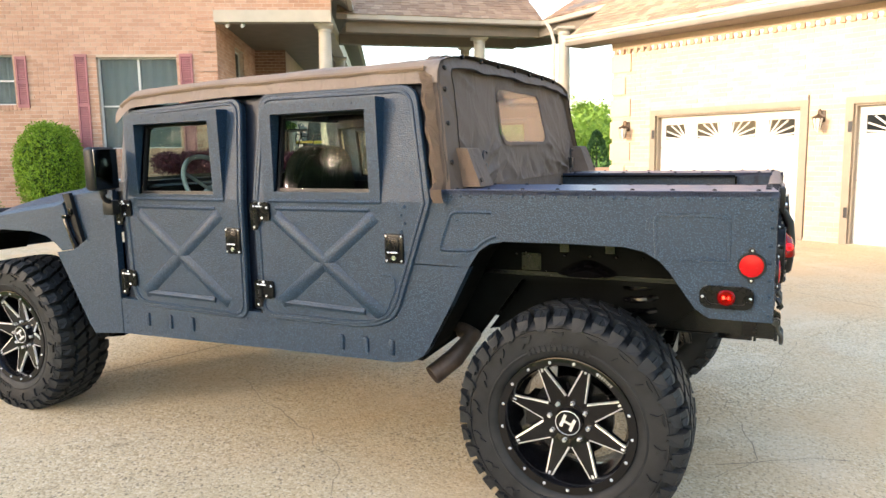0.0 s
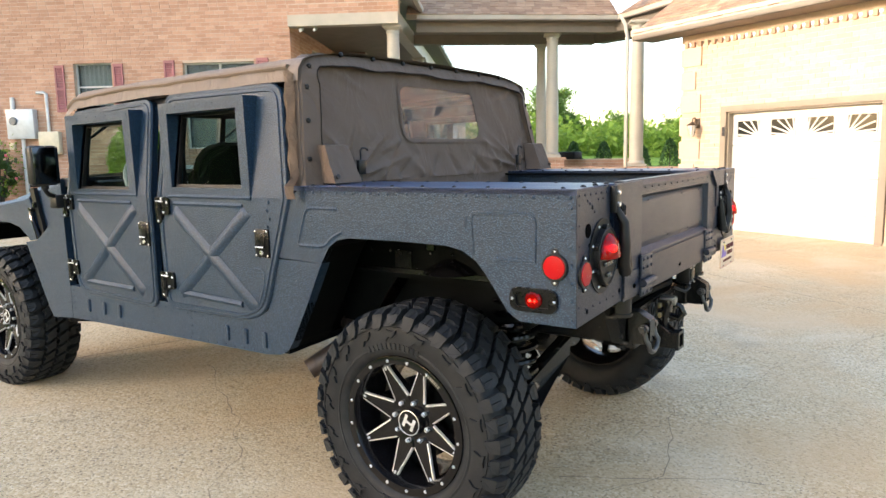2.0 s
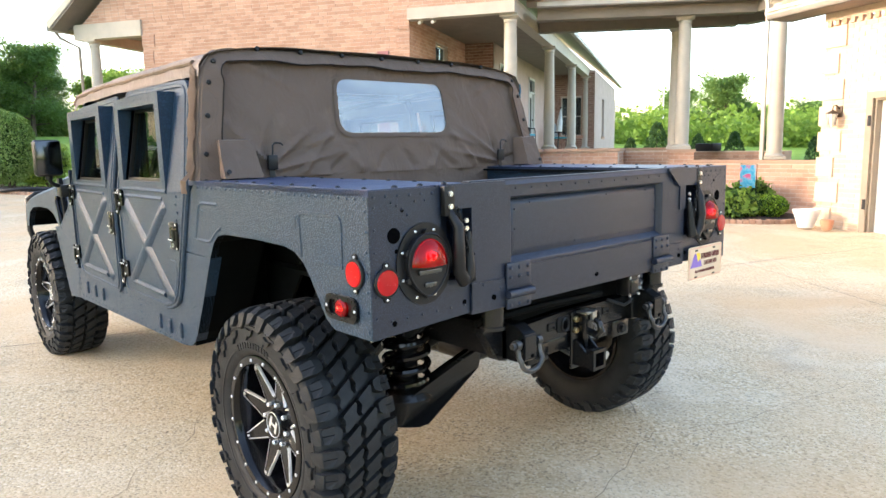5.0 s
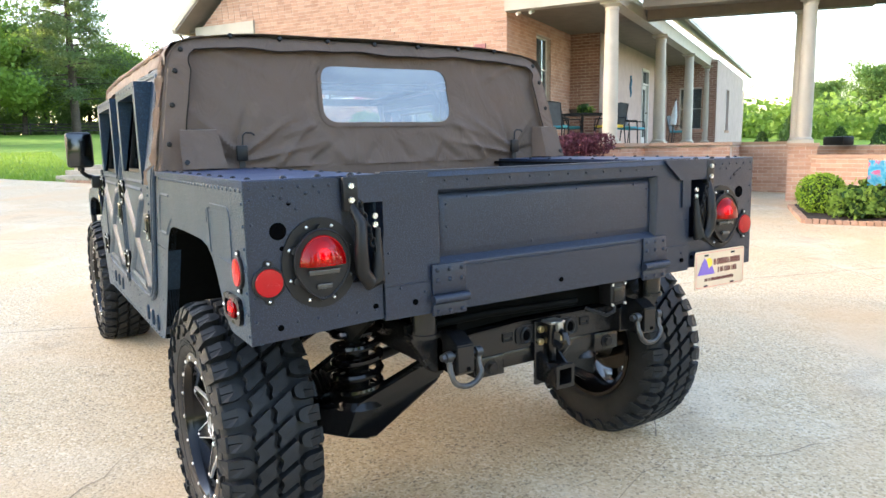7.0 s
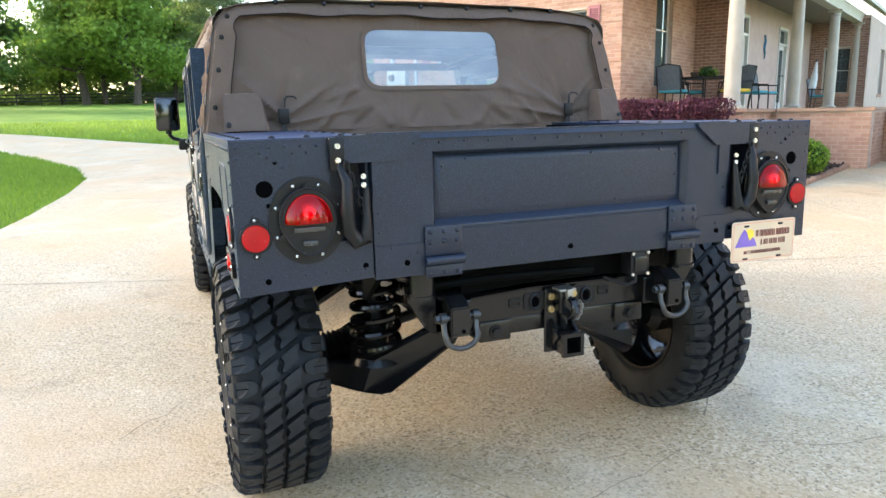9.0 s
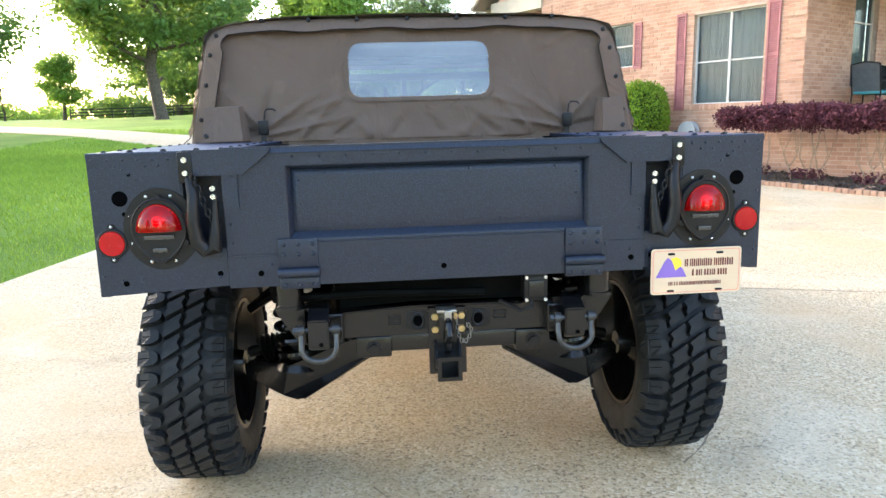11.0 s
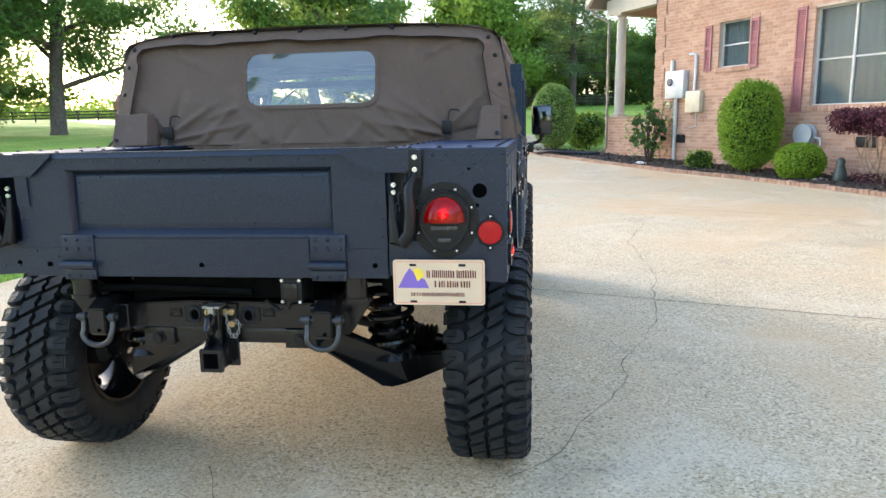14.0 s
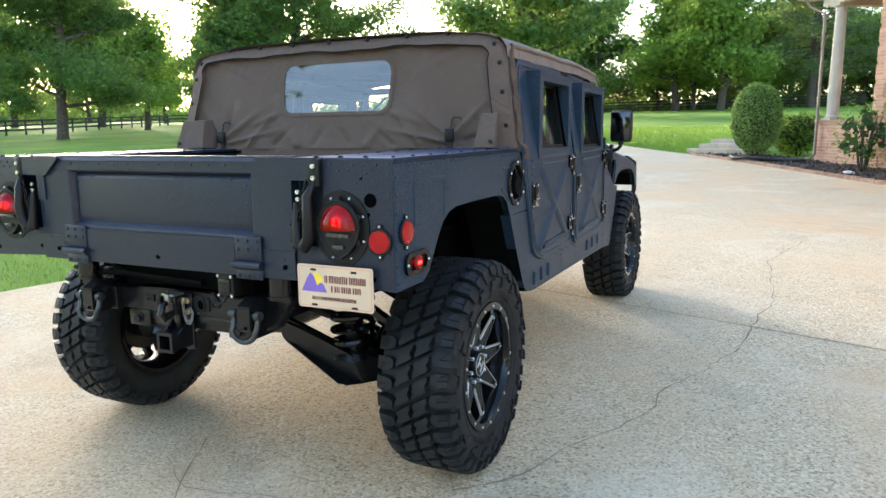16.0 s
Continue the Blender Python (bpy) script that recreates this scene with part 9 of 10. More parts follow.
for x, y, s in ((-14.0, 108.0, 1.1), (-8.0, 98.0, 1.0), (0.5, 103.0, 1.1), (9.0, 112.0, 0.9), (19.0, 100.0, 0.85), (27.0, 102.0, 0.75), (36.0, 98.0, 0.8), (45.0, 104.0, 0.85), (-30.0, 106.0, 1.3),
                (-83.0, 78.0, 1.0), (-95.0, 62.0, 1.2), (33.0, 114.0, 0.9), (52.0, 92.0, 0.8)):
    put_tree(rt.choice((oak2, maple, maple)), x, y, rt.uniform(0, 360), s, "green tree in the wood behind the lawn")
for x, y, s in ((-115.0, 90.0, 1.0), (-112.0, 60.0, 1.0), (-105.0, 35.0, 1.0), (-30.0, 128.0, 1.2), (-12.0, 126.0, 1.3), (4.0, 124.0, 1.3), (22.0, 126.0, 0.9), (40.0, 126.0, 0.9), (58.0, 116.0, 0.9)):
    put_tree(rt.choice((oak, oak2, maple)), x, y, rt.uniform(0, 360), s, "hazy green tree in the distance")


def thicket(name, x0, x1, y0, y1, h, n, leaf, seed, mat, label, zoff=0.0):
    """Low growth under the wood: countless leaves in uneven mounds."""
    rng = np.random.default_rng(seed)
    x, y = rng.uniform(x0, x1, n), rng.uniform(y0, y1, n)
    top = np.array([h * (0.45 + 0.75 * noise.noise(Vector((a * 0.11, b * 0.11, seed))) + 0.25 * noise.noise(Vector((a * 0.5, b * 0.5, seed)))) for a, b in zip(x, y)])
    z = np.array([ground_z(a, b) for a, b in zip(x, y)]) + rng.uniform(0, 1, n) ** 0.8 * np.clip(top, 0.4, None) + zoff
    ob = leaf_mesh(name, np.stack([x, y, z], 1), leaf, rng, mat, None)
    tagged(ob, label, "thicket", kind="stuff")


thicket("wood_undergrowth", -45, 60, 105, 120, 5.0, 24000, 0.8, 61, LEAF_OAK, "dense dark green growth under the wood")
thicket("far_wood", -170, -60, 128, 150, 6.5, 20000, 0.9, 62, LEAF_LIGHT, "hazy distant wood beyond the fields")
thicket("far_wood", -190, -120, 10, 130, 9.0, 14000, 1.4, 63, LEAF_OAK, "hazy distant wood beyond the fields")
def ring_thicket(a0, a1, d0, d1, h, n, leaf, seed, mat, label):
    """A low far wood on an arc seen past the house."""
    rng = np.random.default_rng(seed)
    a, d = np.radians(rng.uniform(a0, a1, n)), rng.uniform(d0, d1, n)
    x, y = -2.7 + d * np.sin(a), -2.1 + d * np.cos(a)
    top = np.array([h * (0.6 + 0.55 * noise.noise(Vector((p * 0.10, q * 0.10, seed))) + 0.3 * noise.noise(Vector((p * 0.35, q * 0.35, seed)))) for p, q in zip(x, y)])
    ob = leaf_mesh("far_wood", np.stack([x, y, 0.2 + rng.uniform(0, 1, n) ** 0.8 * np.clip(top, 1.0, None)], 1), leaf, rng, mat, None)
    tagged(ob, label, "thicket", kind="stuff")


ring_thicket(34, 84, 100, 125, 9.5, 30000, 0.9, 64, LEAF_LIGHT, "light green wood in the distance behind the house")
# far trees seen through the breezeway and past the porch
for k in range(30):
    a = radians(36 + k * 1.55 + rt.uniform(-0.5, 0.5))
    d = rt.uniform(120, 165)
    x, y = -2.7 + d * math.sin(a), -2.1 + d * math.cos(a)
    c = put_tree(rt.choice((oak2, maple, maple)), x, y, rt.uniform(0, 360), rt.uniform(0.55, 0.95), "light green tree in the distance behind the house")
    c.location.z = 0.4 + rt.uniform(-0.6, 0.3)
put_tree(maple, -39.8, 90.0, 0, 0.75, "slim young tree near the gate")
crape = broadleaf("crape_myrtle", 6.0, 2.4, 91, LEAF_LIGHT, 0.22, 900, "bare multi-stemmed small tree near the gate", 0.5, 0.05)
crape.matrix_basis = at(-48.0, 92.0)


def conifer(x, y, h, r, seed, label, cat="shrub", z=None):
    rng = np.random.default_rng(seed)
    t = root("arborvitae", at(x, y), label, cat, "row of small evergreens")
    if z is not None:
        t.location.z = z
    bm = bmesh.new()
    tube(bm, [(0, 0, 0), (0, 0, h * 0.9)], [0.06, 0.01], 6, False)
    part("trunk", bm, BARK, t)
    n = 900
    u = rng.uniform(0, 1, n) ** 0.7
    rad = r * np.sqrt(1 - u) * rng.uniform(0.75, 1.08, n)
    a = rng.uniform(0, 2 * np.pi, n)
    c = np.stack([rad * np.cos(a), rad * np.sin(a), 0.05 + u * h], 1)
    leaf_mesh("crown", c, 0.22, rng, LEAF_DARK, t, up=-0.6, slim=0.4)
    return t


bush_proto = conifer(36, 27, 2.2, 0.75, 3, "small cone-shaped evergreen behind the low wall", z=0.3)
for k in range(15):
    a = radians(44 + k * 2.6 + rt.uniform(-0.4, 0.4))
    d = rt.uniform(38, 46)
    s = rt.uniform(0.6, 1.3)
    c = copy_thing(bush_proto, pose(-2.7 + d * math.sin(a), -2.1 + d * math.cos(a), 0.25, 0, 0, k * 50))
    c.scale = (s, s, s)


def shrub(name, m, rx, ry, h, seed, count, leaf, mat, label, cat="shrub", base=0.0, squash=2.6, rag=0.05, stems=3):
    """A clipped shrub: inner twigs, leaves coloured dark for the core's shade, and thousands of leaves on a rounded,
    slightly ragged skin.
    """
    rng = np.random.default_rng(seed)
    t = root(name, m, label, cat)
    bm = bmesh.new()
    for k in range(stems):
        a = 2 * math.pi * k / stems
        tube(bm, [(0.05 * math.cos(a), 0.05 * math.sin(a), -0.05), (rx * 0.3 * math.cos(a), ry * 0.3 * math.sin(a), base + h * 0.4), (rx * 0.55 * math.cos(a), ry * 0.55 * math.sin(a), base + h * 0.8)], [0.03, 0.02, 0.008], 6, False)
    part("stem", bm, BARK, t)
    d = rng.normal(size=(count, 3))
    d /= np.linalg.norm(d, axis=1)[:, None]
    p = 1.0 / ((np.abs(d) ** squash).sum(1) ** (1 / squash))
    rr = p * (1 - np.abs(rng.normal(size=count)) * 0.10 + rng.normal(size=count) * rag * 0.5)
    lump = np.array([noise.noise(Vector(q * 2.3 + seed)) for q in d]) * rag * 1.6
    c = d * (rr + lump)[:, None] * np.array([rx, ry, h / 2]) + np.array([0, 0, base + h / 2])
    leaf_mesh("foliage", c, leaf, rng, mat, t, slim=0.62, up=0.0)
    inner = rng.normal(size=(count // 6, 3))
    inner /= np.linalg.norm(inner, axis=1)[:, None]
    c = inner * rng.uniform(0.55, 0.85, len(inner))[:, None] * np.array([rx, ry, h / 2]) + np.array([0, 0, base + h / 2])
    # Darker leaf colour inside, so the core's shade is in the material.
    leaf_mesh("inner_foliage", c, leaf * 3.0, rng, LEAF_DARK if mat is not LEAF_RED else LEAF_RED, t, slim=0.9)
    return t


def bed(s, d, lift=0.0):
    p = hp(s, d, 0)
    return pose(p.x, p.y, ground_z(p.x, p.y) + lift)


shrub("boxwood_bush", bed(3.15, 0.75), 0.58, 0.58, 1.75, 1, 19000, 0.048, LEAF_BOX, "tall rounded bright green boxwood by the brick wall", base=0.12, squash=2.5, rag=0.07)
shrub("boxwood_ball", bed(1.72, 0.95), 0.44, 0.44, 0.72, 2, 12000, 0.034, LEAF_BALL, "clipped round light green boxwood ball", squash=2.1, rag=0.03)
shrub("boxwood_bush", bed(11.55, 0.3), 0.68, 0.68, 1.95, 3, 14000, 0.062, LEAF_TOPIARY, "clipped egg-shaped variegated shrub near the steps", base=0.15, squash=2.4, rag=0.03)
shrub("yellow_shrub", bed(12.9, -1.6), 0.45, 0.45, 0.85, 4, 2600, 0.07, LEAF_LIGHT, "low yellow-green shrub in the mulch bed", rag=0.12)
shrub("leafy_shrub", bed(12.0, -1.3), 0.6, 0.55, 1.1, 5, 2200, 0.09, LEAF_LIGHT, "loose light green shrub beside the porch wall", rag=0.2, base=0.1)
rose = shrub("rose_bush", bed(6.6, 0.5), 0.55, 0.42, 1.35, 6, 560, 0.07, LEAF_LIGHT, "open rose bush with a few pink blooms", rag=0.35, base=0.15, stems=7)
for k, (x, y, z) in enumerate(((0.1, -0.3, 1.2), (-0.35, -0.1, 0.9), (0.25, -0.35, 0.7))):
    bm = bmesh.new()
    bmesh.ops.create_icosphere(bm, subdivisions=2, radius=0.03, matrix=Matrix.Translation((x, y, z)))
    for v in bm.verts:
        v.co += Vector((x, y, z)) * 0 + v.normal * 0.018 * noise.noise(v.co * 40)
    part("bloom", bm, plain("pink_petal", (0.7, 0.12, 0.16), 0.6) if k == 0 else bpy.data.materials["pink_petal"], rose)
shrub("topiary_edge_shrub", bed(4.4, 0.9), 0.28, 0.25, 0.4, 8, 500, 0.07, LEAF_LIGHT, "small lily clump in the mulch", rag=0.3)


def purple_hedge():
    """Loropetalum trained as a hedge on bare stems."""
    rng = np.random.default_rng(77)
    for s0, s1 in ((0.95, -0.05), (-0.05, -1.1), (-1.1, -2.3)):
        sm = (s0 + s1) / 2
        m = bed(sm, 0.75)
        t = root("purple_hedge", m, "clipped purple-leaved hedge plant on bare pale stems", "shrub", "purple hedge plants")
        L = (s0 - s1) / 2 + 0.05
        zb = 1.09 - m.translation.z
        bm = bmesh.new()
        for k in range(3):                   # a few bent trunks, each forking twice on the way up
            o = L * (-0.6 + 0.6 * k) + rng.uniform(-0.1, 0.1)
            b0 = HU * (o * 0.7) + HN * rng.uniform(-0.12, 0.12) + Vector((0, 0, -0.05))
            f0 = b0 + HU * rng.uniform(-0.10, 0.10) + Vector((0, 0, zb * rng.uniform(0.25, 0.4)))
            tube(bm, [b0, b0.lerp(f0, 0.5) + HU * rng.uniform(-0.04, 0.04), f0], [0.026, 0.022, 0.019], 6, False)
            for q in (-1, 1):
                f1 = f0 + HU * (q * rng.uniform(0.08, 0.20)) + HN * rng.uniform(-0.15, 0.15) + Vector((0, 0, zb * rng.uniform(0.25, 0.4)))
                tube(bm, [f0, f0.lerp(f1, 0.5) + Vector((0, 0, -0.03)), f1], [0.017, 0.014, 0.012], 6, False)
                for r in (-1, 1):
                    e = f1 + HU * (r * rng.uniform(0.05, 0.18)) + HN * rng.uniform(-0.15, 0.15)
                    e.z = zb + 0.25
                    tube(bm, [f1, f1.lerp(e, 0.5) + HU * rng.uniform(-0.04, 0.04), e], [0.011, 0.008, 0.005], 5, False)
        part("stem", bm, PALE_BARK, t)
        cs = []
        for k in range(16):                  # overlapping flat-topped clumps, ragged below
            o = L * (-1 + 2 * (k + rng.uniform(0.1, 0.9)) / 16)
            rad = rng.uniform(0.20, 0.30)
            c0 = np.array(HU) * o + np.array(HN) * rng.uniform(-0.26, 0.30)
            n = int(520 * rng.uniform(0.8, 1.2))
            d = rng.normal(size=(n, 3))
            d /= np.linalg.norm(d, axis=1)[:, None]
            p = c0 + d * rad * (rng.uniform(0.35, 1, n) ** 0.5)[:, None] * np.array([1, 1, 0.9])
            p[:, 2] = np.minimum(p[:, 2] + zb + 0.36 + rng.uniform(-0.09, 0.07), zb + 0.56 + 0.03 * rng.normal(size=n))
            cs.append(p)
        leaf_mesh("foliage", np.concatenate(cs), 0.055, rng, LEAF_RED, t, slim=0.6, up=0.0)
        low = rng.uniform(-1, 1, (350, 3))
        c = low[:, :1] * L * 0.5 * np.array(HU)[None] + low[:, 1:2] * 0.2 * np.array(HN)[None]
        c[:, 2] = 0.12 + 0.12 * low[:, 2]
        leaf_mesh("sucker_leaves", c, 0.06, rng, LEAF_RED, t, slim=0.6)


PALE_BARK = plain("pale_bark", (0.33, 0.24, 0.17), 0.9, 0, 0.25, 12, 0.5, 60)
purple_hedge()

# mulch bed and its brick edging, along the gable wall
edge_line = [(7.6, 7.55), (7.15, 7.3), (6.2, 9.3), (5.1, 11.3), (4.1, 12.7), (3.1, 14.6), (2.0, 16.8), (0.9, 19.0), (-0.2, 20.9)]
house_line = [hp(11.4, -0.3, 0), hp(9.2, -0.05, 0), hp(-0.05, -0.05, 0), hp(-2.5, 0.0, 0)]


def mulch_sheet(name, poly, lift, label):
    pts = [Vector((p[0], p[1])) for p in poly]
    dense = []
    for a, b in zip(pts, pts[1:] + pts[:1]):
        n = max(1, int((b - a).length / 0.25))
        dense += [a.lerp(b, k / n) for k in range(n)]
    xs, ys = [p.x for p in pts], [p.y for p in pts]
    grid = [Vector((x, y)) for x in np.arange(min(xs), max(xs), 0.22) for y in np.arange(min(ys), max(ys), 0.22)]
    nb = len(dense)
    v, e, f, *_ = geometry.delaunay_2d_cdt(dense + grid, [(i, (i + 1) % nb) for i in range(nb)], [list(range(nb))], 1, 1e-4)
    verts = [(p.x, p.y, ground_z(p.x, p.y) + lift + 0.05 * noise.noise(Vector((p.x * 1.5, p.y * 1.5, 0))) + 0.03 * noise.noise(Vector((p.x * 6, p.y * 6, 3)))) for p in v]
    m = pydata(name, verts, [tuple(t) for t in f], MULCH, smooth=True)
    return tagged(m, label, "flower bed", kind="structure")


mulch = mulch_sheet("mulch_bed", edge_line + [tuple(p.xy) for p in house_line], 0.06, "dark bark mulch bed along the house")


def edging(path, parent, step=0.105):
    """A row of upright bricks, each its own piece."""
    bm = bmesh.new()
    rbox(bm, (-0.046, -0.055, -0.08), (0.046, 0.055, 0.075), 0.006, 1)
    me = bpy.data.meshes.new("edging_brick")
    bm.to_mesh(me)
    bm.free()
    me.materials.append(EDGING)
    rr = random.Random(2)
    for a, b in zip(path, path[1:]):
        a, b = Vector(a), Vector(b)
        n = max(1, round((b - a).length / step))
        ang = math.degrees(math.atan2(b.y - a.y, b.x - a.x))
        for k in range(n):
            p = a.lerp(b, (k + 0.5) / n)
            ob = new("edging_brick", me)
            ob.parent = parent
            ob.matrix_basis = pose(p.x, p.y, ground_z(p.x, p.y) + rr.uniform(-0.008, 0.008), rr.uniform(-3, 3), rr.uniform(-3, 3), ang + rr.uniform(-2, 2))


def bark_chips(poly, lift, n, seed, label):
    """Loose bark on a bed, too fine to count."""
    rng = np.random.default_rng(seed)
    xs, ys = [p[0] for p in poly], [p[1] for p in poly]
    c = np.stack([rng.uniform(min(xs), max(xs), n), rng.uniform(min(ys), max(ys), n)], 1)
    c = c[np.array([point_in(poly, a, b) for a, b in c])]
    z = np.array([ground_z(a, b) for a, b in c]) + lift + rng.uniform(0.0, 0.03, len(c))
    ob = leaf_mesh("bark_chips", np.column_stack([c, z]), 0.09, rng, CHIP, None, slim=0.5, up=0.0)
    tagged(ob, label, "mulch", kind="stuff")


def point_in(poly, x, y):
    inside = False
    for (x1, y1), (x2, y2) in zip(poly, poly[1:] + poly[:1]):
        if (y1 > y) != (y2 > y) and x < x1 + (x2 - x1) * (y - y1) / (y2 - y1):
            inside = not inside
    return inside


CHIP = brickwork("bark_chip", (0.02, 0.014, 0.010), (0.05, 0.035, 0.026), (0.12, 0.09, 0.07))
bark_chips(edge_line + [tuple(p.xy) for p in house_line], 0.06, 9000, 41, "loose dark bark chips on the long bed")
edging(edge_line, mulch)
bed3 = [(7.15, 7.3), (7.76, 6.34), (8.13, 5.62), (11.4, 7.36), tuple(hp(-3.95, -1.95, 0).xy), tuple(hp(-2.55, -1.95, 0).xy), tuple(hp(-2.55, 0.1, 0).xy), (7.6, 7.55)]
bark_chips(bed3, 0.06, 2500, 42, "loose dark bark chips under the terrace wall")
mulch3 = mulch_sheet("terrace_bed", bed3, 0.06, "dark mulch bed under the terrace wall")
edging(bed3[:4], mulch3)
bed2 = [(9.2, 3.9), (9.9, 2.95), (10.45, 2.55), (11.6, 3.0), (11.85, 5.4), (10.9, 5.2)]
mulch2 = mulch_sheet("planter_bed", bed2, 0.06, "dark mulch planter beside the low wall")
edging([(10.9, 5.2), (9.2, 3.9), (9.9, 2.95), (10.4, 2.6)], mulch2)


def gpos(x, y):
    return pose(x, y, ground_z(x, y) + 0.03)


shrub("boxwood_ball", gpos(10.25, 4.25), 0.40, 0.40, 0.72, 12, 3200, 0.045, LEAF_BALL, "clipped round boxwood in the planter", squash=2.1, rag=0.03)
shrub("hosta_clump", gpos(10.2, 3.62), 0.42, 0.40, 0.48, 13, 1100, 0.10, LEAF_LIGHT, "light green broad-leaved clump in the planter", rag=0.2)
shrub("boxwood_ball", gpos(10.75, 3.2), 0.33, 0.33, 0.42, 14, 2200, 0.045, LEAF_BOX, "small round boxwood in the planter", squash=2.1, rag=0.03)
shrub("hosta_clump", gpos(11.3, 3.8), 0.35, 0.35, 0.6, 15, 900, 0.10, LEAF_LIGHT, "light green broad-leaved clump by the wall", rag=0.25)
shrub("boxwood_ball", gpos(9.35, 6.6), 0.42, 0.42, 0.66, 16, 3000, 0.045, LEAF_BOX, "round boxwood under the terrace wall", squash=2.1, rag=0.04)
shrub("lily_clump", gpos(8.72, 6.6), 0.30, 0.28, 0.58, 17, 380, 0.15, LEAF_LIGHT, "light green lily clump in the mulch", rag=0.3)

# ---- lawn grass near the drive ----
def grass():
    rng = np.random.default_rng(8)
    n = 105000
    x = -2.6 - rng.uniform(0, 1, n) ** 1.7 * 14
    y = rng.uniform(-2, 26, n)
    keep = np.array([not point_in(DRIVE, a, b) for a, b in zip(x, y)])
    x2 = rng.uniform(-16, 0.5, 26000)
    y2 = 21.5 + rng.uniform(0, 1, 26000) ** 1.5 * 22
    k2 = np.array([not point_in(DRIVE, a, b) for a, b in zip(x2, y2)])
    x, y = np.concatenate([x[keep], x2[k2]]), np.concatenate([y[keep], y2[k2]])
    z = np.array([ground_z(a, b) for a, b in zip(x, y)]) - 0.035
    m = len(x)
    far = np.clip((y - 2) / 20, 0, 1)
    h = rng.uniform(0.03, 0.075, m) * (1 + far)
    w = rng.uniform(0.004, 0.008, m) * (1 + 2.5 * far)
    a = rng.uniform(0, 2 * np.pi, m)
    lean = rng.normal(size=(m, 2)) * 0.35 * h[:, None]
    base = np.stack([x, y, z], 1)
    off = np.stack([np.cos(a) * w, np.sin(a) * w, np.zeros(m)], 1)
    tip = base + np.stack([lean[:, 0], lean[:, 1], h], 1)
    v = np.stack([base - off, base + off, tip], 1).reshape(-1, 3)
    g = pydata("lawn_grass", v, np.arange(3 * m).reshape(-1, 3).tolist(), GRASS_BLADE)
    tagged(g, "short green lawn grass beside the drive", "grass", kind="stuff")


grass()

# ---- fittings of the gable wall ----
def wall_thing(name, lo, hi, mat, label, cat, F=FG, bevel=0.012):
    bm = bmesh.new()
    rbox(bm, lo, hi, bevel, 2, F)
    return tagged(part(name, bm, mat), label, cat)


meter = wall_thing("electric_meter_box", (gx(6.50), 0.008, 2.03), (gx(5.86), 0.17, 2.68), GREYBOX, "grey enamel electric meter box on the brick wall", "meter box")
bm = bmesh.new()
disc(bm, FG @ Vector((gx(6.32), 0.17, 2.42)), HN, 0.09, 0.05, 20, 0, 0.015)
part("meter_dial", bm, GREYDIAL, meter)
bm = bmesh.new()
tube(bm, [FG @ Vector((gx(6.40), 0.05, 2.66)), FG @ Vector((gx(6.40), 0.05, 2.95))], 0.05, 10)
part("conduit", bm, GREYBOX, meter)
bm = bmesh.new()
tube(bm, [FG @ Vector((gx(6.20), 0.07, 2.05)), FG @ Vector((gx(6.20), 0.07, 0.3))], 0.045, 10)
part("riser_pipe", bm, GREYBOX, meter)
box2 = wall_thing("cable_box", (gx(5.80), 0.008, 1.68), (gx(5.32), 0.14, 2.18), BEIGEBOX, "beige cable box on the brick wall", "utility box")
bm = bmesh.new()
tube(bm, [FG @ Vector((gx(5.58), 0.06, 2.16)), FG @ Vector((gx(5.58), 0.06, 3.0)), FG @ Vector((gx(5.64), 0.06, 3.04)), FG @ Vector((gx(5.80), 0.06, 3.04))], 0.035, 10)
tube(bm, [FG @ Vector((gx(5.50), 0.05, 1.70)), FG @ Vector((gx(5.50), 0.05, 1.35)), FG @ Vector((gx(5.75), 0.05, 1.30))], 0.015, 8)
part("conduit", bm, GREYBOX, box2)
wall_thing("cable_box", (gx(6.55), 0.008, 1.80), (gx(6.42), 0.08, 1.95), BEIGEBOX, "small beige junction box on the brick wall", "utility box")
for s in (6.08, 1.13):
    v = wall_thing("foundation_vent", (gx(s) - 0.2, 0.008, 0.95), (gx(s) + 0.2, 0.03, 1.15), IRON, "dark louvred foundation vent in the brick wall", "vent", bevel=0.004)
    for k in range(5):
        fbox(FG, (gx(s) - 0.18, 0.03, 0.965 + k * 0.036), (gx(s) + 0.18, 0.04, 0.985 + k * 0.036), "slat", IRON, v)
reel = root("hose_reel", FG @ Matrix.Translation((gx(2.35), 0.008, 1.18)), "grey wall-mounted hose reel", "hose reel")
bm = bmesh.new()
for y0, y1, r in ((0.05, 0.07, 0.21), (0.07, 0.20, 0.13), (0.20, 0.22, 0.21)):
    tube(bm, [(0, y0, 0), (0, y1, 0)], r, 28)
part("drum", bm, GREYBOX, reel)
bm = bmesh.new()
rbox(bm, (-0.06, 0.0, -0.25), (0.06, 0.05, 0.05), 0.01)
tube(bm, [(0.2, 0.12, -0.05), (0.34, 0.12, -0.08), (0.36, 0.12, -0.2)], 0.02, 8)
part("bracket", bm, GREYBOX, reel)
bm = bmesh.new()
tube(bm, [(0.5 * math.cos(0) * 0 + 0.14 * math.cos(t), 0.09 + 0.016 * t / 6.28, 0.14 * math.sin(t)) for t in np.linspace(0, 37, 150)], 0.012, 6)
part("hose", bm, TAUPE, reel)
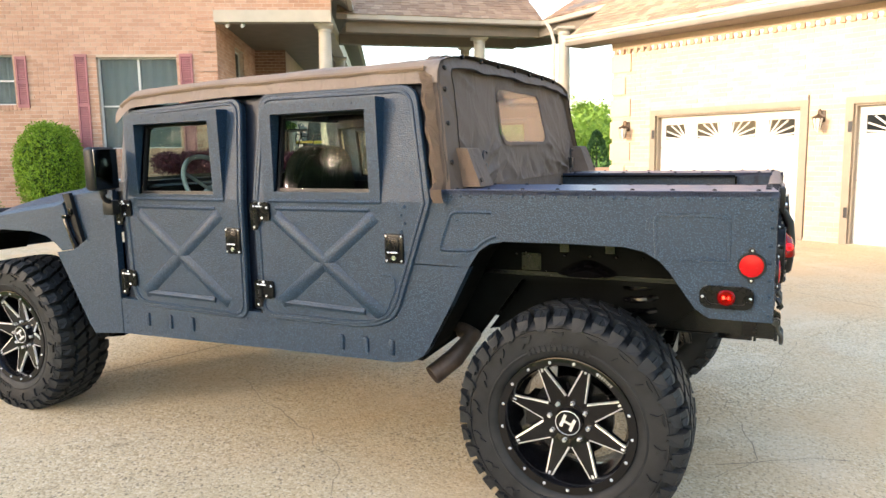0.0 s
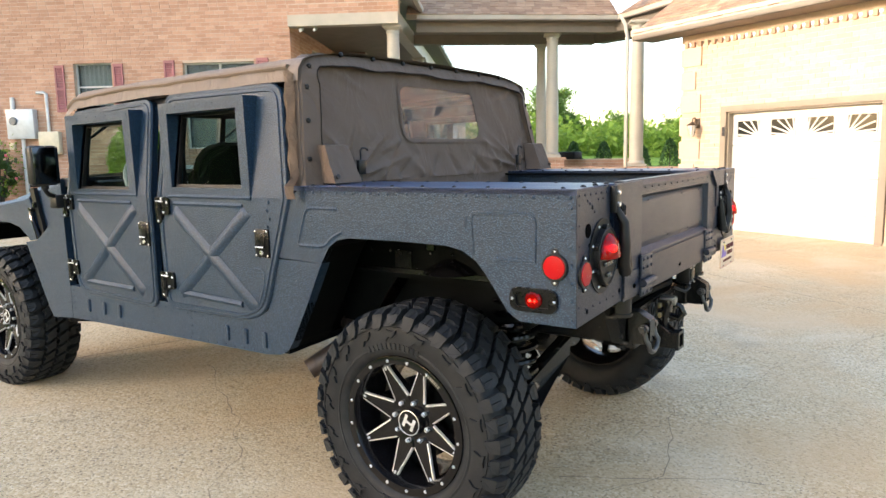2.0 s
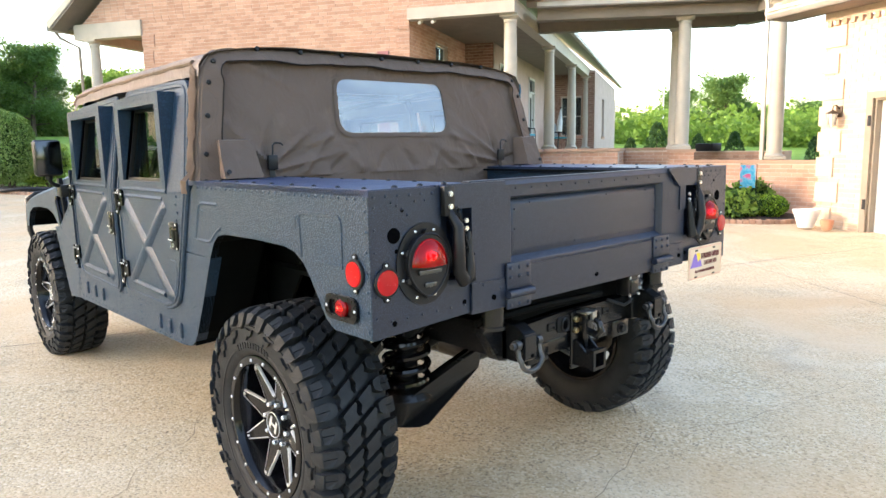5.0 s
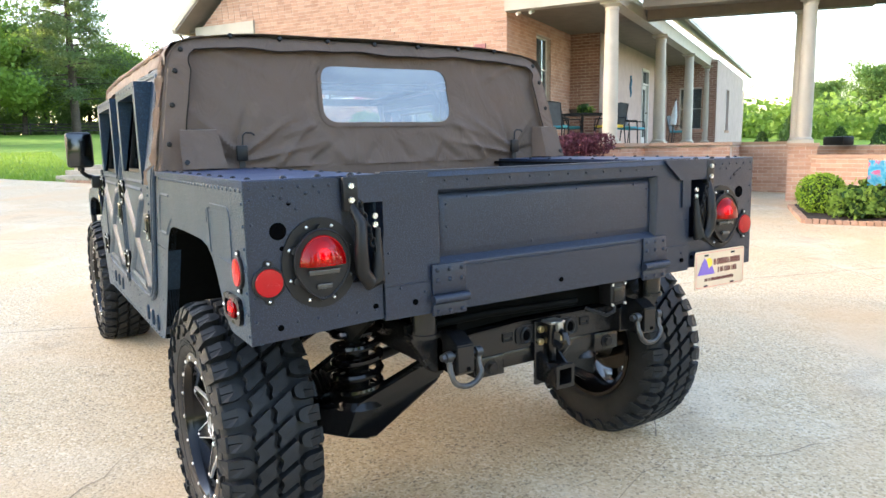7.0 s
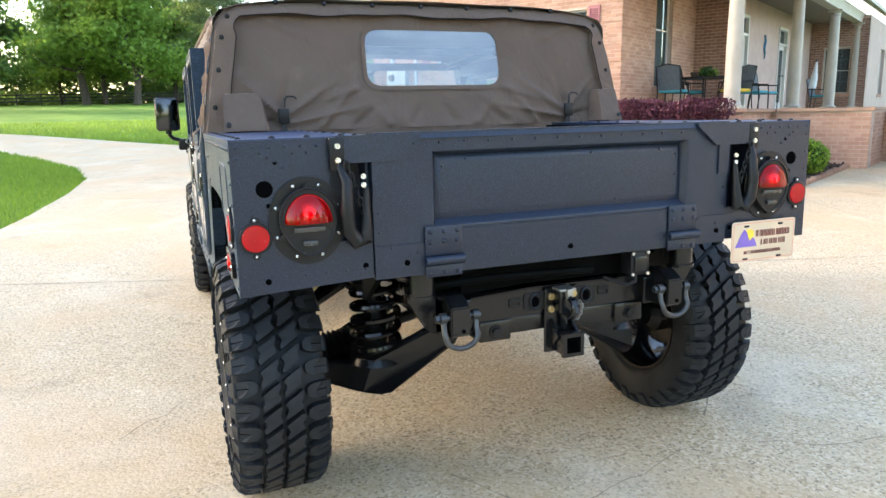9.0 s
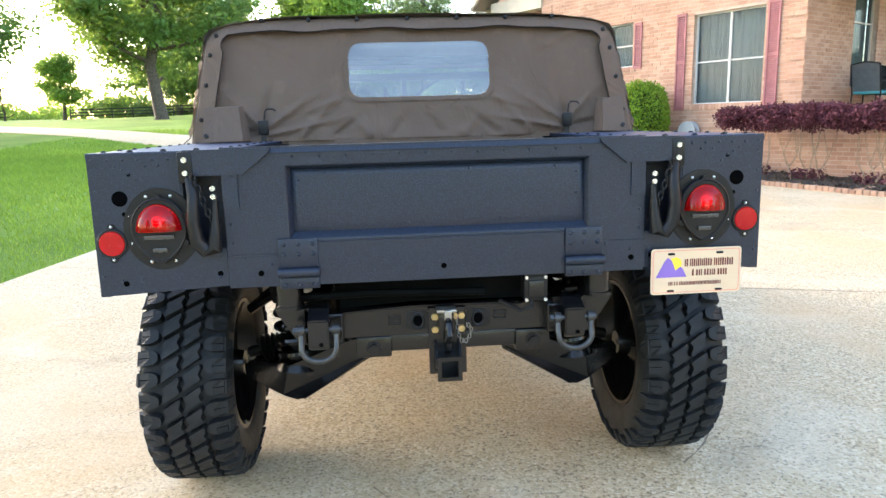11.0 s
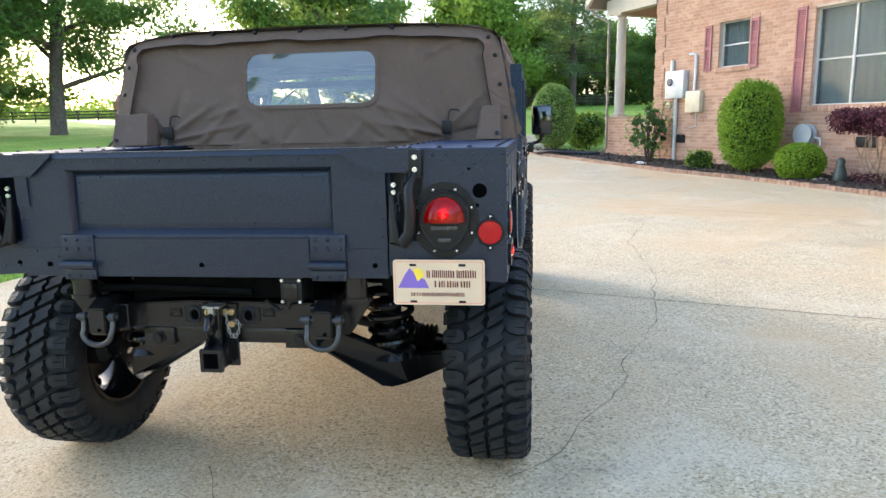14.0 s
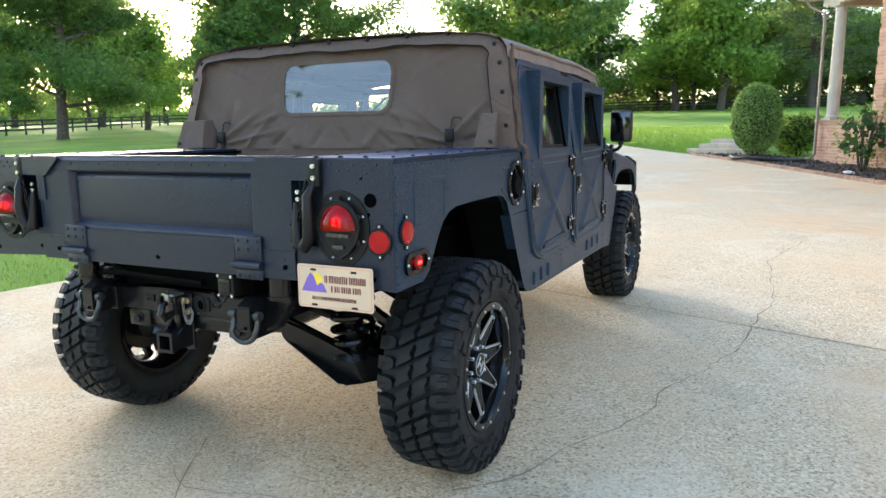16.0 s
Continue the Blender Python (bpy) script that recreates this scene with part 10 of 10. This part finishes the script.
# small garden figure, kept as one plain form
fg = bed(0.95, 0.85)
bm = bmesh.new()
lathe(bm, [(0.0, 0.001), (0.0, 0.10), (0.05, 0.12), (0.2, 0.11), (0.30, 0.08), (0.34, 0.06), (0.40, 0.075), (0.45, 0.06), (0.48, 0.02), (0.48, 0.001)], 16, "Z")
fig = part("garden_figure", bm, plain("dark_teal_glaze", (0.03, 0.05, 0.045), 0.35, 0, 0.4, 12), None, m=fg)
tagged(fig, "small dark glazed garden figure in the mulch", "garden ornament")
for k, (s, d) in enumerate(((1.25, 0.95), (4.6, 1.0), (6.0, 1.25))):
    bm = bmesh.new()
    bmesh.ops.create_icosphere(bm, subdivisions=2, radius=0.1)
    for v in bm.verts:
        v.co = Vector((v.co.x * 1.5, v.co.y, v.co.z * 0.5)) * (1 + 0.35 * noise.noise(v.co * 9 + Vector((k, 0, 0))))
    tagged(part("stone", bm, STONE if k < 2 else WHITE, None, m=bed(s, d, 0.06)), "small rounded stone lying in the mulch", "stone", "stones in the bed")
# black drain hose in the bed by the side porch
bm = bmesh.new()
tube(bm, [bed(s, d, 0.12).translation + Vector((0, 0, 0.03 * math.sin(s * 4))) for s, d in ((8.95, 0.35), (9.1, 0.8), (9.4, 1.1), (9.9, 1.35), (10.4, 1.5), (10.9, 1.35))], 0.05, 8)
tagged(part("drain_hose", bm, BLACK), "black corrugated drain hose on the mulch", "hose")
# stone steps up to the lawn
for k in range(3):
    x, y = 0.72 + 0.22 * k, 21.6 + 0.75 * k
    bm = bmesh.new()
    rbox(bm, (-1.1 + 0.1 * k, -0.4, -0.1), (1.0, 0.45, 0.14), 0.02, 2)
    tagged(part("stone_step", bm, STEP_STONE, None, m=pose(x, y, ground_z(x, y) + 0.0 + 0.11 * k, 0, 0, -28)), "weathered stone step at the lawn's edge", "step", "steps to the lawn")
# security cameras under the porch beam
for x in (0.25, 0.55):
    bm = bmesh.new()
    tube(bm, [FS @ Vector((0.10, x, 4.25)), FS @ Vector((-0.06, x, 4.20))], 0.035, 12)
    disc(bm, FS @ Vector((0.05, x, 4.26)), (0, 0, 1), 0.03, 0.10, 10)
    tagged(part("security_camera", bm, WHITE), "small white security camera under the porch beam", "camera")

# ---- porch furniture ----
def patio_chair(m, cushion, label):
    c = root("patio_chair", m, label, "chair", "porch chairs")
    bm = bmesh.new()
    for x in (-0.26, 0.26):
        tube(bm, [(x, 0.25, 0), (x, 0.24, 0.40), (x, 0.22, 0.62)], 0.014, 6)
        tube(bm, [(x, -0.27, 0), (x, -0.22, 0.40), (x, -0.34, 0.95)], 0.014, 6)
        tube(bm, [(x, 0.22, 0.62), (x, -0.25, 0.64)], 0.016, 6)
    tube(bm, [(-0.26, 0.24, 0.40), (0.26, 0.24, 0.40)], 0.014, 6)
    part("frame", bm, IRON, c)
    bm = bmesh.new()
    n = 9
    arc = [(-0.245 + 0.49 * k / (n - 1), 0.94 + 0.06 * math.sin(math.pi * k / (n - 1))) for k in range(n)]
    slab(bm, [(-0.245, -0.215, 0.43), *[(x, -0.335, z) for x, z in arc], (0.245, -0.215, 0.43)], (0, 0.006, 0))
    part("sling", bm, SLING, c, smooth=False)
    bm = bmesh.new()
    tube(bm, [(-0.26, -0.34, 0.95), (0, -0.355, 1.0), (0.26, -0.34, 0.95)], 0.013, 6)
    part("backrest", bm, IRON, c)
    bm = bmesh.new()
    rbox(bm, (-0.25, -0.22, 0.40), (0.25, 0.25, 0.47), 0.025, 3)
    part("seat_cushion", bm, cushion, c)
    return c


def porch(d, s, turn):
    p = hp(s, d, PORCH_Z)
    return pose(p.x, p.y, p.z, 0, 0, turn)


patio_chair(porch(-1.5, -0.55, -60), TEAL, "dark iron porch chair with a teal seat cushion")
patio_chair(porch(-2.7, -0.45, -100), TEAL, "dark iron porch chair with a teal seat cushion")
patio_chair(porch(-2.6, -1.55, 90), YELLOW, "dark iron porch chair with a yellow seat cushion")
patio_chair(porch(-4.5, -1.45, 200), TEAL, "dark iron porch chair with a teal seat cushion")
patio_chair(porch(-5.6, -1.4, 200), TEAL, "dark iron porch chair with a teal seat cushion")
patio_chair(porch(-11.5, -1.6, 200), TEAL, "dark iron porch chair far along the porch")
tb = root("patio_table", porch(-2.2, -1.0, 0), "dark iron mesh patio table on the porch", "table")
bm = bmesh.new()
lathe(bm, [(0.70, 0.001), (0.70, 0.55), (0.735, 0.56), (0.735, 0.001)], 32, "Z")
part("tabletop", bm, IRON, tb)
for k in range(4):
    a = math.pi / 4 + k * math.pi / 2
    bm = bmesh.new()
    tube(bm, [(0.45 * math.cos(a), 0.45 * math.sin(a), 0), (0.3 * math.cos(a), 0.3 * math.sin(a), 0.35), (0.42 * math.cos(a), 0.42 * math.sin(a), 0.70)], 0.016, 6)
    part("leg", bm, IRON, tb)
p = porch(-2.2, -1.0, 0)
shrub("table_plant", p @ Matrix.Translation((0.1, 0, 0.74)), 0.17, 0.17, 0.16, 31, 160, 0.08, LEAF_LIGHT, "low potted plant on the patio table", rag=0.3)
bm = bmesh.new()
lathe(bm, [(0.0, 0.001), (0.0, 0.07), (0.10, 0.1), (0.11, 0.1), (0.11, 0.001)], 16, "Z")
tagged(part("plant_pot", bm, LANTERN, None, m=p @ Matrix.Translation((-0.2, 0.1, 0.735))), "small brown pot on the patio table", "pot")
bm = bmesh.new()
for k in range(8):
    t = k / 7
    tube(bm, [FW @ Vector((3.35 + 0.04 * math.sin(t * 9), 0.02, 2.9 + 0.55 * t)), FW @ Vector((3.35 + 0.06 * math.sin(t * 9 + 1), 0.03, 2.97 + 0.55 * t))], 0.035 * (1.2 - abs(t - 0.6)), 6)
tagged(part("wall_ornament", bm, plain("blue_metal", (0.05, 0.16, 0.25), 0.4, 0.5)), "blue metal ornament on the porch wall", "ornament")
p = hp(-1.9, -8.6, PORCH_Z)
fs = root("folded_umbrella", pose(p.x, p.y, p.z), "folded dark umbrella leaning on the porch", "umbrella")
bm = bmesh.new()
tube(bm, [(0, 0, 0), (0.15, 0, 1.4)], 0.02, 8)
part("pole", bm, IRON, fs)
bm = bmesh.new()
tube(bm, [(0.05, 0, 0.6), (0.10, 0, 0.9), (0.15, 0, 1.35)], [0.10, 0.09, 0.02], 10)
part("canopy", bm, CURTAIN, fs)

# ---- by the garage and the low walls ----
bm = bmesh.new()
lathe(bm, [(0.0, 0.001), (0.0, 0.12), (0.04, 0.13), (0.22, 0.19), (0.26, 0.21), (0.30, 0.21), (0.30, 0.18), (0.24, 0.17), (0.22, 0.001)], 28, "Z")
tagged(part("flower_pot", bm, WHITE, None, m=gpos(9.83, 2.2)), "round white flower pot by the garage corner", "pot")
bm = bmesh.new()
lathe(bm, [(0.0, 0.001), (0.0, 0.07), (0.12, 0.1), (0.16, 0.1), (0.16, 0.001)], 20, "Z")
tagged(part("flower_pot", bm, plain("terracotta", (0.45, 0.2, 0.11), 0.8), None, m=gpos(9.75, 1.85)), "small terracotta pot by the garage wall", "pot")
flag = root("garden_flag", gpos(10.95, 3.55), "small bright blue and pink garden flag on a stake", "flag")
bm = bmesh.new()
tube(bm, [(0, 0, 0), (0, 0, 0.95), (0, 0.33, 0.95)], 0.007, 6)
part("stake", bm, IRON, flag)
bm = bmesh.new()
prev = None
for k in range(9):
    y = 0.02 + 0.30 * k / 8
    cur = [bm.verts.new((0.012 * math.sin(k * 1.1), y, z)) for z in (0.50, 0.93)]
    if prev:
        bm.faces.new((prev[0], cur[0], cur[1], prev[1]))
    prev = cur
bmesh.ops.solidify(bm, geom=bm.faces[:], thickness=0.002)
k = Nodes("flag_print")
fl = k.surface(k.ramp(k.noise(9, 3), [(0.42, (0.03, 0.33, 0.55)), (0.56, (0.12, 0.45, 0.60)), (0.66, (0.60, 0.14, 0.28))]), 0.8)
part("cloth", bm, fl, flag)
bm = bmesh.new()
rbox(bm, (-0.35, -0.14, 0.0), (0.35, 0.14, 0.2), 0.02, 2)
tagged(part("planter_box", bm, BLACK, None, m=pose(14.9, 6.6, 1.36, 0, 0, 65)), "black planter box on the low brick wall", "planter")
bm = bmesh.new()
tube(bm, [(0, 0, 0), (0, 0, 17.5)], [0.12, 0.06], 10)
tagged(part("flag_pole", bm, GREYBOX, None, m=pose(112, 66, 0)), "thin grey pole far behind the house", "pole")

# ---- rail fence and gate pillars ----
def fence_run(pts):
    run = []
    for a, b in zip(pts, pts[1:]):
        n = max(1, round(math.dist(a, b) / 2.6))
        run += [(a[0] + (b[0] - a[0]) * k / n, a[1] + (b[1] - a[1]) * k / n) for k in range(n)]
    run.append(pts[-1])
    post = bmesh.new()
    box(post, (-0.06, -0.06, -0.2), (0.06, 0.06, 1.35))
    pm = bpy.data.meshes.new("post")
    post.to_mesh(pm)
    post.free()
    pm.materials.append(FENCE)
    f = root("rail_fence", Matrix.Identity(4), "dark wooden rail fence along the lawn", "fence")
    for (x, y), (x2, y2) in zip(run, run[1:]):
        o = new("post", pm)
        o.parent, o.matrix_basis = f, pose(x, y, ground_z(x, y))
    for h in (0.35, 0.75, 1.15):
        bm = bmesh.new()
        for (x, y), (x2, y2) in zip(run, run[1:]):
            a, b = Vector((x, y, ground_z(x, y) + h)), Vector((x2, y2, ground_z(x2, y2) + h))
            slab(bm, [a, b, b + Vector((0, 0, 0.15)), a + Vector((0, 0, 0.15))], (0.03, 0.03, 0))
        parts_each("rail", bm, FENCE, f, smooth=False)


fence_run([(-48, 8), (-59, 39), (-71, 67)])
fence_run([(-71, 67), (-50, 96)])
fence_run([(-42, 97), (-10, 99), (12, 99)])
for x, y in ((-60.0, 95.0), (-52.6, 95.0)):
    z = ground_z(x, y)
    pl = root("gate_pillar", pose(x, y, z), "tall reddish brick gate pillar with a pointed cap", "pillar", "gate pillars")
    bm = bmesh.new()
    box(bm, (-0.65, -0.65, -0.3), (0.65, 0.65, 2.5))
    part("shaft", bm, BRICK_DARK, pl, smooth=False)
    bm = bmesh.new()
    lathe(bm, [(2.5, 0.95), (2.65, 0.98), (3.4, 0.45), (3.6, 0.05)], 4, "Z")
    part("cap", bm, BRICK_DARK, pl, smooth=False)


# ---- stone bench under the terrace wall ----
bench_at = hp(-3.0, -1.45, 0)
bench = root("stone_bench", Matrix.Translation((bench_at.x, bench_at.y, ground_z(bench_at.x, bench_at.y) + 0.06)) @ front_axes, "low weathered grey stone bench in the mulch bed", "bench")
bm = bmesh.new()
rbox(bm, (-0.45, -0.17, 0.36), (0.45, 0.17, 0.43), 0.015, 2)
part("seat", bm, STONE, bench)
for bx in (-0.28, 0.28):
    bm = bmesh.new()
    rbox(bm, (bx - 0.06, -0.13, -0.08), (bx + 0.06, 0.13, 0.36), 0.02, 2)
    part("leg", bm, STONE, bench)

# ---- single bricks of the gable wall, nearest the drive ----
brick_meshes = {}
for F, (lo, hi), mat, wall in LONE[:300]:
    size = tuple(round(h - l, 3) for l, h in zip(lo, hi))
    key = (size[0], size[2])
    if key not in brick_meshes:
        bm = bmesh.new()
        box(bm, (0, -0.03, 0), (size[0], 0.0, size[2]))
        me = bpy.data.meshes.new("brick")
        bmesh.ops.recalc_face_normals(bm, faces=bm.faces)
        bm.to_mesh(me)
        bm.free()
        me.materials.append(mat)
        brick_meshes[key] = me
    ob = new("brick", brick_meshes[key])
    ob.parent = wall
    ob.matrix_basis = F @ Matrix.Translation((lo[0], hi[1], lo[2]))
if LONE[300:]:
    F, _, mat, wall = LONE[0]
    rest = boxes_mesh("brickwork", [i[0] for _, i, _, _ in LONE[300:]], [i[1] for _, i, _, _ in LONE[300:]], F, mat, wall)
    rest["kind"] = "stuff"
